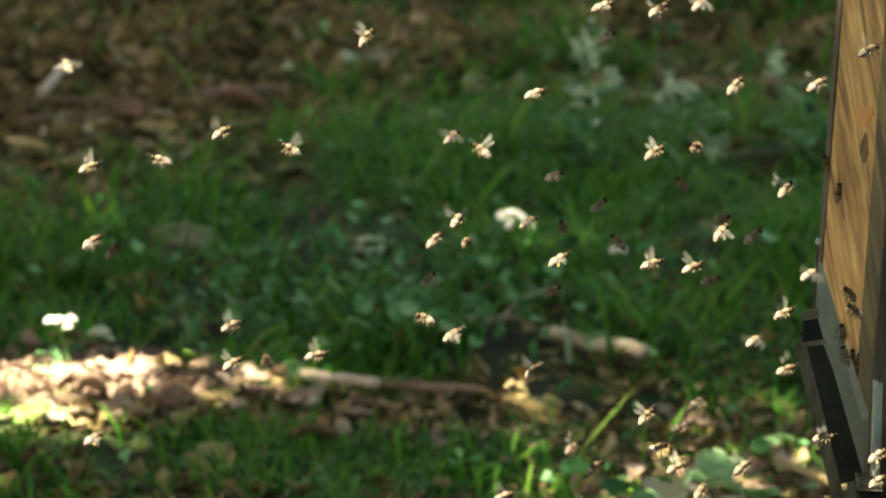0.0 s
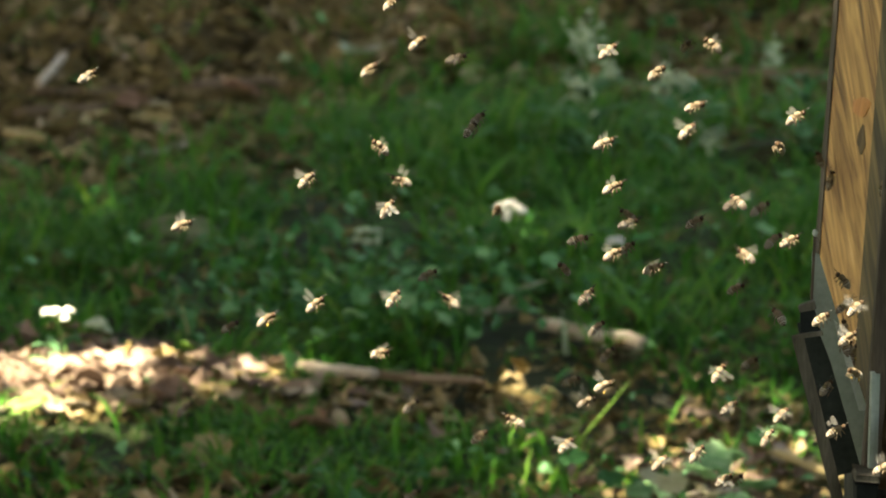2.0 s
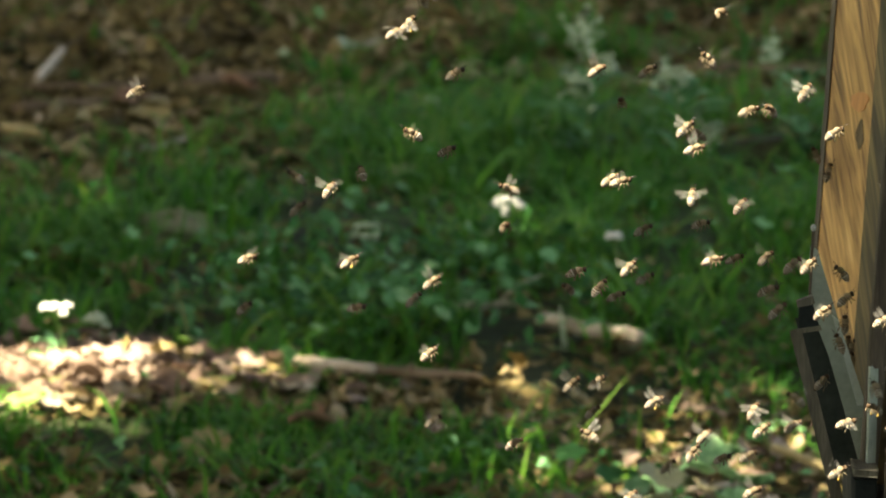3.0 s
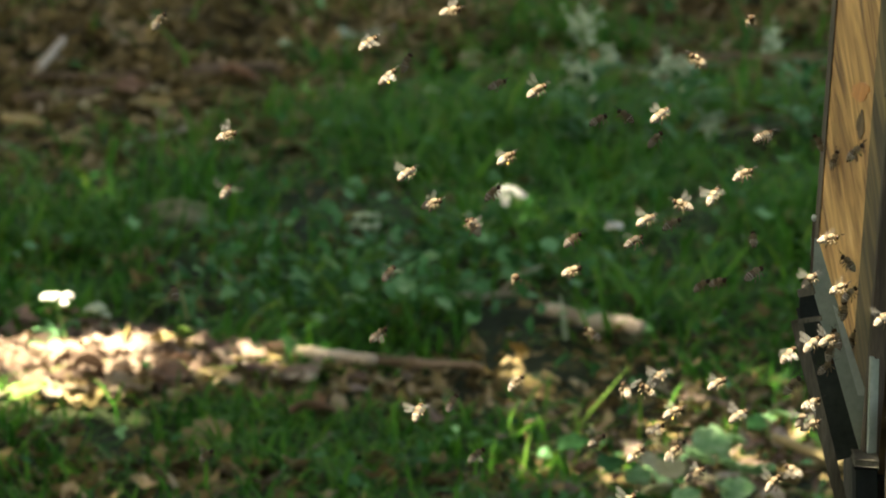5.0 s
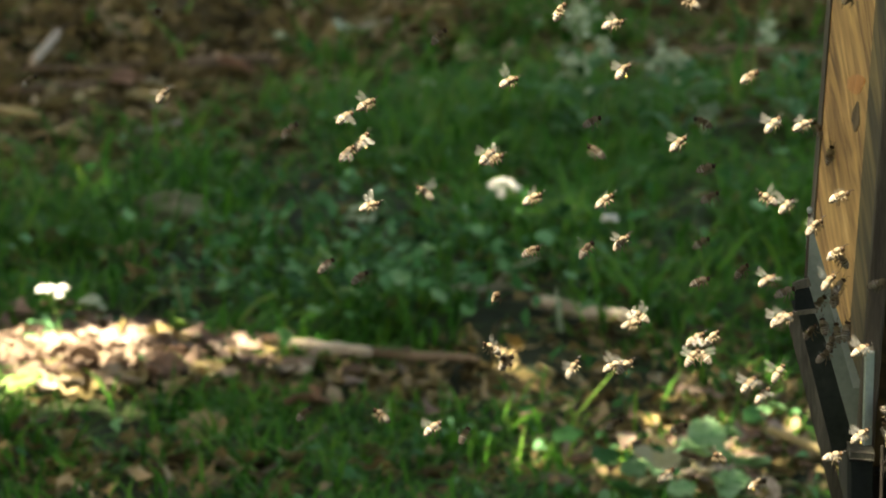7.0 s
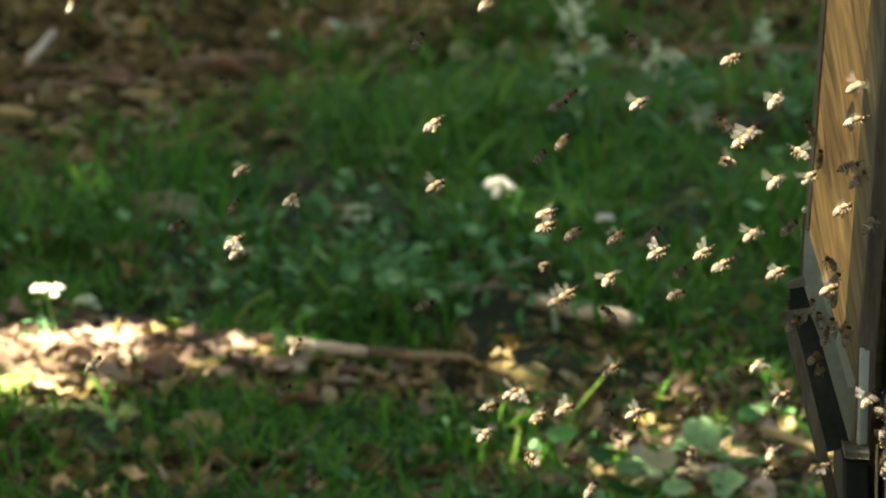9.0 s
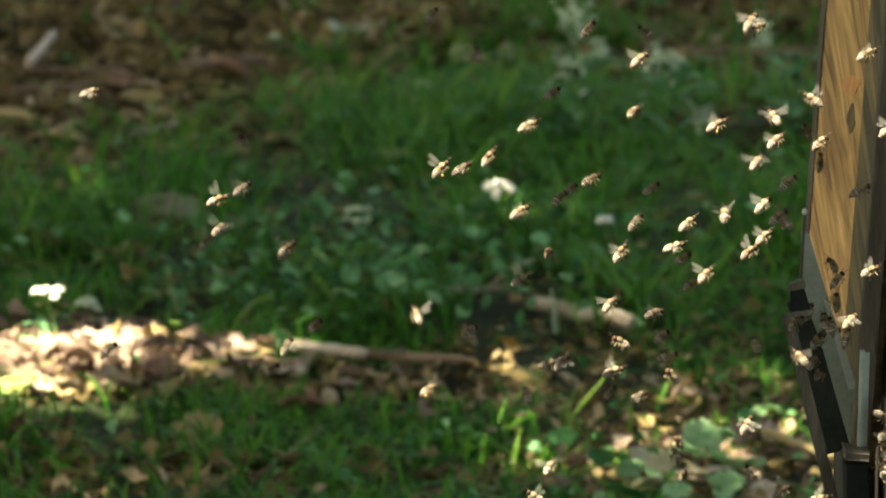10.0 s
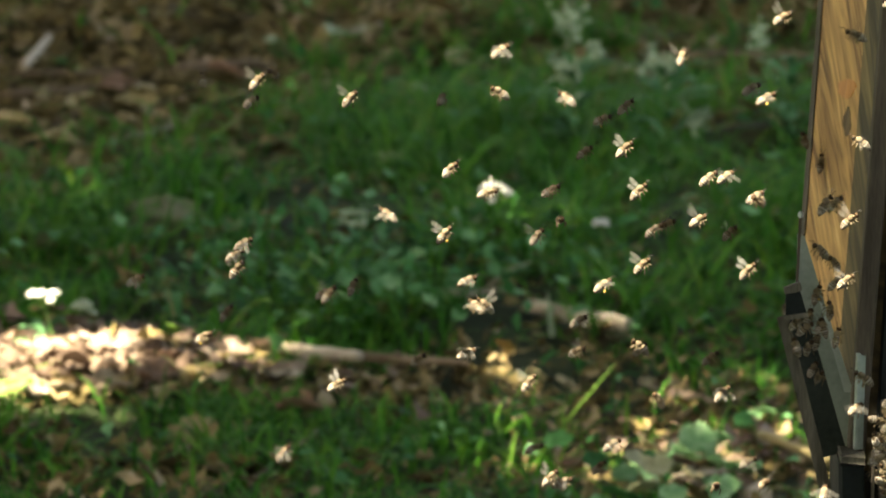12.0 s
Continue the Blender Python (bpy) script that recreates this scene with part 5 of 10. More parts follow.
    walk(BEES[4], [(t, pose(*p)) for t, *p in ((0, 0.1398, 2.8487, 0.7516, 16, -24, 40), (0.5, 0.1086, 2.849, 0.7506, 5, -22, 95), (1, 0.1023, 2.8499, 0.7473,
        5, -18, 40), (1.5, 0.0973, 2.8528, 0.7357, 6, -23, 22), (2, 0.0905, 2.8571, 0.7188, 9, -23, 31), (2.5, 0.0865, 2.8596, 0.7092, 12, -19, 38), (3,
        0.0859, 2.8609, 0.7041, 15, -12, 40), (3.2, 0.0873, 2.861, 0.7035, 15, -10, 40), (5, 0.0519, 2.8653, 0.6865, 13, -22, 14), (5.5, 0.0549, 2.8664,
        0.682, 10, -24, 12), (6, 0.0493, 2.8674, 0.6781, 7, -21, 16), (6.5, 0.0406, 2.8675, 0.678, 5, -14, 25), (7, 0.0391, 2.8652, 0.687, 5, -9, 33), (7.2,
        0.0398, 2.8637, 0.6927, 5, -8, 36), (8.38, 0.0465, 2.847, 0.7585, 10, -18, 36), (10, -0.0023, 3.1271, 0.7162, 17, -17, 13), (10.5, -0.0023, 3.1353,
        0.6811, 16, -11, 13), (11, -0.0017, 3.1268, 0.7177, 15, -8, 19), (12, -0.0017, 3.1268, 0.7177, 15, -8, 19),)])
    walk(BEES[5], [(t, pose(*p)) for t, *p in ((0, -0.2029, 2.9026, 0.4912, -10, -18, 27), (6, 0.0718, 2.8577, 0.6711, -15, -18, 25), (6.5, 0.0886, 2.855,
        0.6817, -14, -18, 33), (7, 0.1018, 2.8514, 0.6958, -12, -25, 36), (7.2, 0.1034, 2.8504, 0.6999, -11, -18, 35), (8.8, 0.1755, 2.8619, 0.6544, -3, -18,
        12), (9, 0.1714, 2.8621, 0.6539, -3, -25, 10), (9.5, 0.1621, 2.8611, 0.6578, -3, -19, 8), (10, 0.1576, 2.8594, 0.6644, -5, -18, 11), (10.5, 0.1575,
        2.8578, 0.6709, -8, -23, 19), (11, 0.1603, 2.8565, 0.676, -11, -29, 28), (11.5, 0.1614, 2.8552, 0.6811, -13, -33, 34), (11.6, 0.161, 2.8549, 0.6821,
        -14, -18, 35), (12, 0.1869, 2.8549, 0.6821, -12, -18, 16),)])
    walk(BEES[6], [(t, pose(*p)) for t, *p in ((0, 0.0901, 2.924, 0.7204, -4, -22, 27), (2.4, 0.1733, 2.9542, 0.6009, 6, -11, 45), (2.5, 0.175, 2.9549, 0.5984, 6, -20, 44), (3, 0.187, 2.9603, 0.5769, 4, -24, 35), (3.2, 0.1916, 2.9625, 0.5681, 3, -24, 32), (5, 0.2193, 2.9121, 0.5327, -5, -8, 40),
        (5.5, 0.2191, 2.9099, 0.5415, -4, -11, 49), (6, 0.2205, 2.9079, 0.5497, -2, -17, 54), (6.5, 0.2207, 2.9062, 0.5565, 1, -23, 54), (7, 0.2214, 2.9042,
        0.5644, 4, -23, 49), (7.2, 0.2216, 2.9036, 0.567, 5, -22, 46), (9, 0.2254, 2.9055, 0.5591, 5, -9, 28), (9.5, 0.234, 2.907, 0.5531, 3, -15, 34), (10,
        0.2365, 2.9, 0.5433, 0, -21, 43), (10.5, 0.2363, 2.9, 0.5305, -3, -24, 51), (11, 0.2364, 2.9165, 0.5144, -4, -21, 55), (11.5, 0.238, 2.9, 0.5056, -5,
        -15, 53), (12, 0.2431, 2.9, 0.4933, -3, -9, 46),)])
    walk(BEES[7], [(t, pose(*p)) for t, *p in ((0, 0.2283, 2.7863, 0.7357, 8, -17, 7), (2, 0.1718, 2.7863, 0.6438, 12, -23, 12), (2.5, 0.1859, 3.2198, 0.5356,
        9, -20, 4), (3, 0.1844, 3.2233, 0.5204, 6, -13, 0), (4.8, 0.1926, 3.2271, 0.5032, 6, -17, 23), (5, 0.1695, 2.7863, 0.5993, 7, -19, 26), (5.5, 0.1768,
        2.7863, 0.5985, 9, -23, 28), (5.7, 0.1808, 2.7863, 0.5971, 11, -23, 28), (6, 0.1822, 2.7863, 0.5939, 12, -22, 25), (6.5, 0.1841, 2.7863, 0.5908, 15,
        -16, 18), (6.8, 0.1879, 2.7863, 0.589, 15, -12, 13), (8.8, 0.1992, 3.2444, 0.4256, 9, -20, 9), (9, 0.195, 3.2432, 0.4309, 8, -22, 12), (9.5, 0.181,
        3.2366, 0.4606, 5, -23, 21), (10, 0.1626, 3.2295, 0.4924, 4, -19, 27), (10.5, 0.1496, 3.2234, 0.5198, 4, -12, 28), (11, 0.1538, 3.2216, 0.528, 5, -8,
        23), (11.5, 0.1501, 3.2197, 0.5361, 8, -9, 15), (12, 0.149, 3.22, 0.535, 11, -14, 6),)])
    walk(BEES[8], [(t, pose(*p)) for t, *p in ((0, 0.2061, 2.8716, 0.7021, -5, -20, 23), (0.5, 0.1746, 2.8719, 0.7011, -5, -22, 78), (1, 0.1755, 2.8726,
        0.6982, -7, -35, 23), (1.5, 0.1831, 2.8749, 0.689, -10, -30, 9), (2, 0.1967, 2.8778, 0.6775, -13, -24, 3), (2.5, 0.2097, 2.8797, 0.6698, -15, -20, 3),
        (3, 0.2199, 2.8809, 0.6651, -15, -22, 8), (3.2, 0.2238, 2.8812, 0.664, -15, -20, 11), (4.08, 0.2545, 2.7067, 0.6883, -12, -34, 26), (8.3, 0.2593,
        2.7099, 0.6447, -13, -36, 15), (10.5, 0.1371, 2.895, 0.6086, -12, -22, 90), (11, 0.1297, 2.8939, 0.6134, -9, -29, 35), (11.5, 0.1225, 2.8928, 0.6176,
        -6, -35, 5), (12, 0.1175, 2.8916, 0.6223, -4, -36, 2),)])
    walk(BEES[9], [(t, pose(*p)) for t, *p in ((0, -0.201, 2.8843, 0.6098, 9, -27, -11), (0.9, -0.1249, 2.8684, 0.6731, 1, -27, -34), (1, -0.1165, 2.8667,
        0.6801, 0, -27, -36), (1.5, -0.081, 2.8645, 0.6888, -2, -27, -39), (2, -0.0421, 2.8597, 0.7077, -2, -27, -36), (2.5, -0.0145, 2.854, 0.73, -2, -27,
        -29), (2.9, -0.0037, 2.8503, 0.7445, 0, -27, -22), (3.43, 0.0124, 2.8445, 0.7671, 3, -46, -14), (5.7, 0.0683, 2.8461, 0.7609, 9, -34, -34), (6.1,
        0.0691, 2.8531, 0.7336, 7, -39, -38), (6.5, 0.069, 2.8545, 0.7281, 5, -44, -39), (7, 0.0661, 2.8543, 0.7289, 2, -47, -34), (7.2, 0.064, 2.8535,
        0.7319, 1, -46, -31), (7.6, 0.0643, 2.8468, 0.7582, -1, -43, -24), (8.45, 0.0287, 2.8468, 0.7583, -2, -32, -12), (10.5, 0.0301, 2.881, 0.623, 7, -46,
        -33), (11, 0.0257, 2.8797, 0.6282, 9, -45, -38), (11.5, 0.0196, 2.878, 0.635, 10, -40, -38), (12, 0.0108, 2.8774, 0.6376, 9, -34, -32),)])
    walk(BEES[10], [(t, pose(*p)) for t, *p in ((0, -0.1069, 2.971, 0.5211, 16, -33, -110), (0.4, -0.0842, 2.9585, 0.5707, 9, -21, -131), (0.5, -0.0785, 2.9554, 0.5829, 9, -21, -131), (1, -0.0515, 2.9368, 0.6563, 8, -28, -131), (1.5, -0.0489, 2.9219, 0.715, 9, -35, -126), (1.7, -0.052, 2.9163, 0.7373, 9, -37, -123),
        (1.93, -0.0556, 2.9097, 0.7632, 10, -38, -119), (2.34, -0.0366, 2.9107, 0.7596, 13, -38, -112), (6.4, 0.0216, 2.9722, 0.5162, 10, -34, -125), (6.5, 0.0223, 2.9729, 0.5138, 10, -33, -124), (7, 0.0375, 2.9761, 0.5009, 8, -21, -115), (8.8, 0.0987, 2.9902, 0.4453, 14, -21, -111), (9, 0.106, 2.9882, 0.4531, 15, -21, -114), (9.5, 0.1212, 2.913, 0.4886, 18, -21, -123), (10, 0.1341, 2.9079, 0.5096, 19, -36, -130), (10.5, 0.1459, 2.9008, 0.5385, 20, -29, -132), (10.7, 0.1508, 2.8981, 0.5494, 20, -27, -131), (12, 0.1829, 2.8808, 0.6189, 12, -23, -130),)])
    walk(BEES[11], [(t, pose(*p)) for t, *p in ((0, -0.0187, 3.1636, 0.389, -10, -14, -19), (1, 0.0334, 3.1567, 0.4194, -9, -16, -17), (1.5, 0.0599, 3.1533,
        0.4341, -7, -16, -8), (2, 0.0785, 3.1469, 0.4625, -4, -16, -1), (2.5, 0.0976, 3.1398, 0.4933, -1, -15, 1), (3, 0.1067, 3.1347, 0.5157, 0, -15, -3),
        (3.2, 0.1114, 3.1344, 0.5168, 0, -16, -6), (5, 0.1583, 3.1345, 0.5166, -8, -29, -27), (5.4, 0.1663, 3.1349, 0.5148, -10, -16, -23), (7.3, 0.2591,
        2.695, 0.6077, -9, -16, 1), (8.65, 0.2615, 2.6929, 0.576, -2, -22, 76), (10.5, 0.1765, 3.1443, 0.4736, -3, -22, 102), (11, 0.1782, 3.1454, 0.4689, -6,
        -21, 47), (11.5, 0.177, 3.1465, 0.4642, -9, -27, -3), (12, 0.1731, 3.1461, 0.466, -11, -30, 1),)])
    walk(BEES[12], [(t, pose(*p)) for t, *p in ((0, 0.074, 2.9815, 0.4666, 5, -29, -18), (0.5, 0.0736, 2.9726, 0.5017, 11, -27, -3), (1, 0.0739, 2.9723, 0.503, 14, -20, 5), (1.5, 0.0771, 2.9735, 0.4981, 16, -16, 9), (2, 0.0835, 2.9755, 0.4902, 17, -18, 8), (2.5, 0.0847, 2.9771, 0.4841, 17, -24, 2), (3, 0.0899, 2.9731, 0.4997, 15, -30, -7), (3.1, 0.0898, 2.972, 0.5043, 15, -31, -9), (5, 0.1246, 2.9823, 0.4633, 6, -17, -9), (5.5, 0.1226, 2.9817, 0.4657, 5, -17, 0), (6, 0.1264, 2.9837, 0.4581, 7, -22, 7), (6.5, 0.1303, 2.9881, 0.4405, 9, -28, 10), (7, 0.1341, 2.9912, 0.4284, 12, -32, 7), (8.8, 0.195, 2.9905, 0.4309, 17, -17, -18), (9, 0.1979, 2.9907, 0.4303, 16, -16, -18), (9.5, 0.2042, 2.9916, 0.4267, 14, -19, -14), (10, 0.2058, 2.9936, 0.4186, 11, -26, -6), (10.5, 0.2003, 2.9897, 0.4343, 8, -31, 3), (11, 0.1966, 2.988, 0.4409, 6, -17, 9), (12, 0.243, 2.7385, 0.5047, 7, -17, -2),)])
    walk(BEES[13], [(t, pose(*p)) for t, *p in ((0, 0.0351, 3.0204, 0.73, 4, -16, -10), (1, 0.0358, 3.0378, 0.6574, 9, -14, 3), (1.5, 0.0364, 3.0382, 0.6558,
        9, -21, -1), (2, 0.0146, 3.0419, 0.6404, 7, -22, 54), (2.5, -0.0155, 3.0455, 0.6251, 4, -22, 104), (3, -0.0497, 3.0492, 0.6098, 2, -22, 104), (3.1,
        -0.0539, 3.0499, 0.6067, 1, -22, 104), (7.98, -0.2947, 3.0902, 0.435, 8, -22, 104), (12, -0.2947, 3.0902, 0.435, 8, -22, 104),)])
    walk(BEES[14], [(t, pose(*p)) for t, *p in ((0, 0.0423, 3.07, 0.7286, -7, -23, -2), (1, 0.0431, 3.0875, 0.6549, -9, -35, -9), (1.5, 0.0412, 3.088, 0.6527,
        -12, -33, -18), (2, 0.019, 3.0915, 0.6376, -15, -22, 37), (2.5, -0.0032, 3.095, 0.6227, -17, -21, -18), (2.6, -0.0027, 3.0956, 0.6201, -17, -20, -29),
        (3, 0.0023, 3.0971, 0.6138, -19, -19, -26), (3.2, 0.0065, 3.0977, 0.6115, -19, -20, -24), (5, 0.0291, 3.1049, 0.5806, -12, -35, -1), (5.4, 0.0347, 2.9476, 0.6023, -10, -31, -3), (5.5, 0.0358, 2.948, 0.6004, -9, -30, -4), (6, 0.044, 2.9511, 0.5882, -7, -23, -12), (6.5, 0.049, 2.9536, 0.5784, -7, -19, -21), (7, 0.0531, 2.9554, 0.5711, -8, -21, -27), (7.2, 0.0534, 2.9561, 0.5683, -9, -23, -29), (8.8, 0.0767, 2.9539, 0.5773, -17, -34, -11), (9, 0.08, 2.9526, 0.5822, -18, -32, -7), (9.5, 0.0872, 2.9483, 0.5992, -19, -26, -2), (10, 0.0904, 2.9439, 0.6166, -18, -20, -1), (10.5, 0.0927, 2.9405, 0.6303, -16, -19, -7), (11, 0.0937, 2.9376, 0.6415, -14, -24, -15), (11.5, 0.087, 2.9397, 0.6335, -11, -22, 40), (12, 0.0694, 2.9451, 0.6119, -15, -24, -15),)])
    walk(BEES[15], [(t, pose(*p)) for t, *p in ((0, 0.1386, 3.0021, 0.412, 17, -22, 158), (0.4, 0.1155, 2.996, 0.436, 15, -22, 158), (0.5, 0.1097, 2.9945, 0.4419, 14, -22, 158), (1, 0.0743, 2.9844, 0.4819, 11, -22, 158), (1.5, 0.0411, 2.9756, 0.5169, 9, -22, 158), (2, 0.0013, 2.9665, 0.5529, 7, -22, 158),
        (2.5, -0.0407, 2.9577, 0.5877, 7, -22, 158), (3, -0.0869, 2.9476, 0.6274, 8, -22, 158), (3.2, -0.1042, 2.9434, 0.6439, 9, -26, 130), (5.3, -0.1264, 2.9544, 0.6006, 19, -12, 55), (5.5, -0.1203, 2.9565, 0.5925, 19, -14, 40), (6, -0.0988, 2.9606, 0.5759, 18, -14, 33), (6.5, -0.0825, 2.9638, 0.5633, 16, -14, 29), (7, -0.0659, 2.9644, 0.561, 13, -26, 31), (7.2, -0.0606, 2.9644, 0.5609, 12, -27, 33), (8.8, -0.1121, 2.9633, 0.5656, 7, -13, 56), (9, -0.1153, 2.9626, 0.5682, 7, -12, 57), (9.5, -0.1221, 2.9595, 0.5805, 9, -13, 54), (10, -0.1245, 2.9584, 0.5847, 12, -18, 46), (10.5, -0.1204, 2.9582, 0.5855, 15, -25, 38), (11, -0.1165, 2.9586, 0.584, 17, -27, 31), (11.5, -0.1144, 2.9607, 0.5758, 19, -25, 29), (12, -0.1134, 2.962, 0.5704, 19, -18, 32),)])
    walk(BEES[16], [(t, pose(*p)) for t, *p in ((0, -0.1259, 2.8524, 0.6781, -4, -14, 39), (0.5, -0.1169, 2.8555, 0.6657, -7, -10, 32), (1, -0.1033, 2.858,
        0.6562, -8, -12, 29), (1.5, -0.0902, 2.8595, 0.65, -8, -18, 33), (2, -0.0776, 2.8607, 0.6452, -7, -24, 40), (2.5, -0.0678, 2.8618, 0.6411, -5, -26,
        49), (3, -0.0642, 2.8629, 0.6364, -2, -23, 56), (3.2, -0.0642, 2.8633, 0.6348, 0, -20, 57), (5, -0.021, 2.8621, 0.6399, 3, -16, 37), (5.5, -0.0045,
        2.8612, 0.6432, 0, -13, 31), (6, 0.0097, 2.8607, 0.6455, -3, -26, 30), (6.5, 0.0194, 2.8608, 0.6448, -5, -25, 35), (7, 0.0266, 2.8606, 0.6457, -8,
        -19, 43), (7.2, 0.0292, 2.8605, 0.6462, -8, -16, 47), (8.8, 0.0591, 3.0916, 0.6048, -4, -17, 54), (9, 0.0631, 3.0926, 0.6003, -3, -20, 51), (9.3,
        0.0673, 3.0941, 0.5939, -2, -23, 46), (9.5, 0.07, 3.0957, 0.5873, 0, -25, 42), (10, 0.0758, 3.0986, 0.5748, 2, -26, 34), (10.5, 0.0829, 3.1034,
        0.5543, 3, -22, 30), (11, 0.0954, 3.1089, 0.5305, 3, -15, 31), (11.2, 0.1016, 3.1112, 0.5205, 3, -13, 33), (12, 0.1282, 3.1212, 0.4773, -8, -19,
        42),)])
    walk(BEES[17], [(t, pose(*p)) for t, *p in ((0, -0.091, 2.9048, 0.659, -14, -22, 169), (0.5, -0.0725, 2.9061, 0.6538, -14, -22, 169), (1, -0.054, 2.9067, 0.6514, -13, -39, 175), (1.5, -0.0436, 2.9065, 0.6525, -11, -39, 184), (2, -0.0385, 2.9057, 0.6555, -8, -34, 192), (2.5, -0.0315, 2.9045, 0.6602, -5, -28, 196), (3, -0.0194, 2.9045, 0.6602, -3, -24, 195), (3.2, -0.0121, 2.9052, 0.6575, -3, -24, 193), (5, 0.0146, 2.92, 0.5978, -9, -40, 169), (5.5, 0.0148, 2.9267, 0.5708, -12, -37, 171), (6, 0.018, 2.9323, 0.5478, -14, -30, 178), (6.5, 0.0215, 2.9363, 0.5314, -15, -25, 187), (7, 0.028, 2.9398, 0.5171, -14, -24, 194), (7.2, 0.0323, 2.9411, 0.5117, -13, -26, 196), (9, 0.0559, 2.9569, 0.4463, -4, -38, 177), (9.5, 0.0556, 2.9603, 0.4322, -3, -33, 170), (10, 0.0571, 2.9625, 0.4231, -3, -26, 169), (10.5, 0.058, 2.9587, 0.4391, -4, -24, 173), (11, 0.0553, 2.9501, 0.4745, -7, -27, 181), (11.5, 0.0422, 2.9412, 0.5112, -10, -33, 190), (12, 0.0294, 2.9325, 0.5471, -5, -31, 170),)])
    walk(BEES[18], [(t, pose(*p)) for t, *p in ((0, 0.0613, 2.9443, 0.6361, -9, -21, -10), (0.5, 0.0663, 2.9455, 0.6313, -7, -19, -3), (1, 0.0762, 2.9486, 0.6192, -4, -13, 6), (1.5, 0.089, 2.9508, 0.6101, -1, -7, 13), (2, 0.1063, 2.953, 0.6014, 1, -9, 14), (2.5, 0.1229, 2.8863, 0.6304, 1, -9, 10), (3, 0.1417,
        2.8799, 0.6559, 0, -9, 2), (3.2, 0.1477, 2.8777, 0.6646, 0, -9, -2), (5.44, 0.2152, 2.8534, 0.7608, -11, -22, 73), (8.44, -0.2129, 2.9164, 0.7463, 1, -22, 115), (9.5, -0.2004, 2.9313, 0.6872, -1, -5, 40), (10, -0.1967, 2.936, 0.6687, -3, -10, -5), (12, -0.1714, 2.9648, 0.555, 1, -21, -6),)])
    walk(BEES[19], [(t, pose(*p)) for t, *p in ((0, -0.1996, 2.8572, 0.6575, -3, -16, -13), (0.5, -0.1955, 2.859, 0.6504, 0, -11, -5), (1, -0.1871, 2.8608,
        0.6433, 2, -11, -2), (1.5, -0.1703, 2.8628, 0.6351, 2, -13, -3), (2, -0.1473, 2.8672, 0.6177, 1, -13, -10), (2.5, -0.1275, 2.8707, 0.6037, -1, -13,
        -19), (3, -0.1099, 2.8731, 0.5942, -4, -13, -26), (3.2, -0.1027, 2.8743, 0.5894, -5, -13, -28), (5, -0.0066, 2.8662, 0.6218, -9, -13, -10), (5.5,
        0.0071, 2.8644, 0.6287, -7, -13, -4), (6, 0.033, 2.8644, 0.6289, -5, -13, -2), (6.5, 0.0427, 2.8647, 0.6278, -2, -26, -5), (7, 0.0524, 2.8665, 0.6203,
        1, -21, -13), (9.1, 0.0626, 2.8709, 0.6028, -3, -19, -23), (9.5, 0.0586, 2.8694, 0.6088, -5, -23, -16), (10, 0.0478, 2.8683, 0.6133, -8, -26, -8),
        (10.5, 0.0353, 2.8666, 0.6199, -9, -23, -2), (11, 0.0358, 2.8653, 0.6251, -10, -17, -2), (11.5, 0.0341, 2.8651, 0.6261, -9, -11, -7), (12, 0.0326,
        2.8651, 0.6261, -6, -10, -16),)])
    walk(BEES[20], [(t, pose(*p)) for t, *p in ((0, 0.005, 2.8802, 0.6235, -3, -22, 57), (0.5, -0.0101, 2.8817, 0.6172, -2, -28, 58), (1, -0.0269, 2.8852,
        0.6032, -3, -34, 54), (1.5, -0.0337, 2.8889, 0.5885, -5, -36, 45), (2, -0.0297, 2.8934, 0.5703, -8, -33, 37), (2.5, -0.0213, 2.8988, 0.5485, -11, -26,
        31), (3, -0.0082, 2.9026, 0.533, -13, -21, 31), (3.2, -0.0043, 2.9038, 0.5281, -14, -20, 33), (4.8, -0.0181, 2.9114, 0.4972, -10, -35, 57), (5,
        -0.0157, 2.9131, 0.4906, -9, -36, 58), (5.5, -0.0101, 2.9174, 0.4728, -6, -34, 57), (6, -0.0055, 2.9196, 0.4637, -4, -29, 51), (6.5, -0.0035, 2.9191,
        0.4657, -2, -22, 42), (7, -0.004, 2.9168, 0.4754, -2, -20, 34), (7.2, -0.0042, 2.9163, 0.4776, -3, -21, 32), (8.8, 0.0205, 2.917, 0.4746, -11, -36,
        45), (9, 0.0282, 2.9179, 0.4707, -12, -20, 49), (9.5, 0.0478, 2.9208, 0.459, -14, -20, 56), (10, 0.0657, 2.9226, 0.4516, -14, -20, 59), (10.5, 0.0783,
        2.9226, 0.4514, -13, -20, 56), (11, 0.0777, 2.9204, 0.4608, -11, -21, 48), (11.5, 0.0678, 2.9156, 0.4804, -8, -27, 39), (12, 0.0561, 2.909, 0.5071,
        -5, -33, 33),)])
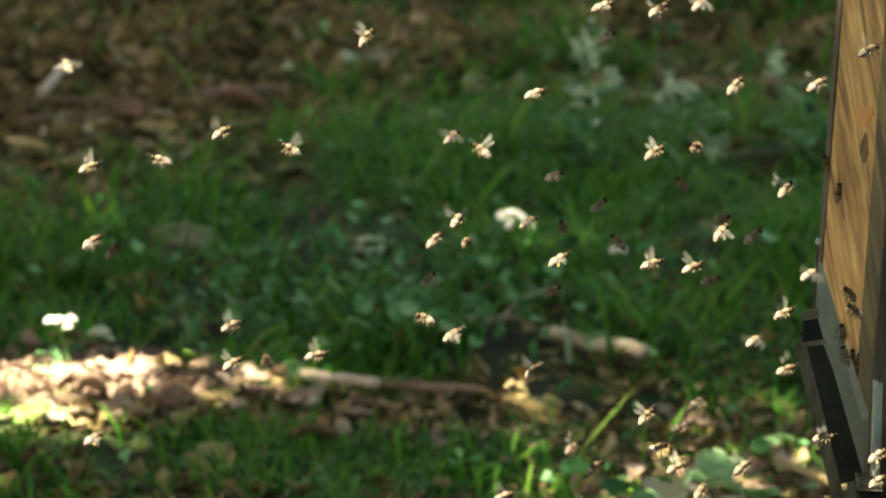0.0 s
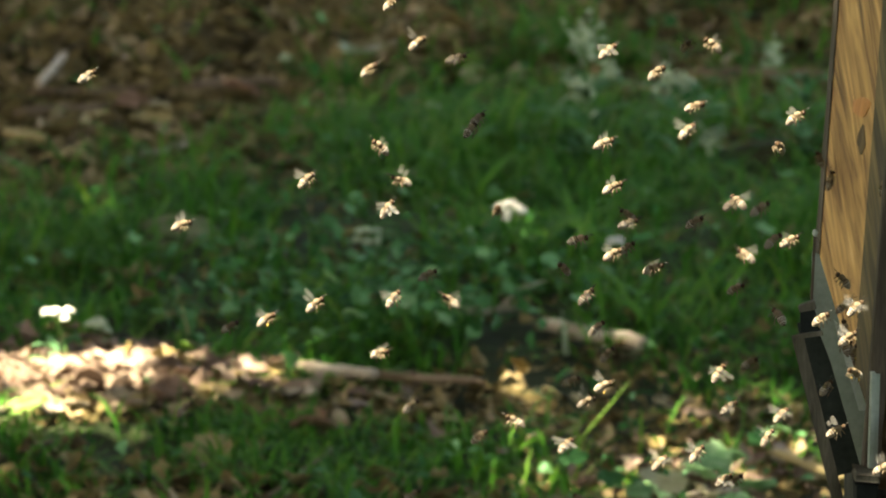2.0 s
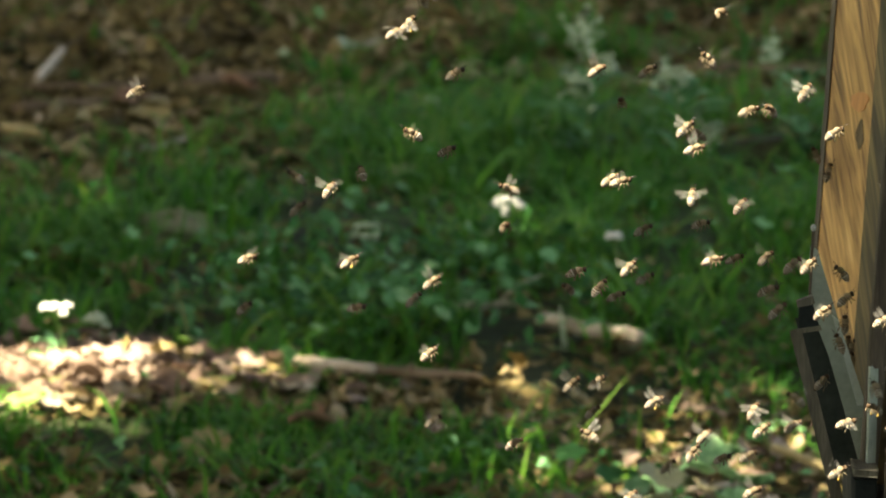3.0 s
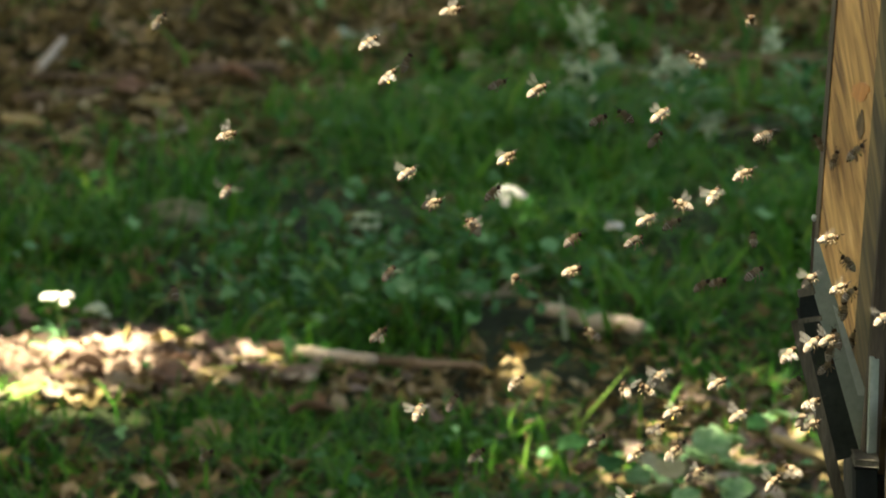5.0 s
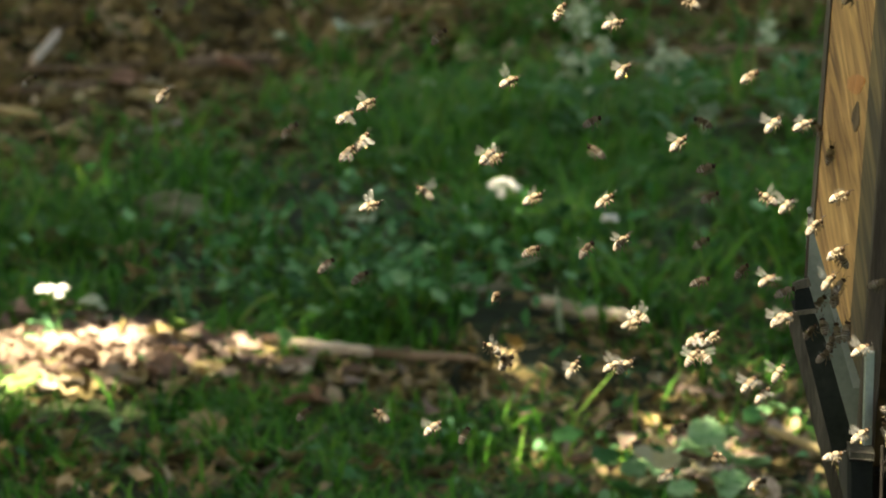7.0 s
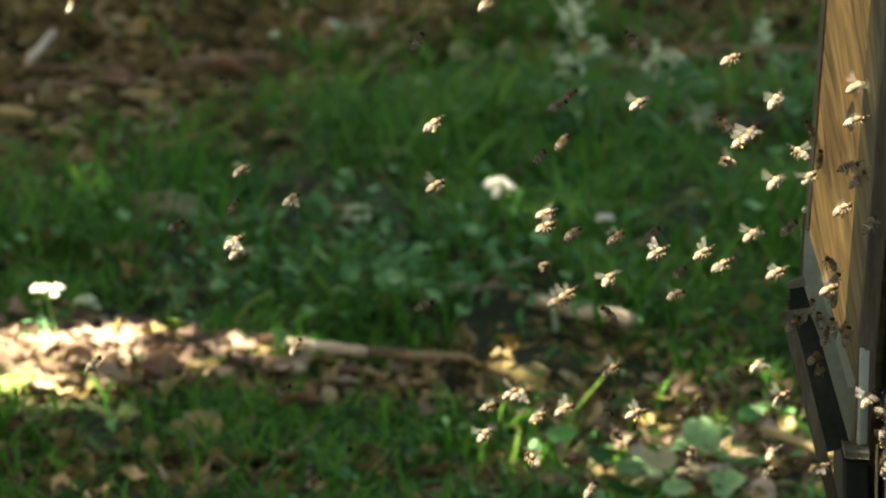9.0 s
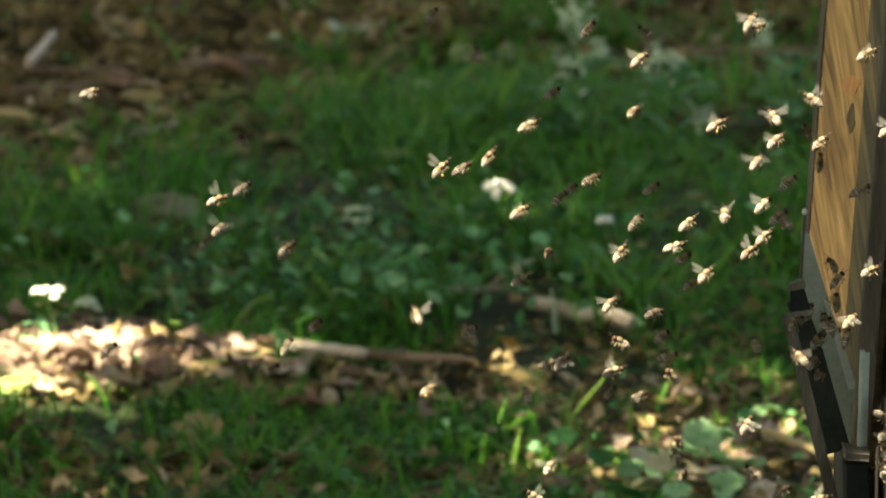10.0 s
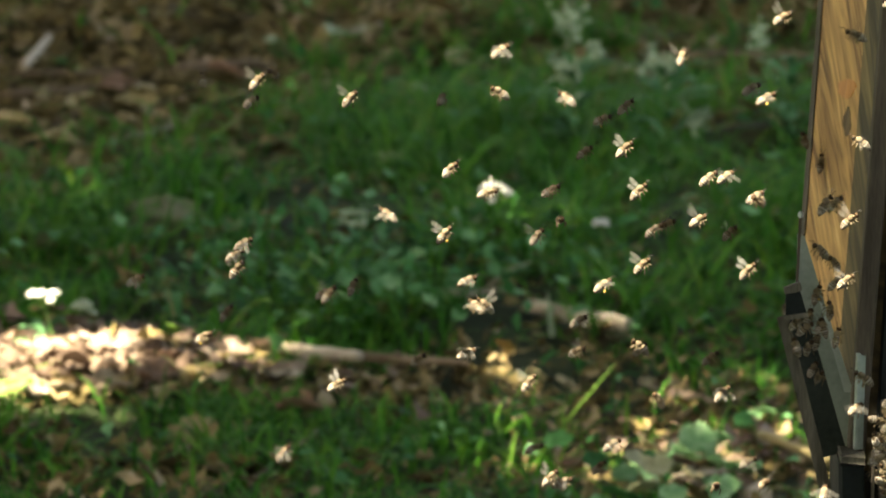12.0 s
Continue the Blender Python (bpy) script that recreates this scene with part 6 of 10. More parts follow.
    walk(BEES[21], [(t, pose(*p)) for t, *p in ((0, 0.1154, 2.8575, 0.6664, -5, -28, -4), (0.5, 0.1172, 2.8558, 0.6731, -7, -28, -11), (1, 0.1231, 2.8542,
        0.6794, -10, -23, -20), (1.5, 0.1299, 2.853, 0.6841, -13, -17, -27), (2, 0.1391, 2.852, 0.688, -15, -13, -30), (2.5, 0.1527, 2.8523, 0.687, -16, -15,
        -26), (3, 0.1705, 2.8534, 0.6825, -15, -15, -19), (3.1, 0.1733, 2.8536, 0.6816, -15, -22, -17), (5, 0.1677, 2.8644, 0.6389, -5, -19, -6), (5.5,
        0.1626, 2.8642, 0.6397, -4, -14, -14), (6, 0.1625, 2.8625, 0.6466, -4, -14, -23), (6.5, 0.1659, 2.858, 0.6645, -6, -18, -28), (7, 0.1723, 2.8509,
        0.6925, -8, -25, -29), (7.2, 0.1757, 2.8479, 0.7042, -9, -27, -28), (8.8, 0.1622, 2.849, 0.6999, -16, -18, -4), (9, 0.1648, 2.8484, 0.7024, -16, -16,
        -2), (9.5, 0.1699, 2.847, 0.7078, -15, -13, -2), (10, 0.1776, 2.8434, 0.7218, -12, -16, -8), (10.5, 0.1864, 2.8398, 0.7357, -9, -22, -17), (11,
        0.1916, 2.8392, 0.7382, -7, -15, -25), (12, 0.2555, 2.8391, 0.7387, -4, -15, -25),)])
    walk(BEES[22], [(t, pose(*p)) for t, *p in ((0, 0.1151, 2.8735, 0.599, -11, -12, -10), (0.5, 0.117, 2.9584, 0.5777, -13, -6, -18), (1, 0.1154, 2.9589, 0.5757, -16, -4, -23), (1.5, 0.116, 2.9595, 0.5736, -17, -8, -23), (2, 0.1178, 2.8754, 0.5912, -16, -14, -17), (2.5, 0.1301, 2.8754, 0.5913, -14, -8,
        -8), (3, 0.1523, 2.875, 0.5929, -11, -8, 0), (3.2, 0.1611, 2.8753, 0.5917, -10, -8, 2), (4.8, 0.2151, 2.8738, 0.598, -5, -8, -9), (5, 0.2169, 2.8733,
        0.6, -5, -6, -13), (5.5, 0.2246, 2.8718, 0.606, -6, -12, -20), (6, 0.2261, 2.8709, 0.6093, -9, -18, -24), (6.1, 0.2257, 2.871, 0.6091, -10, -19, -24),
        (6.4, 0.2245, 2.8704, 0.6115, -11, -20, -22), (6.5, 0.2245, 2.8702, 0.6123, -12, -20, -21), (7, 0.2247, 2.868, 0.621, -15, -17, -14), (9, 0.2346,
        2.8567, 0.6657, -13, -9, 1), (9.5, 0.2368, 2.8516, 0.686, -10, -16, -7), (10, 0.2397, 2.8463, 0.7067, -7, -20, -16), (10.5, 0.2396, 2.8416, 0.7253,
        -5, -19, -22), (10.8, 0.241, 2.8392, 0.7347, -5, -16, -24), (11.33, 0.2451, 2.8316, 0.7643, -5, -9, -21), (12, 0.2451, 2.8316, 0.7643, -5, -9,
        -21),)])
    walk(BEES[23], [(t, pose(*p)) for t, *p in ((0, 0.2169, 2.92, 0.487, -6, -5, -10), (0.5, 0.2189, 2.92, 0.4896, -7, -10, -12), (1, 0.2208, 2.92, 0.4857,
        -6, -17, -8), (1.5, 0.2224, 2.92, 0.4831, -4, -20, 0), (2, 0.2255, 2.92, 0.4865, -1, -18, 9), (2.5, 0.2286, 2.92, 0.4922, 2, -12, 15), (3, 0.2309,
        2.9, 0.4925, 4, -6, 16), (3.2, 0.2344, 2.9, 0.4884, 5, -5, 15), (5, 0.2115, 2.92, 0.4936, 1, -19, -11), (5.5, 0.2189, 2.92, 0.4717, -2, -20, -11), (6,
        0.2232, 2.92, 0.4616, -5, -15, -6), (6.5, 0.2267, 2.92, 0.4583, -6, -9, 3), (7, 0.2277, 2.92, 0.4576, -7, -5, 11), (8.8, 0.2228, 2.92, 0.4552, 2, -20,
        4), (9, 0.2232, 2.92, 0.45, 3, -20, 0), (9.5, 0.2214, 2.92, 0.4369, 5, -17, -8), (10, 0.2224, 2.92, 0.4326, 5, -9, -12), (10.95, 0.2638, 2.703,
        0.4908, 3, -9, -4), (12, 0.2638, 2.703, 0.4908, 3, -9, -4),)])
    walk(BEES[24], [(t, pose(*p)) for t, *p in ((0, 0.2294, 2.8913, 0.5687, -12, -34, -163), (0.5, 0.2314, 2.8948, 0.5549, -11, -36, -157), (1, 0.2321, 2.898, 0.5417, -8, -32, -148), (1.5, 0.2306, 2.9, 0.5322, -5, -26, -140), (2, 0.2323, 2.9, 0.525, -2, -21, -136), (2.5, 0.239, 2.9, 0.5174, -1, -21, -138), (3, 0.2446, 2.9, 0.5011, -1, -26, -145), (3.2, 0.2461, 2.9, 0.4945, -2, -28, -149), (4.55, 0.2562, 2.8004, 0.4429, -9, -34, -164), (5.46, 0.2592, 2.6974, 0.4772, -13, -23, -155), (6.5, 0.2151, 2.92, 0.4331, -12, -22, -80), (7, 0.1841, 2.9229, 0.4404, -9, -22, -35), (12, -0.1292, 2.8995, 0.5357, -4, -22, -35),)])
    walk(BEES[25], [(t, pose(*p)) for t, *p in ((0, 0.1146, 2.9424, 0.4949, -8, -41, 7), (0.5, 0.1228, 2.9447, 0.4856, -5, -35, 16), (1, 0.1343, 2.9469,
        0.4765, -2, -31, 22), (1.5, 0.1437, 2.9487, 0.4693, -1, -33, 22), (2, 0.1464, 2.9495, 0.4658, -1, -39, 18), (2.5, 0.1435, 2.9495, 0.4659, -3, -45, 9),
        (3, 0.1449, 2.9502, 0.4631, -5, -47, 1), (3.2, 0.1464, 2.9503, 0.4625, -6, -46, -2), (4.8, 0.1175, 2.9527, 0.4525, -13, -31, 6), (5, 0.1113, 2.9519,
        0.4557, -13, -32, 10), (5.5, 0.0961, 2.9494, 0.4664, -12, -36, 18), (6, 0.0871, 2.9469, 0.4765, -9, -43, 23), (6.3, 0.0822, 2.9452, 0.4835, -8, -46,
        23), (6.4, 0.0798, 2.9437, 0.4898, -7, -47, 22), (6.5, 0.0788, 2.9432, 0.4918, -6, -47, 21), (7, 0.0766, 2.9399, 0.5053, -4, -46, 15), (7.2, 0.0783,
        2.9387, 0.5102, -3, -44, 12), (8.8, 0.0687, 2.9291, 0.5494, -3, -32, -4), (9, 0.076, 2.9288, 0.551, -4, -27, -3), (9.5, 0.0953, 2.9263, 0.5611, -7,
        -27, 4), (10, 0.1058, 2.922, 0.5786, -9, -46, 13), (10.5, 0.1086, 2.9181, 0.5943, -12, -47, 20), (11, 0.1089, 2.9136, 0.6124, -13, -42, 23), (11.5,
        0.1112, 2.9085, 0.633, -12, -36, 20), (12, 0.11, 2.9058, 0.644, -11, -31, 12),)])
    walk(BEES[26], [(t, pose(*p)) for t, *p in ((0, 0.1596, 3.0913, 0.5433, -5, -8, 0), (0.5, 0.1486, 3.0861, 0.5658, -4, -11, 3), (1, 0.144, 3.0831, 0.5783,
        -4, -18, 1), (1.5, 0.1472, 3.0827, 0.58, -6, -23, -6), (2, 0.1506, 3.0837, 0.576, -8, -23, -15), (2.5, 0.1528, 3.0839, 0.5749, -11, -18, -22), (3,
        0.1559, 3.0848, 0.571, -14, -11, -25), (3.2, 0.1575, 3.0859, 0.5664, -15, -9, -24), (4.8, 0.1384, 3.0874, 0.5602, -13, -19, -1), (5, 0.1377, 3.0862,
        0.5651, -12, -21, 2), (5.5, 0.1361, 3.0842, 0.5738, -10, -24, 3), (6, 0.1377, 3.0823, 0.5818, -7, -20, -1), (6.5, 0.1444, 3.081, 0.5872, -5, -14, -9),
        (7, 0.1608, 3.079, 0.5959, -4, -11, -18), (9, 0.2263, 2.7905, 0.6531, -13, -11, -11), (9.5, 0.2296, 2.7905, 0.651, -15, -22, -2), (10, 0.2325, 2.7905,
        0.6412, -16, -17, 3), (10.5, 0.2375, 2.7905, 0.6334, -16, -10, 2), (11, 0.2442, 2.7905, 0.629, -14, -8, -4), (11.5, 0.2463, 2.7905, 0.6314, -11, -11,
        -12), (11.9, 0.2624, 2.6945, 0.6509, -9, -11, -19), (12, 0.2624, 2.6945, 0.6509, -9, -11, -19),)])
    walk(BEES[27], [(t, pose(*p)) for t, *p in ((0, 0.0471, 2.9502, 0.608, 3, -17, 27), (0.5, 0.0551, 2.9501, 0.6085, 1, -20, 22), (1, 0.0639, 2.9506, 0.6066, -1, -18, 13), (1.5, 0.0706, 2.9522, 0.6001, -4, -12, 5), (2, 0.0774, 2.9544, 0.5914, -7, -6, 0), (2.5, 0.0797, 2.9574, 0.5795, -8, -4, 1), (3, 0.0776, 2.9603, 0.5681, -9, -8, 7), (3.2, 0.0751, 2.961, 0.5654, -8, -10, 10), (4.8, 0.103, 2.9572, 0.5805, 0, -17, 27), (5, 0.11, 2.9569, 0.5815, 1, -15, 26), (5.5, 0.1238, 2.958, 0.5773, 3, -8, 19), (6, 0.1366, 2.9602, 0.5684, 3, -4, 10), (6.5, 0.1438, 2.9625, 0.5595, 3, -6, 3), (7, 0.152, 2.9646, 0.5511, 0, -12, 0), (7.2, 0.1559, 2.9653, 0.5484, -1, -14, 0), (9, 0.141, 2.9668, 0.5426, -9, -11, 26), (9.2, 0.1398, 2.9659, 0.546, -9, -8, 27),
        (9.3, 0.1374, 2.9662, 0.545, -9, -7, 28), (9.5, 0.1349, 2.9664, 0.544, -8, -5, 28), (10, 0.1285, 2.9695, 0.5318, -7, -5, 24), (12, 0.0786, 2.9965, 0.425, 3, -11, 8),)])
    walk(BEES[28], [(t, pose(*p)) for t, *p in ((0, 0.0492, 2.9362, 0.5231, 1, -23, 34), (0.5, 0.0515, 2.9296, 0.5502, -2, -17, 25), (1, 0.0669, 2.9238,
        0.5735, -4, -13, 19), (1.5, 0.0847, 2.9187, 0.5944, -6, -12, 17), (3, 0.1058, 2.9225, 0.5788, -3, -27, 37), (4.8, 0.1155, 2.9186, 0.5946, 6, -11, 35),
        (5, 0.1153, 2.9168, 0.602, 6, -11, 31), (5.5, 0.1152, 2.9136, 0.6149, 5, -14, 23), (6, 0.1186, 2.9109, 0.6257, 3, -21, 17), (6.5, 0.1244, 2.9092,
        0.6329, 0, -26, 17), (7, 0.1354, 2.9063, 0.6443, -3, -27, 23), (9, 0.1148, 2.9006, 0.6675, -4, -13, 43), (9.5, 0.1146, 2.8977, 0.6787, -1, -18, 37),
        (10, 0.1152, 2.8935, 0.6956, 2, -25, 28), (10.5, 0.1179, 2.8897, 0.7109, 4, -27, 20), (11, 0.1196, 2.8853, 0.7283, 6, -24, 17), (11.47, 0.1221,
        2.8785, 0.7553, 6, -18, 18), (12, 0.1221, 2.8785, 0.7553, 6, -18, 18),)])
    walk(BEES[29], [(t, pose(*p)) for t, *p in ((0, 0.0321, 2.912, 0.454, 8, -10, 27), (0.5, 0.0604, 2.9116, 0.4557, 6, -10, 23), (1, 0.0885, 2.9089, 0.4669,
        6, -10, 24), (1.5, 0.107, 2.9085, 0.4685, 7, -10, 30), (2, 0.1235, 2.908, 0.4706, 9, -23, 39), (2.5, 0.1331, 2.9075, 0.4722, 12, -19, 47), (2.8,
        0.1465, 2.9052, 0.4816, 14, -10, 50), (3, 0.1495, 2.9047, 0.4837, 15, -13, 51), (5, 0.1687, 2.9031, 0.4905, 15, -19, 25), (5.5, 0.1779, 2.8998,
        0.5037, 12, -23, 23), (6, 0.1885, 2.896, 0.519, 9, -21, 26), (6.5, 0.1917, 2.8938, 0.528, 7, -15, 33), (10.74, 0.2551, 2.8226, 0.7633, 17, -9, 25),
        (12, 0.2551, 2.8226, 0.7633, 17, -9, 25),)])
    walk(BEES[30], [(t, pose(*p)) for t, *p in ((0, -0.1258, 2.9648, 0.5433, 3, -15, 17), (0.5, -0.0902, 2.9697, 0.5241, 4, -15, 21), (1, -0.0597, 2.9732, 0.5101, 6, -15, 30), (1.5, -0.0364, 2.9767, 0.4963, 9, -15, 38), (2, -0.02, 2.979, 0.4872, 12, -18, 44), (2.5, -0.0113, 2.9805, 0.4812, 14, -14, 45),
        (3, -0.0058, 2.9824, 0.4739, 15, -16, 40), (3.2, -0.0044, 2.9828, 0.4722, 15, -18, 37), (5, 0.0191, 2.9895, 0.4457, 6, -27, 18), (5.5, 0.0312, 2.994, 0.4279, 4, -20, 24), (5.9, 0.0415, 2.9972, 0.4154, 3, -15, 31), (6.55, 0.0679, 3.0051, 0.3839, 3, -15, 41), (7.27, 0.0493, 3.0053, 0.3834, 6, -23, 45), (9.8, 0.0507, 2.9653, 0.5412, 14, -14, 18), (10, 0.0506, 2.9622, 0.5535, 13, -14, 20), (10.5, 0.0485, 2.9566, 0.5756, 11, -17, 27), (11, 0.0505, 2.9548, 0.5827, 8, -23, 36), (11.5, 0.0561, 2.9539, 0.5864, 5, -29, 43), (12, 0.0612, 2.9547, 0.5831, 3, -30, 45),)])
    walk(BEES[31], [(t, pose(*p)) for t, *p in ((0, 0.1038, 3.1701, 0.5518, 9, -38, 167), (0.5, 0.0968, 3.1699, 0.5529, 12, -32, 176), (1, 0.1014, 3.1697, 0.5537, 15, -26, 184), (1.5, 0.1016, 3.1701, 0.552, 17, -25, 187), (2, 0.1112, 3.1675, 0.5634, 18, -28, 184), (2.5, 0.133, 3.1628, 0.5839, 17, -23, 177),
        (3, 0.1541, 3.156, 0.6135, 15, -23, 168), (3.2, 0.1618, 3.1537, 0.6236, 14, -23, 165), (5.09, 0.2048, 2.7438, 0.7773, 6, -24, 172), (7.04, 0.1399, 3.133, 0.7129, 14, -40, 182), (11.1, 0.2193, 2.7438, 0.5843, 6, -38, 187), (11.5, 0.2276, 2.7438, 0.5689, 6, -34, 186), (12, 0.232, 2.7438, 0.5487, 7, -27, 180),)])
    walk(BEES[32], [(t, pose(*p)) for t, *p in ((0, 0.1763, 2.9347, 0.5409, 8, -6, 52), (0.5, 0.1762, 2.9392, 0.5225, 10, -6, 57), (1, 0.179, 2.9431, 0.5063,
        11, -11, 57), (1.5, 0.1849, 2.92, 0.501, 10, -17, 52), (2, 0.1935, 2.92, 0.4958, 8, -21, 43), (2.5, 0.1992, 2.92, 0.4907, 5, -19, 35), (3, 0.2016,
        2.92, 0.4861, 2, -13, 30), (3.2, 0.2015, 2.92, 0.485, 1, -11, 30), (5, 0.2056, 2.92, 0.4843, 1, -15, 54), (5.5, 0.2056, 2.92, 0.4963, 4, -20, 58), (6,
        0.2019, 2.92, 0.5195, 6, -21, 56), (6.5, 0.1966, 2.92, 0.5423, 9, -16, 49), (7, 0.1879, 2.92, 0.5614, 10, -9, 40), (7.2, 0.1856, 2.92, 0.569, 11, -7,
        37), (9, 0.1812, 2.9233, 0.5872, 4, -19, 40), (9.5, 0.1845, 2.9177, 0.6099, 1, -21, 49), (10, 0.1828, 2.912, 0.633, -1, -18, 56), (10.5, 0.1789,
        2.9065, 0.6548, -1, -12, 58), (11, 0.1758, 2.7821, 0.6901, 0, -6, 54), (11.5, 0.1722, 2.7821, 0.6987, 2, -5, 46), (12, 0.174, 2.7821, 0.7006, 5, -10,
        37),)])
    walk(BEES[33], [(t, pose(*p)) for t, *p in ((0, -0.0745, 2.8877, 0.5428, 11, -9, -5), (0.5, -0.0593, 2.8891, 0.5369, 10, -9, -8), (1, -0.0424, 2.8917,
        0.5264, 8, -9, -15), (1.5, -0.0275, 2.8937, 0.5184, 5, -17, -24), (2.5, -0.049, 2.9685, 0.5427, 0, -6, -32), (3, -0.0502, 2.9679, 0.5449, -1, -6, -29), (5.05, -0.0517, 3.0075, 0.3885, 7, -19, -5), (6.62, -0.0816, 3.009, 0.3826, 10, -5, -28), (9.5, 0.0553, 2.9823, 0.4879, -1, -9, -5), (10, 0.0678, 2.9796, 0.4988, 0, -5, -6), (10.5, 0.0779, 2.9767, 0.5103, 2, -6, -12), (11, 0.0824, 2.9749, 0.5174, 5, -12, -21), (11.5, 0.0847, 2.9752, 0.5163, 8, -18, -29), (12, 0.0857, 2.977, 0.5091, 10, -21, -32),)])
    walk(BEES[34], [(t, pose(*p)) for t, *p in ((0, -0.0119, 3.0833, 0.546, 10, -31, 26), (0.5, -0.0119, 3.0829, 0.5477, 7, -26, 18), (1, -0.0115, 3.0833,
        0.5463, 4, -20, 10), (1.5, -0.0109, 3.0836, 0.5446, 2, -16, 5), (2, -0.0102, 3.0839, 0.5433, 1, -18, 7), (2.5, -0.0137, 3.0849, 0.5394, 1, -24, 13),
        (3, -0.0181, 3.0884, 0.5242, 3, -30, 22), (3.2, -0.0182, 3.0886, 0.5236, 4, -31, 25), (4.8, -0.0233, 2.9622, 0.5563, 12, -19, 27), (5, -0.0324, 2.9608, 0.5617, 13, -22, 55), (5.5, -0.0482, 2.9571, 0.5766, 13, -17, 15), (6, -0.064, 2.952, 0.5967, 11, -21, 8), (6.5, -0.0777, 2.9462, 0.6196, 9, -28, 5), (7, -0.0859, 2.9395, 0.646, 6, -32, 8), (7.1, -0.0872, 2.938, 0.6519, 5, -32, 9), (8.8, -0.1109, 2.9453, 0.6229, 1, -16, 33), (9, -0.1107, 2.9459, 0.6207, 2, -16, 33), (9.5, -0.1103, 2.947, 0.6163, 4, -19, 29), (10, -0.1109, 2.9484, 0.6107, 7, -25, 21), (10.5, -0.1105, 2.9505, 0.6025, 10, -31, 12), (11, -0.1117, 2.9538, 0.5895, 12, -32, 6), (11.5, -0.1091, 2.9558, 0.5814, 13, -27, 5), (12, -0.1082, 2.9566, 0.5782, 12, -21, 10),)])
    walk(BEES[35], [(t, pose(*p)) for t, *p in ((0, 0.1656, 3.0839, 0.5833, -16, -8, -34), (0.5, 0.166, 3.0881, 0.5654, -18, -6, -40), (1, 0.1646, 3.0925,
        0.5465, -20, -10, -42), (1.5, 0.1692, 3.0948, 0.5364, -19, -16, -37), (2, 0.1768, 3.0958, 0.5322, -17, -21, -29), (2.5, 0.1666, 2.7429, 0.6074, -15,
        -21, -20), (3, 0.1753, 2.7429, 0.6046, -12, -17, -15), (3.2, 0.178, 2.7429, 0.6026, -11, -14, -14), (5, 0.1664, 3.0971, 0.5264, -9, -14, -36), (5.5,
        0.1719, 3.0979, 0.5232, -12, -20, -41), (5.6, 0.1752, 3.098, 0.5229, -12, -10, -42), (7.66, 0.2596, 2.6932, 0.6086, -19, -10, -16), (8.85, 0.2629,
        2.7419, 0.453, -14, -16, -20), (11.2, 0.2567, 2.9, 0.5443, -9, -7, -37), (11.5, 0.2549, 2.9, 0.5578, -10, -6, -32), (12, 0.2364, 2.9, 0.5683, -13,
        -22, 23),)])
    walk(BEES[36], [(t, pose(*p)) for t, *p in ((0, 0.0173, 2.9014, 0.6592, 5, -22, 147), (0.5, -0.0023, 2.8982, 0.6717, 5, -23, 92), (1, -0.0103, 2.8945,
        0.6864, 7, -26, 37), (1.5, -0.013, 2.8909, 0.7009, 9, -24, 35), (2, -0.0153, 2.8865, 0.7183, 12, -18, 43), (2.5, -0.02, 2.8824, 0.7347, 15, -12, 46),
        (3, -0.027, 2.8859, 0.7209, 16, -10, 43), (4.8, -0.0434, 2.8884, 0.711, 11, -26, 18), (5, -0.0425, 2.8888, 0.7094, 10, -25, 18), (5.5, -0.0415,
        2.8911, 0.7003, 7, -21, 22), (6, -0.0429, 2.8944, 0.6871, 5, -14, 29), (6.5, -0.0474, 2.8975, 0.6745, 5, -10, 38), (7, -0.0534, 2.9011, 0.6602, 6,
        -12, 45), (9, -0.115, 2.92, 0.5839, 16, -23, 24), (9.5, -0.1212, 2.917, 0.596, 17, -17, 19), (10, -0.1235, 2.9134, 0.6107, 16, -11, 19), (10.5,
        -0.1231, 2.909, 0.6284, 14, -10, 24), (11, -0.1188, 2.9046, 0.6463, 11, -15, 32), (11.5, -0.1099, 2.8996, 0.6661, 8, -22, 41), (12, -0.0979, 2.8949,
        0.6849, 6, -26, 46),)])
    walk(BEES[37], [(t, pose(*p)) for t, *p in ((0, 0.049, 2.8753, 0.696, -9, -15, -22), (0.5, 0.0664, 2.8756, 0.695, -6, -15, -14), (1, 0.0819, 2.8779,
        0.686, -3, -19, -5), (1.5, 0.0899, 2.8806, 0.6752, 0, -14, 0), (2, 0.0898, 2.884, 0.6615, 1, -14, 0), (2.5, 0.0877, 2.8872, 0.6485, 1, -19, -5), (3,
        0.0945, 2.8902, 0.6366, 0, -25, -14), (4.8, 0.0634, 2.9051, 0.5768, -10, -18, -23), (5, 0.0732, 2.9056, 0.5746, -10, -15, -20), (5.5, 0.0966, 2.9065,
        0.5711, -11, -15, -11), (6, 0.1045, 2.9041, 0.5808, -10, -17, -3), (6.5, 0.0973, 2.9002, 0.5966, -8, -23, 1), (7, 0.0936, 2.896, 0.6133, -5, -28, -1),
        (9, 0.0632, 2.8982, 0.6045, 1, -13, -27), (9.5, 0.0546, 2.8911, 0.6333, -1, -15, -24), (10, 0.0528, 2.8846, 0.6592, -4, -20, -17), (10.5, 0.0576,
        2.8779, 0.6859, -7, -27, -8), (11, 0.0632, 2.8717, 0.7105, -9, -29, -1), (11.4, 0.0655, 2.8663, 0.7318, -10, -27, 1), (11.87, 0.0685, 2.8595, 0.7582,
        -11, -22, -1), (12, 0.0685, 2.8595, 0.7582, -11, -22, -1),)])
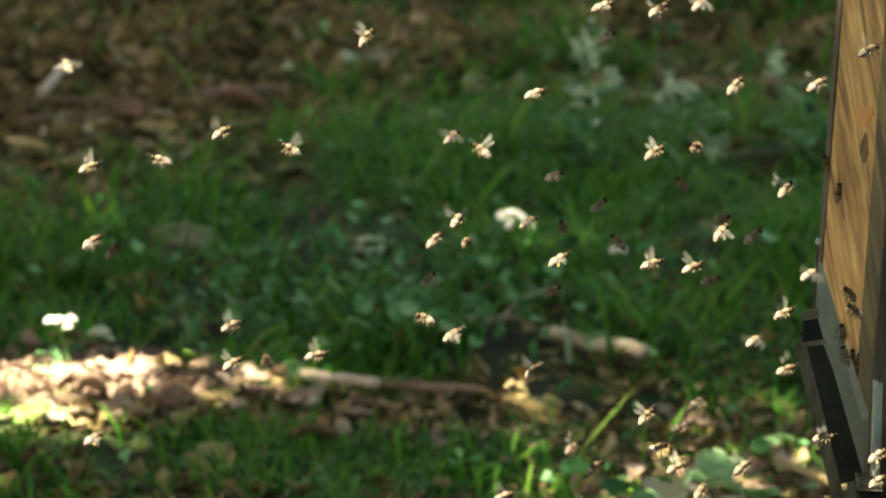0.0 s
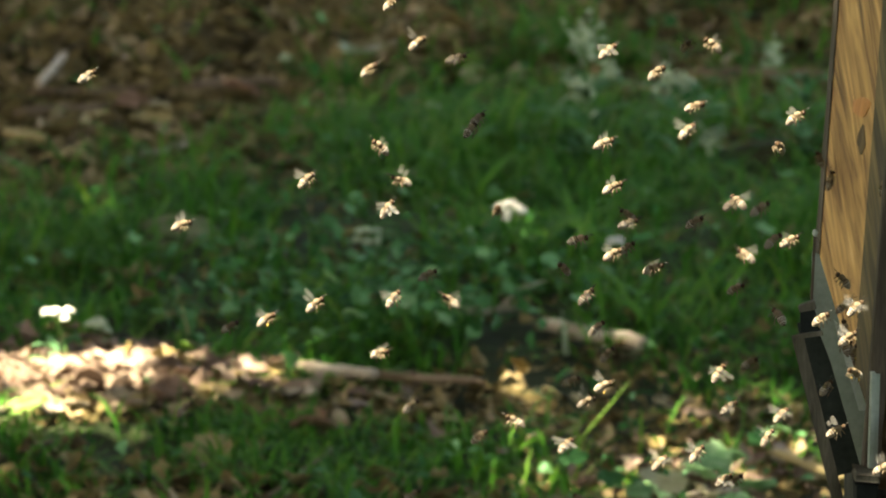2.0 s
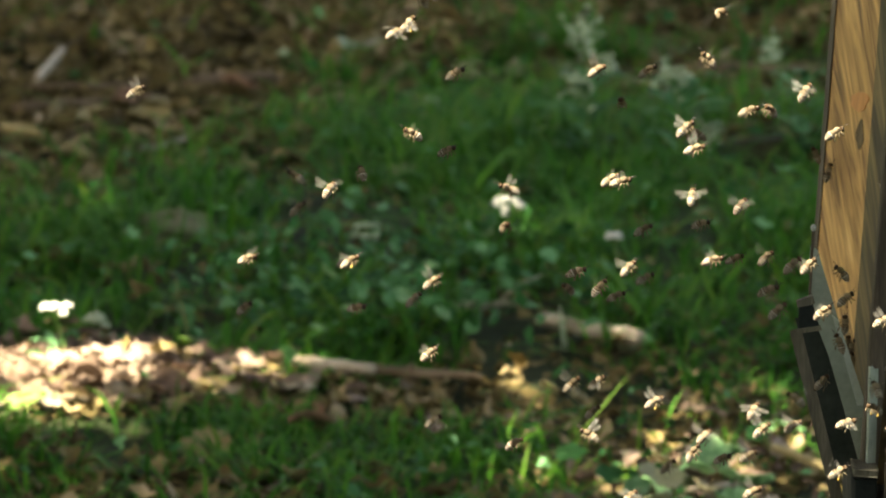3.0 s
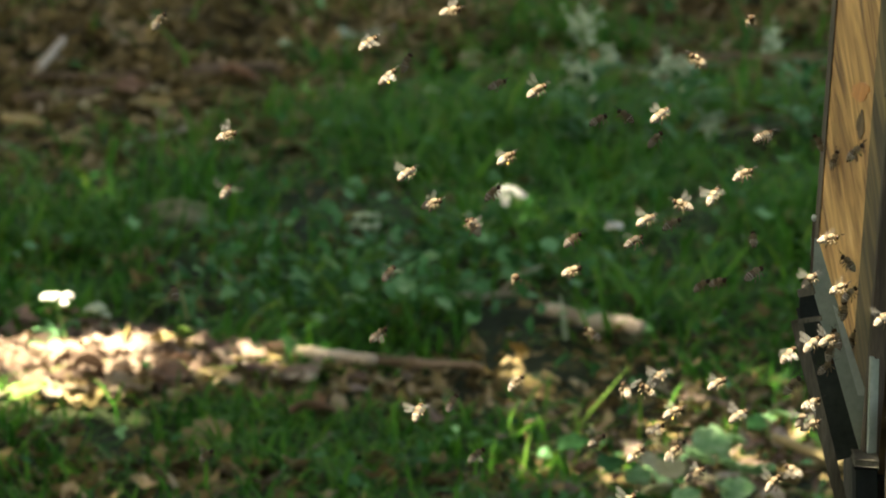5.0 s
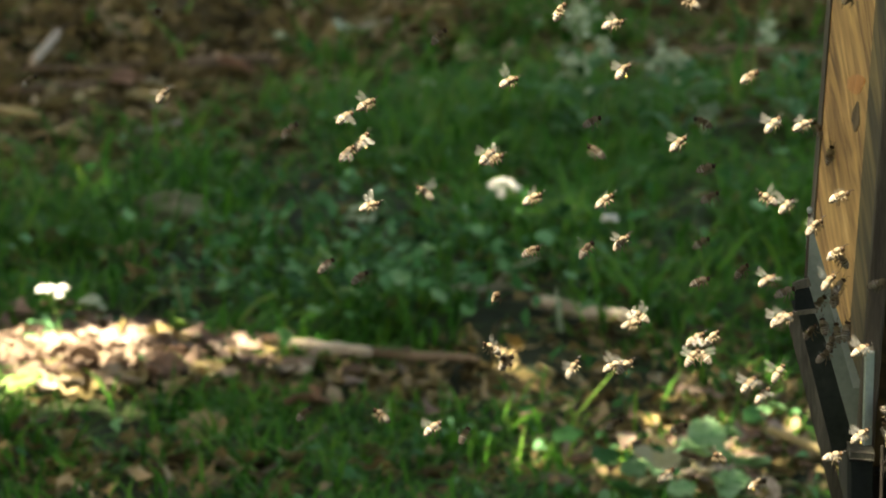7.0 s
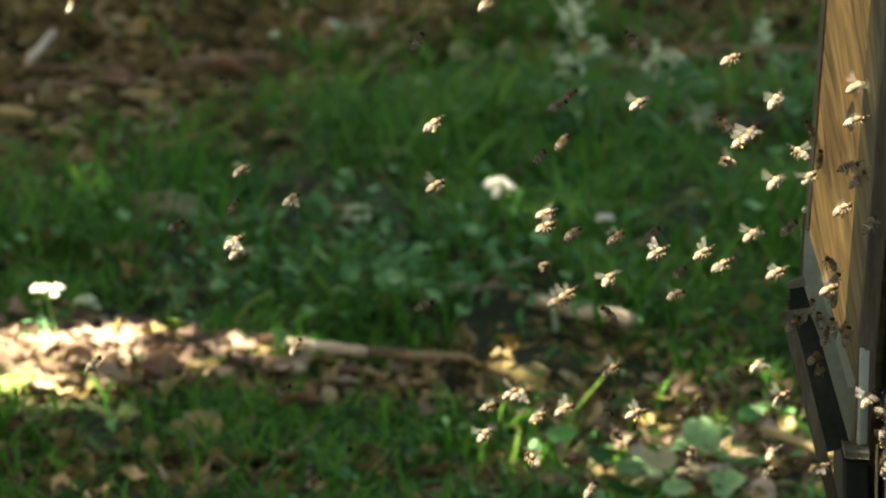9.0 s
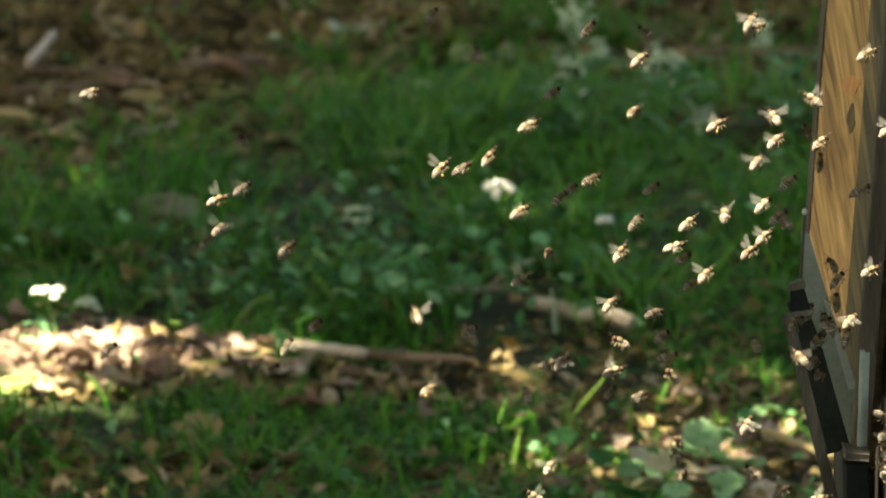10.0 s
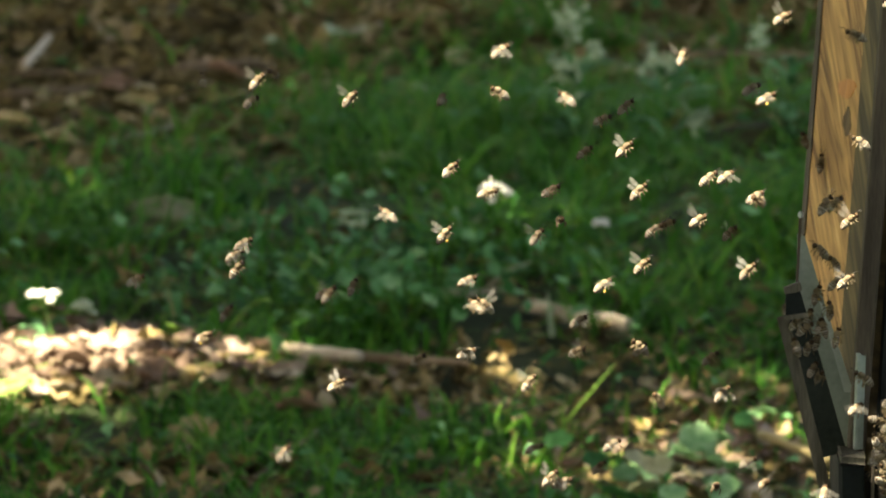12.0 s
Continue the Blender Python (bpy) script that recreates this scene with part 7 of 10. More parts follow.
    walk(BEES[38], [(t, pose(*p)) for t, *p in ((0, 0.1402, 2.9018, 0.6606, -11, -21, -114), (0.5, 0.1485, 2.9027, 0.657, -9, -17, -107), (1, 0.1656, 2.9038, 0.6525, -7, -18, -104), (1.5, 0.181, 2.9043, 0.6504, -7, -25, -107), (2, 0.1884, 2.9031, 0.6555, -9, -31, -115), (2.5, 0.1859, 2.9012, 0.6628, -11, -33, -124),
        (3, 0.1834, 2.8982, 0.6748, -14, -30, -130), (4.59, 0.1645, 2.877, 0.759, -19, -22, -55), (6.24, -0.2146, 3.155, 0.7116, -12, -22, -3), (6.9, -0.1792, 3.1621, 0.6809, -8, -18, -73), (7, -0.1738, 3.1632, 0.6763, -8, -18, -92), (7.2, -0.1641, 3.1653, 0.6673, -8, -23, -120), (9, -0.1311, 3.1732, 0.6327, -13, -27, -126), (9.5, -0.1229, 3.1778, 0.6126, -15, -32, -117), (10, -0.1201, 3.1819, 0.5947, -18, -33, -109), (10.5, -0.12, 3.1831, 0.5894, -19, -28, -104), (11, -0.1177, 3.1817, 0.5956, -19, -22, -106), (11.5, -0.1117, 3.1764, 0.619, -17, -18, -112), (12, -0.0987, 3.1716, 0.64, -15, -19, -121),)])
    walk(BEES[39], [(t, pose(*p)) for t, *p in ((0, 0.138, 2.8737, 0.597, 9, -12, 22), (0.5, 0.1289, 2.8697, 0.6127, 9, -18, 21), (1, 0.1135, 2.8669, 0.6239,
        7, -23, 15), (1.5, 0.0999, 2.8648, 0.6323, 5, -23, 7), (2, 0.0941, 2.8628, 0.6404, 2, -18, -1), (2.5, 0.0976, 2.8624, 0.642, -1, -11, -6), (3, 0.0999,
        2.8627, 0.6405, -2, -8, -4), (4.8, 0.1187, 2.855, 0.6713, 2, -24, 21), (5, 0.1201, 2.8541, 0.6748, 3, -24, 22), (5.5, 0.1214, 2.8513, 0.6858, 6, -20,
        20), (6, 0.1161, 2.8485, 0.6966, 8, -14, 13), (6.5, 0.1068, 2.8457, 0.7077, 9, -9, 4), (7, 0.0964, 2.8417, 0.7233, 8, -8, -3), (7.2, 0.0933, 2.8401,
        0.7298, 8, -10, -5), (7.85, 0.0775, 2.8319, 0.7614, 5, -18, -4), (12, 0.0775, 2.8319, 0.7614, 5, -18, -4),)])
    walk(BEES[40], [(t, pose(*p)) for t, *p in ((0, 0.1886, 2.8672, 0.6439, -9, -33, 39), (0.5, 0.1913, 2.8697, 0.6341, -12, -31, 31), (1, 0.1913, 2.875,
        0.6129, -15, -25, 23), (1.5, 0.1932, 2.8774, 0.6034, -17, -19, 16), (2, 0.1942, 2.8765, 0.607, -19, -17, 15), (2.5, 0.1983, 2.8777, 0.6022, -20, -21,
        19), (3, 0.2059, 2.881, 0.5891, -19, -28, 28), (4.8, 0.2095, 2.8852, 0.5721, -9, -24, 40), (5, 0.2064, 2.8847, 0.5741, -9, -21, 37), (5.5, 0.2084,
        2.8839, 0.5775, -8, -17, 28), (6, 0.2109, 2.883, 0.5808, -8, -19, 20), (6.5, 0.2086, 2.881, 0.5891, -10, -25, 15), (7, 0.2111, 2.8777, 0.6021, -13,
        -31, 16), (7.2, 0.2141, 2.8764, 0.6073, -14, -33, 18), (8.8, 0.2128, 2.8711, 0.6284, -20, -20, 42), (9, 0.2096, 2.8705, 0.631, -19, -18, 43), (9.5,
        0.2005, 2.8677, 0.6423, -18, -18, 41), (10, 0.1904, 2.8646, 0.6545, -15, -22, 34), (10.5, 0.1867, 2.862, 0.6647, -12, -29, 25), (11, 0.1686, 2.8585,
        0.6785, -10, -33, 18), (11.5, 0.1554, 2.8545, 0.6944, -8, -32, 15), (12, 0.1388, 2.8515, 0.7061, -8, -22, 70),)])
    walk(BEES[41], [(t, pose(*p)) for t, *p in ((0, 0.1926, 2.92, 0.5605, -4, -22, -24), (0.5, 0.1995, 2.92, 0.5589, -7, -17, -32), (1, 0.2058, 2.92, 0.5566,
        -9, -18, -36), (1.5, 0.211, 2.92, 0.5541, -9, -23, -34), (2, 0.2156, 2.92, 0.5524, -8, -29, -27), (2.5, 0.2172, 2.92, 0.5519, -6, -33, -18), (3,
        0.2175, 2.92, 0.5535, -3, -31, -11), (4.8, 0.2279, 2.92, 0.5604, 2, -18, -23), (5, 0.2264, 2.92, 0.5614, 2, -20, -27), (5.5, 0.2254, 2.92, 0.5656, 0,
        -27, -34), (6, 0.2265, 2.92, 0.5694, -3, -32, -36), (6.5, 0.2284, 2.92, 0.5728, -6, -32, -32), (7, 0.2268, 2.9196, 0.5777, -8, -28, -24), (7.2,
        0.2245, 2.9192, 0.5793, -9, -25, -20), (8.8, 0.2336, 2.9144, 0.5987, -6, -21, -10), (9, 0.2327, 2.913, 0.6045, -5, -24, -13), (9.5, 0.2276, 2.9083,
        0.6233, -2, -30, -21), (10, 0.2184, 2.9026, 0.6463, 1, -33, -30), (10.5, 0.2079, 2.8961, 0.6722, 2, -30, -35), (10.7, 0.206, 2.8953, 0.6755, 3, -17,
        -36), (11.85, 0.2612, 2.6909, 0.7132, 0, -17, -24), (12, 0.2612, 2.6909, 0.7132, 0, -17, -24),)])
    walk(BEES[42], [(t, pose(*p)) for t, *p in ((0, 0.1945, 2.92, 0.5274, 8, -18, -24), (0.5, 0.2128, 2.92, 0.5305, 7, -18, -24), (1, 0.228, 2.92, 0.5368, 8,
        -33, -20), (1.5, 0.2319, 2.9, 0.5449, 10, -34, -11), (2, 0.2296, 2.9, 0.5457, 13, -31, -3), (2.5, 0.2268, 2.92, 0.5443, 16, -18, 3), (3.25, 0.2564,
        2.7153, 0.5882, 19, -18, 0), (8.62, 0.2614, 2.7072, 0.5605, 15, -34, -8), (9.5, 0.2556, 2.9, 0.5582, 19, -29, -22), (10, 0.2479, 2.9, 0.5721, 19, -23,
        -25), (10.5, 0.2429, 2.9, 0.583, 18, -19, -22), (11, 0.2408, 2.9, 0.5875, 15, -20, -14), (11.5, 0.241, 2.9, 0.5905, 12, -25, -5), (12, 0.2379, 2.9,
        0.6035, 10, -32, 1),)])
    walk(BEES[43], [(t, pose(*p)) for t, *p in ((0, 0.0625, 2.8756, 0.6015, -5, -23, 6), (0.5, 0.0647, 2.8816, 0.5779, -2, -22, 13), (1, 0.0672, 2.8877,
        0.5531, 0, -17, 22), (1.5, 0.0769, 2.8926, 0.5334, 3, -11, 29), (2, 0.0906, 2.8964, 0.5182, 5, -7, 32), (2.5, 0.1047, 2.8985, 0.5096, 6, -11, 29), (3,
        0.1209, 2.8995, 0.5053, 6, -15, 21), (4.8, 0.135, 2.9028, 0.4922, -3, -16, 6), (5, 0.1315, 2.9026, 0.4926, -4, -13, 8), (5.5, 0.1242, 2.9019, 0.4955,
        -6, -8, 16), (6, 0.1183, 2.9006, 0.5012, -5, -8, 25), (6.5, 0.1132, 2.8986, 0.5091, -4, -13, 31), (7, 0.1056, 2.8968, 0.5165, -1, -19, 31), (7.2,
        0.1029, 2.8965, 0.5175, 0, -21, 30), (9, 0.1159, 2.9042, 0.4863, 6, -10, 4), (9.5, 0.1057, 2.9008, 0.5003, 5, -7, 5), (10, 0.1024, 2.8974, 0.5141, 3,
        -10, 11), (10.1, 0.1024, 2.8967, 0.517, 2, -11, 12), (11.5, 0.0948, 2.8862, 0.5594, -5, -23, 32), (12, 0.0975, 2.8836, 0.5695, -6, -18, 30),)])
    walk(BEES[44], [(t, pose(*p)) for t, *p in ((0, 0.1542, 2.8897, 0.6146, 11, -38, 30), (0.5, 0.1541, 2.8939, 0.5978, 14, -32, 38), (1, 0.154, 2.8997,
        0.5747, 16, -30, 43), (1.5, 0.1523, 2.9061, 0.5485, 17, -34, 42), (2, 0.1565, 2.9125, 0.5225, 16, -40, 36), (2.5, 0.1671, 2.9177, 0.5015, 14, -45,
        28), (2.6, 0.1707, 2.9187, 0.4973, 14, -27, 26), (2.8, 0.1765, 2.9205, 0.4902, 13, -27, 23), (3, 0.1837, 2.92, 0.484, 11, -27, 20), (3.2, 0.1907,
        2.92, 0.4783, 10, -44, 17), (5, 0.1897, 2.92, 0.4468, 5, -32, 33), (5.5, 0.1918, 2.92, 0.449, 7, -38, 40), (6, 0.1961, 2.92, 0.4718, 9, -44, 43),
        (6.5, 0.1997, 2.9192, 0.4955, 12, -46, 41), (7, 0.1943, 2.916, 0.5084, 15, -43, 34), (7.2, 0.1987, 2.9173, 0.5029, 16, -40, 30), (8.8, 0.2023, 2.9196,
        0.4939, 14, -33, 17), (9, 0.1996, 2.92, 0.4922, 13, -35, 19), (9.5, 0.1874, 2.9223, 0.4828, 10, -42, 27), (10, 0.1795, 2.9238, 0.4765, 7, -46, 36),
        (10.5, 0.1752, 2.9244, 0.4742, 5, -45, 42), (11, 0.1741, 2.923, 0.4796, 5, -39, 43), (11.5, 0.172, 2.9202, 0.491, 5, -33, 39), (12, 0.1678, 2.9185,
        0.4981, 8, -30, 31),)])
    walk(BEES[45], [(t, pose(*p)) for t, *p in ((0, -0.015, 2.8902, 0.5639, 13, -21, 196), (0.5, -0.0077, 2.8939, 0.549, 14, -26, 198), (1, 0.0094, 2.8974, 0.5348, 14, -20, 194), (1.5, 0.0239, 2.9024, 0.5144, 12, -36, 186), (2, 0.038, 2.9071, 0.4953, 9, -20, 177), (2.5, 0.0551, 2.9096, 0.485, 6, -20, 171),
        (3, 0.0817, 2.91, 0.4834, 4, -22, 170), (4.8, 0.1123, 2.9059, 0.5001, 6, -34, 195), (5, 0.1147, 2.9048, 0.5049, 7, -35, 197), (5.5, 0.1156, 2.9014, 0.5185, 10, -36, 197), (6, 0.1144, 2.8974, 0.5349, 12, -31, 192), (6.5, 0.1123, 2.8957, 0.5417, 14, -24, 183), (7, 0.1117, 2.8945, 0.5464, 14, -20, 175),
        (9, 0.0997, 2.9662, 0.5319, 5, -36, 186), (9.2, 0.1006, 2.9654, 0.5348, 4, -36, 189), (10.1, 0.1044, 2.8989, 0.5286, 2, -25, 198), (10.5, 0.1031, 2.9005, 0.5223, 3, -21, 196), (11, 0.107, 2.8999, 0.5244, 5, -21, 189), (11.5, 0.1132, 2.8995, 0.526, 8, -25, 180), (12, 0.1175, 2.8985, 0.5304, 11, -32, 173),)])
    walk(BEES[46], [(t, pose(*p)) for t, *p in ((0, 0.1591, 2.8533, 0.7048, 5, -42, -2), (0.5, 0.1454, 2.8514, 0.7124, 3, -44, -9), (1, 0.1361, 2.8503,
        0.7167, 1, -40, -17), (1.5, 0.1276, 2.8509, 0.7142, -2, -33, -25), (2, 0.1174, 2.8526, 0.7074, -5, -29, -29), (2.5, 0.1147, 2.8532, 0.7054, -6, -29,
        -27), (3, 0.1166, 2.9302, 0.692, -6, -25, -20), (5.45, 0.254, 2.7112, 0.7236, 5, -25, -11), (6.16, 0.2547, 2.6964, 0.747, 6, -22, 64), (11.5,
        -0.1051, 3.1908, 0.636, 5, -22, 100), (12, -0.1428, 3.1915, 0.6332, 6, -22, 100),)])
    walk(BEES[47], [(t, pose(*p)) for t, *p in ((0, 0.1363, 3.1707, 0.4596, -13, -22, 41), (0.5, 0.1475, 3.1699, 0.4632, -16, -16, 32), (1, 0.1574, 3.1683,
        0.4704, -18, -12, 26), (1.5, 0.1636, 3.1684, 0.4698, -20, -14, 25), (3.45, 0.2572, 2.6927, 0.5744, -13, -14, 52), (3.95, 0.2578, 2.7055, 0.5212, -10,
        -22, 107), (5.5, 0.1778, 2.9224, 0.4623, -9, -22, 154), (6, 0.1804, 2.9225, 0.462, -11, -24, 99), (6.5, 0.1801, 2.9195, 0.4744, -14, -28, 44), (7,
        0.1854, 2.9143, 0.4955, -17, -26, 33), (9, 0.1843, 2.9099, 0.5135, -17, -15, 51), (9.5, 0.1702, 2.9032, 0.5408, -14, -22, 44), (10, 0.1536, 2.8957,
        0.5711, -11, -27, 35), (10.5, 0.1394, 2.8897, 0.5952, -9, -28, 27), (11, 0.1456, 2.8872, 0.6052, -8, -23, 25), (11.5, 0.1507, 2.8861, 0.6094, -8, -17,
        28), (12, 0.1512, 2.8869, 0.6062, -10, -12, 36),)])
    walk(BEES[48], [(t, pose(*p)) for t, *p in ((0, 0.1378, 2.977, 0.4798, -5, -12, -3), (0.5, 0.1461, 2.9739, 0.4921, -6, -16, -6), (1, 0.1524, 2.9715, 0.5017, -6, -22, -4), (1.5, 0.1587, 2.9727, 0.4967, -5, -27, 4), (2, 0.1667, 2.9752, 0.4872, -2, -27, 13), (2.5, 0.1741, 2.9764, 0.4822, 1, -22, 20),
        (2.7, 0.1759, 2.9786, 0.4737, 2, -19, 21), (3.94, 0.1927, 2.9987, 0.3941, 6, -13, 12), (4.57, 0.1167, 2.9338, 0.4098, 4, -22, 79), (5.1, 0.1056,
        2.9269, 0.4385, 1, -27, 22), (5.5, 0.1009, 2.9237, 0.4517, -1, -28, -6), (6, 0.0993, 2.9188, 0.4716, -4, -25, -2), (6.5, 0.1004, 2.9136, 0.4928, -6,
        -18, 7), (7, 0.0996, 2.9085, 0.5137, -6, -13, 15), (9, 0.1037, 2.9728, 0.4966, 2, -28, 8), (9.5, 0.1017, 2.9744, 0.4903, 4, -26, -1), (10.2, 0.1247, 2.9773, 0.4788, 6, -18, -6), (10.5, 0.1134, 2.9745, 0.4899, 5, -14, -5), (11, 0.1145, 2.9748, 0.4888, 3, -12, 1), (11.5, 0.1085, 2.9812, 0.4631, 1, -15, 10), (12, 0.1071, 2.9842, 0.4513, -2, -21, 18),)])
    walk(BEES[49], [(t, pose(*p)) for t, *p in ((0, 0.0031, 2.8861, 0.5558, 2, -21, 21), (0.5, 0.0194, 2.8914, 0.5344, 3, -21, 27), (1, 0.035, 2.8961, 0.5153,
        6, -21, 35), (1.5, 0.0506, 2.9001, 0.4992, 9, -21, 44), (2, 0.0692, 2.9044, 0.4817, 11, -21, 48), (2.5, 0.0956, 2.9118, 0.4511, 13, -21, 48), (3,
        0.1074, 2.9132, 0.4457, 13, -21, 42), (4.59, 0.1921, 2.92, 0.4127, 6, -21, 21), (4.93, 0.1762, 2.9217, 0.4107, 4, -33, 22), (5.4, 0.176, 2.915,
        0.4382, 2, -27, 28), (5.5, 0.1761, 2.9144, 0.4407, 2, -26, 29), (6, 0.1767, 2.9098, 0.4595, 1, -22, 38), (6.1, 0.1767, 2.909, 0.4626, 2, -22, 40),
        (11.28, 0.1737, 2.8335, 0.7638, 4, -36, 45), (12, 0.1737, 2.8335, 0.7638, 4, -36, 45),)])
    walk(BEES[50], [(t, pose(*p)) for t, *p in ((0, 0.164, 2.7495, 0.6407, -7, -27, 18), (0.5, 0.1663, 2.7495, 0.6431, -4, -20, 27), (1, 0.1718, 2.7495,
        0.6394, -1, -16, 34), (1.5, 0.1748, 2.7495, 0.6318, 0, -16, 36), (2, 0.1767, 2.7495, 0.6336, 1, -21, 32), (2.5, 0.1806, 2.7495, 0.6298, -1, -27, 24),
        (3, 0.1881, 2.7495, 0.6175, -3, -31, 15), (5, 0.1585, 2.9464, 0.499, -11, -15, 21), (5.5, 0.166, 2.945, 0.5047, -10, -18, 30), (6, 0.1754, 2.9425,
        0.5148, -8, -25, 35), (6.5, 0.1841, 2.9401, 0.5249, -6, -30, 35), (7, 0.1942, 2.92, 0.5391, -3, -30, 30), (7.2, 0.1984, 2.92, 0.5406, -2, -29, 27),
        (8.8, 0.1955, 2.92, 0.557, -1, -15, 8), (9, 0.1961, 2.92, 0.5656, -1, -16, 9), (9.5, 0.1915, 2.92, 0.5801, -4, -22, 16), (10, 0.1883, 2.92, 0.588, -7,
        -28, 24), (10.5, 0.1865, 2.9223, 0.5975, -10, -31, 32), (11, 0.1822, 2.9196, 0.6081, -11, -28, 36), (11.5, 0.1814, 2.9181, 0.6145, -11, -22, 34), (12,
        0.1853, 2.9183, 0.6134, -10, -16, 27),)])
    walk(BEES[51], [(t, pose(*p)) for t, *p in ((0, 0.0022, 2.9356, 0.6608, 14, -23, 49), (0.5, -0.0113, 2.9352, 0.6624, 16, -26, 53), (1, -0.0238, 2.937, 0.6553, 16, -32, 52), (1.5, -0.0331, 2.9419, 0.6361, 15, -38, 46), (2, -0.0337, 2.9481, 0.6115, 13, -39, 37), (2.3, -0.0288, 2.9517, 0.5972, 11, -38, 32), (3, -0.0063, 2.9605, 0.5624, 7, -22, 25), (3.2, 0.0017, 2.9622, 0.5559, 6, -27, 26), (5, 0.0043, 2.9815, 0.4797, 7, -36, 51), (5.5, 0.007, 2.9824, 0.476, 10, -39, 53), (6, 0.0051, 2.9827, 0.4746, 13, -38, 50), (6.5, -0.0148, 2.9839, 0.4699, 15, -22, 105), (7, -0.0362, 2.9848, 0.4664, 16, -22, 154), (7.2, -0.0441, 2.9848, 0.4664, 16, -24, 126), (9, -0.0817, 2.9737, 0.5105, 8, -38, 51), (9.5, -0.0843, 2.9736, 0.5109, 6, -39, 46), (10, -0.0869, 2.9733, 0.5117, 4, -34, 52), (10.5, -0.0892, 2.9728, 0.5138, 4, -28, 53), (11, -0.0881, 2.972, 0.5171, 6, -24, 48), (12, -0.0874, 2.9902, 0.4449, 15, -39, 26),)])
    walk(BEES[52], [(t, pose(*p)) for t, *p in ((0, 0.0697, 3.16, 0.5631, 14, -39, -106), (0.5, 0.0763, 3.1637, 0.5471, 12, -43, -111), (1, 0.0671, 3.1665, 0.5347, 10, -43, -119), (1.5, 0.0662, 3.1681, 0.5278, 7, -38, -128), (2, 0.0722, 3.1677, 0.5293, 4, -32, -133), (2.5, 0.0751, 3.1668, 0.5334, 2, -28, -134),
        (5, 0.0769, 3.2122, 0.3319, 10, -25, -107), (5.67, 0.1896, 2.92, 0.409, 13, -25, -116), (6.2, 0.1798, 2.9538, 0.4265, 14, -28, -125), (6.5, 0.1753, 2.9513, 0.4368, 13, -29, -130), (7, 0.1619, 2.9483, 0.4494, 11, -33, -134), (9, 0.1495, 2.9474, 0.4529, 2, -37, -110), (9.5, 0.1439, 2.9467, 0.456, 2, -30, -106),
        (11.1, 0.1347, 2.9422, 0.4745, 9, -39, -126), (11.5, 0.1311, 2.9408, 0.4804, 11, -43, -132), (12, 0.1304, 2.9385, 0.4897, 13, -44, -134),)])
    walk(BEES[53], [(t, pose(*p)) for t, *p in ((0, -0.0455, 2.8566, 0.7314, -8, -44, -13), (0.5, -0.033, 2.8563, 0.7325, -11, -37, -22), (1, -0.0245, 2.8554,
        0.7362, -13, -31, -29), (1.5, -0.0239, 2.8531, 0.7453, -15, -30, -32), (2, -0.0295, 2.8527, 0.7467, -16, -33, -30), (2.35, -0.0289, 2.8471, 0.7687,
        -16, -22, 12), (5.59, -0.2946, 3.1364, 0.7039, -5, -32, -26), (9, -0.1604, 3.174, 0.5408, -14, -26, -5), (9.5, -0.152, 3.1763, 0.5308, -12, -35, -10),
        (10, -0.1424, 3.176, 0.5317, -9, -41, -19), (10.5, -0.1342, 3.176, 0.5321, -6, -45, -27), (11, -0.1321, 3.1764, 0.5304, -4, -44, -32), (11.5, -0.1287,
        3.1778, 0.524, -4, -39, -31), (12, -0.1283, 3.1864, 0.486, -15, -45, -6),)])
    walk(BEES[54], [(t, pose(*p)) for t, *p in ((0, 0.1713, 2.946, 0.4635, -1, -22, 31), (0.5, 0.1804, 2.9464, 0.4619, -3, -22, 25), (1, 0.1836, 2.92, 0.4708,
        -4, -28, 25), (1.5, 0.1847, 2.92, 0.4739, -3, -34, 31), (1.7, 0.1874, 2.92, 0.4765, -2, -36, 34), (2.8, 0.1776, 2.9391, 0.4918, 4, -32, 51), (3,
        0.1792, 2.9394, 0.4906, 5, -30, 52), (3.2, 0.1817, 2.9392, 0.4916, 6, -27, 53), (4.8, 0.2023, 2.92, 0.5131, 7, -29, 31), (5, 0.1976, 2.92, 0.5227, 6,
        -32, 29), (5.5, 0.1879, 2.92, 0.5509, 3, -37, 25), (6, 0.1637, 2.9169, 0.5827, 0, -22, 80), (6.5, 0.1295, 2.9096, 0.6123, -2, -22, 135), (7, 0.0881, 2.9471, 0.6319, -4, -22, 154), (7.2, 0.0699, 2.9443, 0.6431, -4, -22, 154), (9.07, -0.0982, 2.9183, 0.7457, 4, -22, 154), (10.15, -0.0618, 2.918, 0.7471, 8, -33, 79), (10.5, -0.0619, 2.9238, 0.724, 8, -28, 37), (11, -0.0581, 2.9251, 0.7189, 7, -23, 29), (11.5, -0.0507, 2.9322, 0.6907, 5, -22, 36), (12, -0.0464, 2.9382, 0.6671, 2, -26, 45),)])
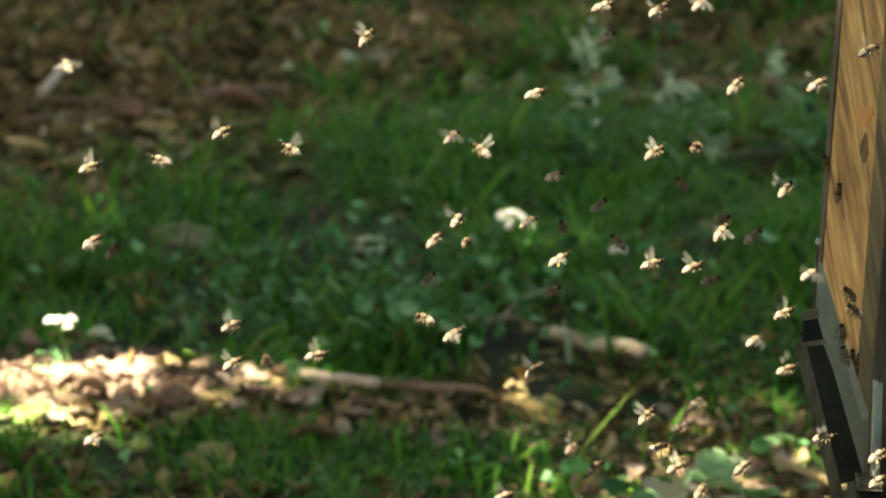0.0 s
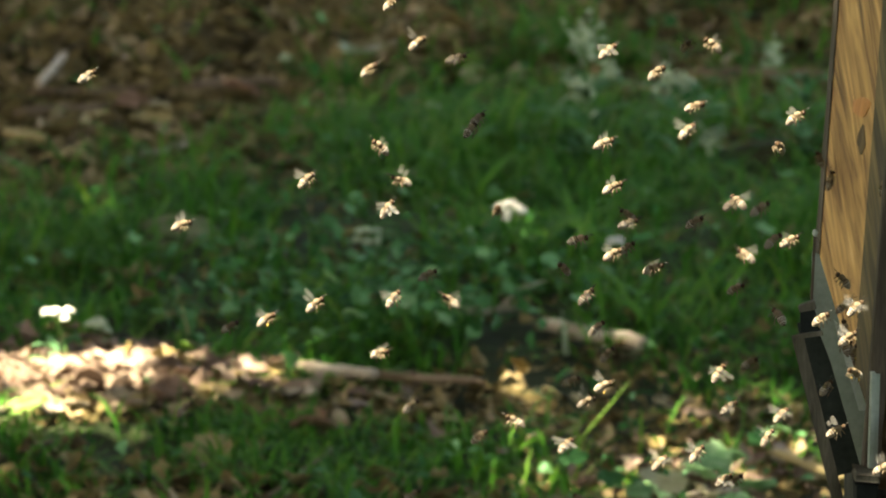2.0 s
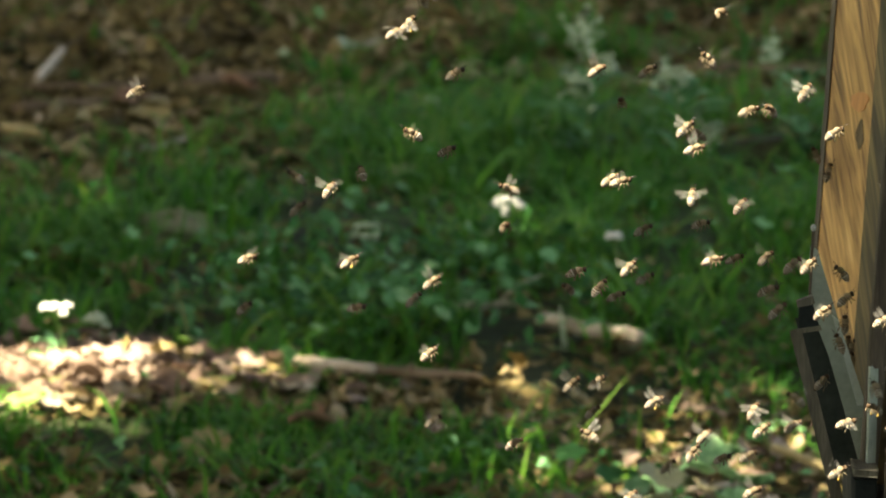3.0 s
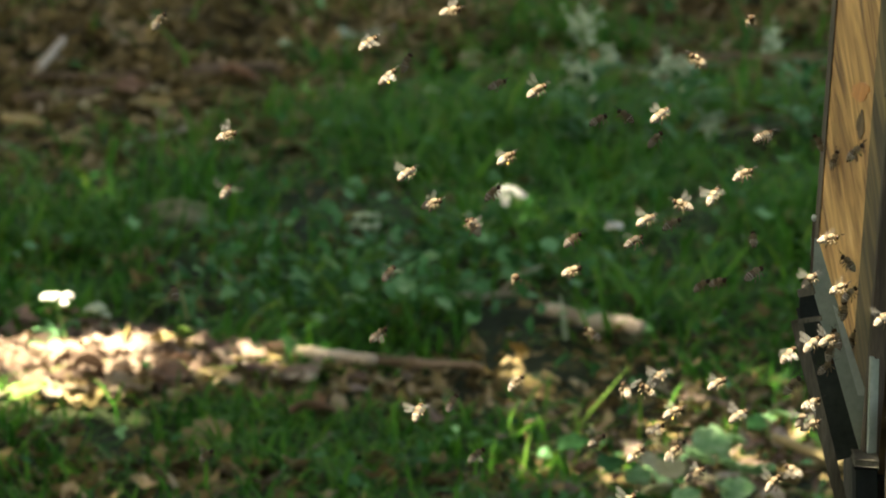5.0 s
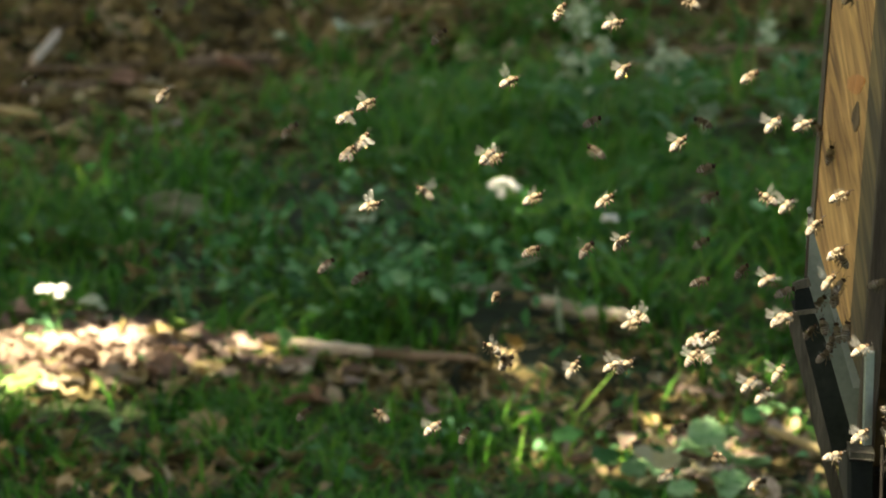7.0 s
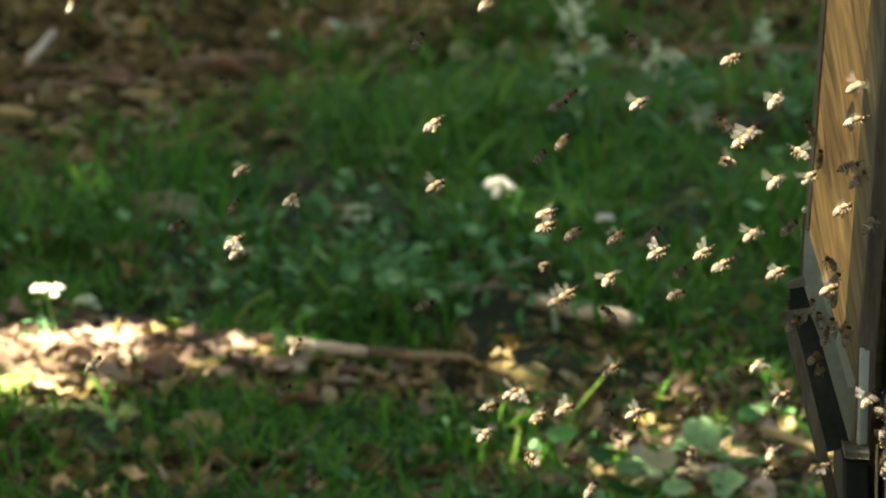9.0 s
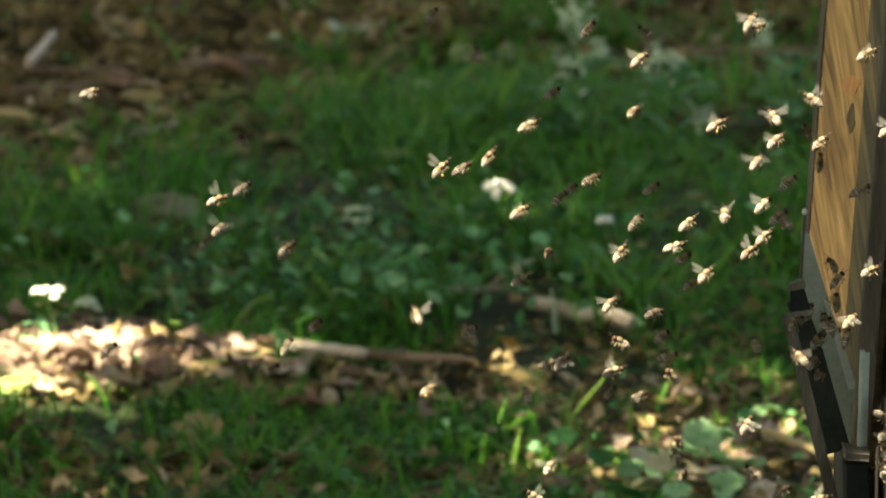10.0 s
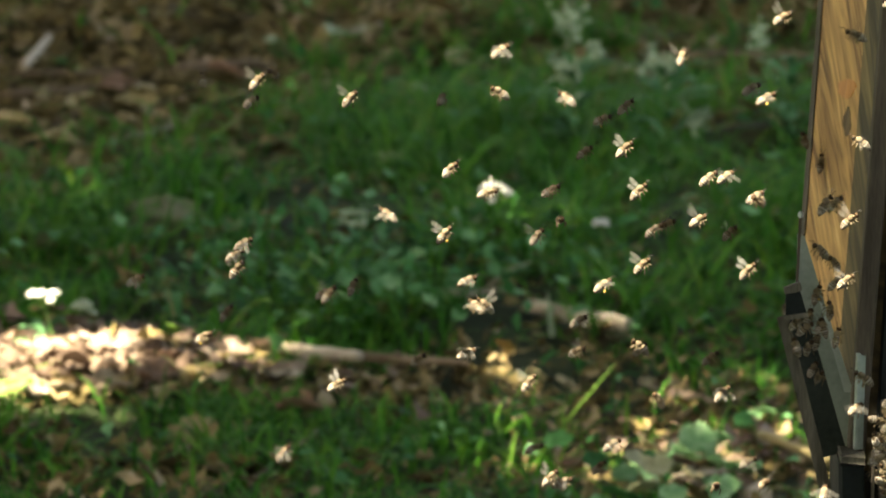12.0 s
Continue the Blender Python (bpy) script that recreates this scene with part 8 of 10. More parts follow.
    walk(BEES[55], [(t, pose(*p)) for t, *p in ((0, 0.2461, 2.9, 0.4664, 6, -29, -35), (0.5, 0.2417, 2.9, 0.4634, 7, -35, -32), (1, 0.243, 2.9, 0.4625, 9,
        -37, -25), (1.5, 0.2471, 2.9, 0.4641, 12, -33, -16), (2, 0.2511, 2.9, 0.469, 15, -20, -9), (2.4, 0.2579, 2.6945, 0.5197, 17, -22, -7), (3.55, 0.2558,
        2.7007, 0.6334, 18, -22, 68), (5.5, 0.1638, 3.1692, 0.5291, 8, -22, 94), (6, 0.1571, 3.1706, 0.5229, 6, -23, 39), (6.5, 0.1634, 3.1698, 0.5262, 6,
        -21, -13), (7, 0.1627, 3.1687, 0.5312, 8, -24, -8), (7.2, 0.1646, 3.1682, 0.5335, 9, -27, -7), (8.8, 0.1545, 3.1714, 0.5193, 17, -34, -27), (9,
        0.1523, 3.1733, 0.5111, 18, -32, -30), (9.1, 0.1518, 3.1738, 0.5089, 18, -30, -32), (10.9, 0.1694, 3.1677, 0.5358, 13, -27, -20), (11, 0.1723, 3.1676,
        0.5359, 12, -28, -19), (11.5, 0.1853, 3.1668, 0.5394, 9, -34, -11), (12, 0.1852, 3.1664, 0.5411, 7, -37, -7),)])
    walk(BEES[56], [(t, pose(*p)) for t, *p in ((0, -0.0205, 3.1983, 0.4268, -16, -39, -11), (0.5, -0.0216, 3.2011, 0.4144, -14, -34, -2), (1, -0.0268,
        3.2032, 0.4051, -11, -27, 6), (1.5, -0.025, 3.2056, 0.3943, -8, -24, 10), (1.9, -0.0212, 3.2087, 0.3807, -7, -25, 9), (2.55, -0.0097, 3.2184, 0.3368,
        -8, -22, 1), (4.15, 0.1693, 2.9267, 0.4118, -16, -22, -18), (4.8, 0.1502, 2.9188, 0.444, -19, -26, -12), (5, 0.145, 2.9167, 0.4528, -19, -24, -8),
        (5.5, 0.1403, 2.9125, 0.4699, -19, -24, 1), (6, 0.145, 2.9084, 0.4865, -18, -29, 8), (6.5, 0.1481, 2.9041, 0.5043, -15, -36, 10), (6.6, 0.1481,
        2.9027, 0.51, -15, -37, 10), (7, 0.1442, 2.8999, 0.5213, -12, -39, 7), (7.1, 0.1433, 2.8995, 0.5229, -12, -40, 6), (8.8, 0.1542, 2.8849, 0.5818, -8,
        -24, -18), (9, 0.152, 2.8841, 0.5849, -8, -24, -18), (9.5, 0.1483, 2.8813, 0.5964, -11, -27, -14), (10, 0.1427, 2.8792, 0.6046, -14, -33, -5), (10.5,
        0.1515, 2.8787, 0.6065, -16, -39, 3), (11, 0.1581, 2.8759, 0.618, -18, -39, 9), (11.5, 0.1586, 2.8731, 0.629, -19, -35, 10), (12, 0.156, 2.8719,
        0.6336, -19, -28, 5),)])
    walk(BEES[57], [(t, pose(*p)) for t, *p in ((0, 0.2038, 2.8739, 0.593, 11, -11, 40), (0.5, 0.2084, 2.8754, 0.5872, 13, -10, 46), (1, 0.2148, 2.8768,
        0.5816, 15, -13, 47), (1.1, 0.2159, 2.877, 0.5808, 15, -15, 47), (1.2, 0.2199, 2.8771, 0.5805, 15, -16, 46), (1.5, 0.2229, 2.8782, 0.5758, 14, -20,
        43), (2, 0.2321, 2.8802, 0.5677, 12, -25, 35), (2.5, 0.2418, 2.882, 0.5609, 10, -25, 26), (3, 0.2492, 2.8831, 0.5561, 7, -12, 20), (3.4, 0.2567,
        2.6945, 0.5972, 5, -14, 20), (4.6, 0.2563, 2.7025, 0.5936, 3, -12, 35), (5, 0.2479, 2.8843, 0.5516, 4, -17, 42), (5.5, 0.2452, 2.885, 0.5486, 7, -23,
        47), (6, 0.2412, 2.8869, 0.5408, 10, -26, 46), (6.5, 0.24, 2.8888, 0.5332, 12, -22, 40), (7, 0.2397, 2.8902, 0.5276, 14, -16, 32), (7.2, 0.2405,
        2.8906, 0.526, 14, -12, 28), (7.75, 0.2599, 2.7158, 0.5666, 14, -12, 21), (8.45, 0.2623, 2.7094, 0.5028, 12, -22, 94), (10, 0.1865, 2.9907, 0.4315, 3, -22, 148), (10.5, 0.1824, 2.9893, 0.437, 3, -18, 93), (11, 0.1782, 2.9874, 0.4443, 3, -12, 45), (11.5, 0.1795, 2.9877, 0.4431, 5, -10, 38), (12, 0.1877, 2.9887, 0.4391, 8, -12, 29),)])
    walk(BEES[58], [(t, pose(*p)) for t, *p in ((0, 0.0905, 3.0704, 0.5944, 8, -24, 29), (0.5, 0.0901, 3.0718, 0.5883, 8, -31, 27), (1, 0.0952, 3.0737,
        0.5802, 6, -34, 21), (1.8, 0.1054, 3.0779, 0.5622, 1, -29, 7), (2, 0.1093, 3.0782, 0.5611, 0, -26, 4), (2.5, 0.1169, 3.0803, 0.5521, -2, -20, 1), (3,
        0.1206, 3.0762, 0.5695, -4, -18, 4), (4.8, 0.1265, 3.0642, 0.6204, 2, -34, 29), (5, 0.1259, 3.064, 0.6215, 3, -33, 29), (5.5, 0.1356, 3.0671, 0.6084,
        6, -29, 25), (6, 0.148, 3.0704, 0.5942, 8, -22, 18), (6.5, 0.1554, 3.0727, 0.5846, 8, -18, 9), (7, 0.1628, 3.0739, 0.5794, 7, -20, 3), (7.2, 0.1631,
        3.0742, 0.5783, 6, -22, 1), (8.8, 0.1301, 3.0799, 0.5539, -2, -33, 20), (9, 0.1314, 3.0795, 0.5556, -3, -31, 23), (9.5, 0.1337, 3.0764, 0.5688, -4,
        -25, 28), (10, 0.1302, 3.0724, 0.5859, -3, -19, 29), (10.5, 0.1232, 3.0676, 0.6062, -1, -19, 23), (11, 0.1173, 3.0639, 0.6216, 1, -23, 15), (11.5,
        0.1122, 3.0611, 0.6337, 4, -30, 6), (12, 0.1162, 3.0595, 0.6403, 7, -34, 2),)])
    walk(BEES[59], [(t, pose(*p)) for t, *p in ((0, 0.1437, 3.1816, 0.5856, 8, -45, 203), (0.5, 0.1434, 3.1788, 0.5977, 5, -41, 194), (1, 0.1508, 3.1734, 0.6212, 2, -34, 186), (1.3, 0.1567, 3.1691, 0.64, 1, -31, 182), (1.4, 0.1451, 2.8947, 0.6986, 0, -30, 181), (1.5, 0.1447, 2.8943, 0.6999, 0, -29, 180),
        (2, 0.1484, 2.8901, 0.7167, -2, -30, 180), (2.5, 0.1495, 2.8901, 0.7168, -2, -35, 186), (3, 0.1477, 2.8931, 0.7049, 0, -41, 195), (3.2, 0.1482, 2.894, 0.7012, 1, -43, 198), (4.8, 0.1455, 2.8954, 0.6955, 9, -33, 203), (5, 0.141, 2.8947, 0.6985, 10, -31, 200), (5.5, 0.1341, 2.8928, 0.7059, 10, -29, 191),
        (6, 0.1342, 2.8912, 0.7123, 9, -32, 183), (6.5, 0.1364, 2.8895, 0.7193, 7, -39, 180), (7, 0.1386, 2.8872, 0.7284, 4, -26, 182), (9.1, 0.258, 2.714, 0.7564, -1, -26, 208), (10.6, 0.2607, 2.713, 0.6214, 7, -43, 187), (11.5, 0.2132, 2.7855, 0.6068, 10, -22, 262), (12, 0.2112, 2.7855, 0.6102, 10, -35, 207),)])
    walk(BEES[60], [(t, pose(*p)) for t, *p in ((0, 0.0863, 2.869, 0.7465, -7, -12, 13), (0.5, 0.0752, 2.8694, 0.745, -10, -9, 6), (1, 0.0635, 2.8689, 0.7467,
        -11, -22, 61), (2.76, -0.0261, 2.8643, 0.7649, -6, -23, 27), (4.94, -0.0237, 2.9109, 0.752, 0, -14, 12), (6, -0.0409, 2.9263, 0.6914, -6, -25, 4),
        (6.5, -0.0439, 2.9293, 0.6793, -9, -23, 9), (7, -0.0416, 2.9338, 0.6617, -11, -17, 18), (7.2, -0.0369, 2.9349, 0.6575, -11, -14, 21), (8.8, -0.0044, 2.9472, 0.6088, -7, -16, 28), (9, 0.0008, 2.9465, 0.6115, -6, -18, 25), (9.5, 0.0103, 2.9449, 0.6176, -3, -24, 16), (10, 0.0157, 2.9435, 0.6233, -1, -24, 8), (10.5, 0.0182, 2.943, 0.6253, 0, -20, 4), (11, 0.0284, 2.9514, 0.592, 0, -13, 5), (11.5, 0.0277, 2.9552, 0.577, -1, -9, 12), (12, 0.0217, 2.9608, 0.5551, -4, -10, 21),)])
    walk(BEES[61], [(t, pose(*p)) for t, *p in ((0, 0.1225, 2.9496, 0.4735, 0, -10, 3), (0.5, 0.1399, 2.9527, 0.4608, 0, -17, 3), (0.9, 0.1494, 2.9537,
        0.4564, 1, -22, 8), (2.2, 0.1634, 2.9567, 0.4442, 8, -14, 28), (2.5, 0.1609, 2.9579, 0.4393, 9, -10, 30), (4.35, 0.2583, 2.697, 0.5013, 9, -19, 8),
        (7.75, 0.2614, 2.696, 0.5154, 4, -16, 29), (10, 0.1494, 3.1602, 0.3986, 11, -22, 104), (10.5, 0.1489, 3.159, 0.4037, 10, -7, 49), (10.6, 0.1468,
        3.159, 0.4038, 9, -22, 68), (12, 0.0651, 3.1588, 0.4049, 3, -7, 22),)])
    walk(BEES[62], [(t, pose(*p)) for t, *p in ((0, 0.2458, 2.9, 0.4817, 9, -30, -14), (0.5, 0.2468, 2.9, 0.4838, 12, -28, -6), (1, 0.2496, 2.9, 0.4819, 15,
        -16, 2), (1.4, 0.2565, 2.6945, 0.5317, 17, -17, 8), (1.91, 0.2533, 2.861, 0.4349, 19, -22, 64), (2.5, 0.2377, 2.9, 0.4496, 20, -18, 5), (3, 0.2279,
        2.92, 0.4588, 19, -25, -3), (3.2, 0.2253, 2.9199, 0.4665, 18, -27, -6), (5, 0.2109, 2.9162, 0.4817, 9, -18, -12), (5.5, 0.216, 2.9163, 0.4813, 8, -15,
        -3), (6, 0.224, 2.9191, 0.47, 9, -16, 5), (6.5, 0.2326, 2.9198, 0.4671, 10, -22, 10), (7, 0.2408, 2.9, 0.475, 13, -28, 9), (7.2, 0.2441, 2.9, 0.4734,
        14, -22, 37), (9.4, 0.1467, 3.1188, 0.4421, 18, -22, 111), (9.5, 0.1444, 3.1165, 0.452, 18, -15, 92), (10, 0.1389, 3.1086, 0.4864, 15, -20, 37),
        (10.5, 0.132, 3.1004, 0.5215, 12, -26, 0), (11, 0.1256, 3.0924, 0.556, 10, -30, 7), (11.5, 0.1143, 3.0837, 0.5929, 8, -29, 10), (12, 0.1033, 3.0753,
        0.629, 14, -16, -15),)])
    walk(BEES[63], [(t, pose(*p)) for t, *p in ((0, -0.2152, 2.8899, 0.7097, -5, -22, 117), (0.5, -0.2411, 2.8941, 0.6927, -2, -10, 62), (2.4, -0.1909, 2.9276, 0.6933, -3, -25, 0), (2.5, -0.1883, 2.9282, 0.6908, -3, -25, -2), (3, -0.175, 2.931, 0.6799, -6, -23, -10), (3.2, -0.1713, 2.9317, 0.6773, -7, -12, -11), (12, 0.2566, 2.7667, 0.4898, -7, -12, -5),)])
    walk(BEES[64], [(t, pose(*p)) for t, *p in ((0, 0.1326, 2.9246, 0.4684, 11, -19, -2), (0.1, 0.1341, 2.9251, 0.4665, 11, -17, -1), (0.5, 0.1619, 3.0832,
        0.4276, 11, -25, -1), (1, 0.1628, 3.0835, 0.4261, 10, -31, -6), (1.5, 0.1731, 3.0847, 0.421, 8, -33, -14), (2, 0.1766, 3.0861, 0.415, 5, -29, -23),
        (2.5, 0.175, 3.0845, 0.4219, 2, -22, -28), (3, 0.17, 3.0837, 0.4254, 0, -18, -28), (4.8, 0.1432, 3.0836, 0.4258, 4, -32, -2), (5, 0.142, 3.0832,
        0.4275, 5, -33, -1), (5.5, 0.1409, 3.0814, 0.4352, 8, -31, -2), (6, 0.1411, 3.081, 0.4371, 10, -25, -8), (6.5, 0.1448, 3.0814, 0.4352, 11, -19, -17),
        (7, 0.1458, 3.0816, 0.4345, 11, -17, -25), (8.8, 0.102, 3.0794, 0.4439, 2, -33, -14), (9, 0.1039, 3.0801, 0.441, 1, -22, 14), (9.5, 0.0748, 3.0759,
        0.4591, 0, -22, 69), (10, 0.0548, 3.0762, 0.4578, 0, -22, 101), (10.5, 0.0292, 3.0752, 0.4621, 1, -22, 101), (11, 0.0088, 3.0736, 0.469, 3, -18, 46),
        (11.5, -0.0046, 3.0718, 0.4764, 6, -24, -9), (12, -0.0078, 3.0704, 0.4826, 9, -30, -27),)])
    walk(BEES[65], [(t, pose(*p)) for t, *p in ((0, 0.146, 2.9392, 0.4507, -5, -30, 54), (0.1, 0.1465, 2.9398, 0.4483, -5, -30, 53), (0.63, 0.1544, 2.9478,
        0.4154, -8, -22, 110), (1.46, 0.0765, 3.1623, 0.3563, -12, -22, 157), (2.4, 0.0896, 3.1493, 0.4137, -16, -16, 82), (2.5, 0.0908, 3.1482, 0.4186, -16,
        -17, 63), (2.7, 0.0908, 3.1458, 0.4291, -16, -19, 35), (4.8, 0.1215, 2.9263, 0.5039, -6, -23, 54), (5, 0.1234, 2.9253, 0.5082, -5, -20, 52), (5.5,
        0.1232, 2.9215, 0.5235, -4, -15, 44), (6, 0.116, 2.9161, 0.5453, -4, -15, 35), (6.5, 0.1087, 2.9104, 0.5687, -6, -20, 29), (7, 0.1034, 2.9058, 0.5872,
        -8, -27, 29), (8.8, 0.0959, 2.9101, 0.5698, -16, -19, 54), (9, 0.0987, 2.9116, 0.5639, -16, -17, 56), (9.5, 0.0999, 2.9148, 0.5509, -14, -15, 55),
        (10, 0.0998, 2.9151, 0.5496, -12, -18, 50), (10.5, 0.1029, 2.915, 0.55, -9, -24, 41), (11, 0.1083, 2.9141, 0.5537, -6, -29, 33), (11.5, 0.1158,
        2.9118, 0.5628, -4, -30, 29), (12, 0.1205, 2.9087, 0.5756, -4, -26, 30),)])
    walk(BEES[66], [(t, pose(*p)) for t, *p in ((0, 0.0101, 2.9477, 0.5962, 3, -14, -80), (0.1, 0.0126, 2.9479, 0.5955, 2, -10, -82), (0.5, 0.0271, 2.945, 0.607, 0, -8, -89), (1, 0.0279, 2.9447, 0.6083, -2, -6, -93), (1.5, 0.0286, 2.9444, 0.6094, -3, -10, -93), (2, 0.0292, 2.944, 0.6108, -2, -17, -87),
        (2.5, 0.0323, 2.9451, 0.6065, -1, -22, -78), (3, 0.0347, 2.9474, 0.5975, 2, -21, -70), (3.2, 0.0356, 2.9484, 0.5937, 3, -20, -68), (4.8, 0.0434, 2.9563, 0.5622, 9, -7, -80), (5, 0.0404, 2.9572, 0.5588, 9, -8, -83), (5.5, 0.0336, 2.9594, 0.5498, 7, -14, -91), (6, 0.0317, 2.9608, 0.5446, 4, -20, -94), (6.5, 0.0312, 2.9611, 0.5433, 1, -22, -91), (7, 0.0321, 2.9613, 0.5426, -1, -19, -84), (8.8, 0.0608, 2.9556, 0.5652, 0, -9, -67), (9, 0.0631, 2.9565, 0.5613, 1, -11, -69), (9.5, 0.0656, 2.9573, 0.5584, 4, -18, -77), (10, 0.0649, 2.954, 0.5713, 6, -22, -86), (10.2, 0.0639, 2.9518, 0.5802, 7, -22, -89), (10.5, 0.0628, 2.9482, 0.5942, 8, -21, -92), (11, 0.0677, 2.9445, 0.6087, 9, -15, -94), (11.5, 0.0729, 2.9447, 0.6082, 8, -9, -89), (12, 0.074, 2.9485, 0.5931, 6, -6, -81),)])
    walk(BEES[67], [(t, pose(*p)) for t, *p in ((0, 0.0632, 3.0707, 0.5413, 7, -27, -21), (0.2, 0.0658, 3.0708, 0.5408, 6, -28, -22), (0.6, 0.0732, 3.0708,
        0.541, 6, -33, -23), (1, 0.0787, 3.0729, 0.5319, 7, -38, -19), (1.5, 0.0848, 3.0757, 0.5201, 9, -42, -11), (4.21, 0.1658, 3.1127, 0.36, 17, -32, -12),
        (4.55, 0.1292, 2.9344, 0.4073, 16, -37, -18), (6.2, 0.1437, 2.9115, 0.5017, 7, -34, -14), (6.5, 0.1453, 2.9093, 0.5106, 6, -30, -8), (7, 0.1463,
        2.9043, 0.5309, 6, -26, 0), (7.2, 0.1469, 2.9023, 0.539, 6, -26, 3), (8.8, 0.1564, 2.8959, 0.5648, 14, -41, -8), (9, 0.1628, 2.8931, 0.576, 15, -24,
        -11), (9.5, 0.1781, 2.8887, 0.5938, 17, -24, -19), (9.6, 0.1805, 2.8883, 0.5955, 18, -37, -20), (10.5, 0.168, 2.8959, 0.5648, 17, -27, -21), (11,
        0.1574, 2.8971, 0.56, 15, -26, -14), (11.5, 0.1697, 2.8943, 0.5711, 12, -31, -5), (12, 0.1798, 2.8931, 0.5759, 9, -37, 2),)])
    walk(BEES[68], [(t, pose(*p)) for t, *p in ((0, -0.2104, 3.195, 0.5405, -11, -40, -30), (0.5, -0.2082, 3.1953, 0.5394, -9, -23, -23), (2, -0.1355, 3.2079,
        0.4835, -1, -23, -3), (2.5, -0.133, 3.2067, 0.4888, 0, -26, -5), (3, -0.1255, 3.2058, 0.493, 0, -31, -12), (5, -0.1521, 3.23, 0.3844, -10, -33, -28),
        (5.3, -0.1451, 3.2306, 0.3817, -11, -23, -24), (6, -0.0849, 3.2274, 0.3963, -12, -23, -12), (6.5, -0.081, 3.2266, 0.3998, -10, -29, -5), (7, -0.0865,
        3.2246, 0.4086, -8, -35, -3), (7.2, -0.0933, 3.2238, 0.4121, -7, -38, -4), (8.8, -0.0923, 3.2218, 0.4214, 0, -32, -28), (9, -0.0958, 3.2211, 0.4244,
        0, -29, -30), (9.5, -0.1012, 3.2192, 0.4331, 0, -26, -31), (10, -0.1034, 3.2176, 0.4401, -3, -27, -26), (10.5, -0.0998, 3.2149, 0.4523, -5, -33, -17),
        (11.1, -0.0776, 2.9399, 0.5061, -9, -40, -7), (11.5, -0.0706, 2.9411, 0.501, -11, -41, -4), (12, -0.0542, 2.9419, 0.4977, -12, -23, -4),)])
    walk(BEES[69], [(t, pose(*p)) for t, *p in ((0, 0.1464, 2.9784, 0.4946, 1, -23, 29), (0.3, 0.1443, 2.9784, 0.4945, 2, -19, 34), (1.5, 0.1016, 2.9687, 0.5329, 7, -15, 44), (2, 0.0885, 2.9678, 0.5366, 7, -21, 39), (2.5, 0.0799, 2.975, 0.508, 5, -27, 31), (3, 0.0753, 2.9777, 0.4975, 3, -29, 22), (3.2, 0.0733, 2.978, 0.4963, 2, -28, 19), (5, 0.0901, 2.9884, 0.4549, -5, -14, 32), (5.5, 0.0715, 2.9905, 0.4467, -3, -22, 87), (6.3, 0.0131, 2.9878, 0.4573, 1, -22, 145), (6.5, 0.0128, 2.9881, 0.4563, 2, -29, 117), (7, 0.0142, 2.9888, 0.4534, 5, -27, 62), (9, 0.0456, 2.9821, 0.4798, 4, -16, 19),
        (9.5, 0.0613, 2.9795, 0.4902, 2, -23, 26), (10, 0.0742, 2.9768, 0.5011, -1, -28, 35), (10.5, 0.0858, 2.9732, 0.5153, -4, -28, 42), (11, 0.0923, 2.9699, 0.5284, -5, -24, 44), (11.5, 0.0879, 2.9697, 0.529, -4, -17, 41), (12, 0.0864, 2.9697, 0.529, -2, -13, 34),)])
    walk(BEES[70], [(t, pose(*p)) for t, *p in ((0, 0.1177, 2.8847, 0.7425, -7, -25, 22), (2.35, 0.2526, 2.7156, 0.7639, -12, -25, 1), (3, 0.2535, 2.703,
        0.758, -15, -31, -3), (9, 0.0921, 2.9942, 0.4188, -14, -43, 11), (9.1, 0.0896, 2.9952, 0.415, -14, -44, 13), (9.69, 0.0703, 3.0026, 0.3854, -17, -40, 22), (10.6, 0.0638, 3.003, 0.384, -17, -29, 23), (11, 0.064, 2.9953, 0.4142, -15, -28, 18), (11.5, 0.0662, 2.9945, 0.4177, -12, -31, 9), (12, 0.0706, 2.9915, 0.4295, -9, -37, 1),)])
    walk(BEES[71], [(t, pose(*p)) for t, *p in ((0, 0.2524, 2.6937, 0.7088, 19, -22, 96), (0.1, 0.2524, 2.6937, 0.7088, 19, -22, 96), (2.5, 0.1188, 2.8543,
        0.6735, 8, -30, 21), (4.9, 0.2545, 2.6937, 0.6967, 17, -42, -6), (8.4, 0.2591, 2.7084, 0.6642, 9, -44, -16), (9.6, 0.1943, 2.798, 0.6468, 8, -22, 59),
        (10, 0.1933, 2.798, 0.6441, 10, -31, 13), (10.5, 0.1921, 2.798, 0.6362, 13, -35, -17), (11, 0.1917, 2.798, 0.6328, 16, -42, -25), (11.5, 0.1891,
        2.798, 0.6342, 18, -27, -32), (12, 0.221, 2.798, 0.6342, 19, -35, -23),)])
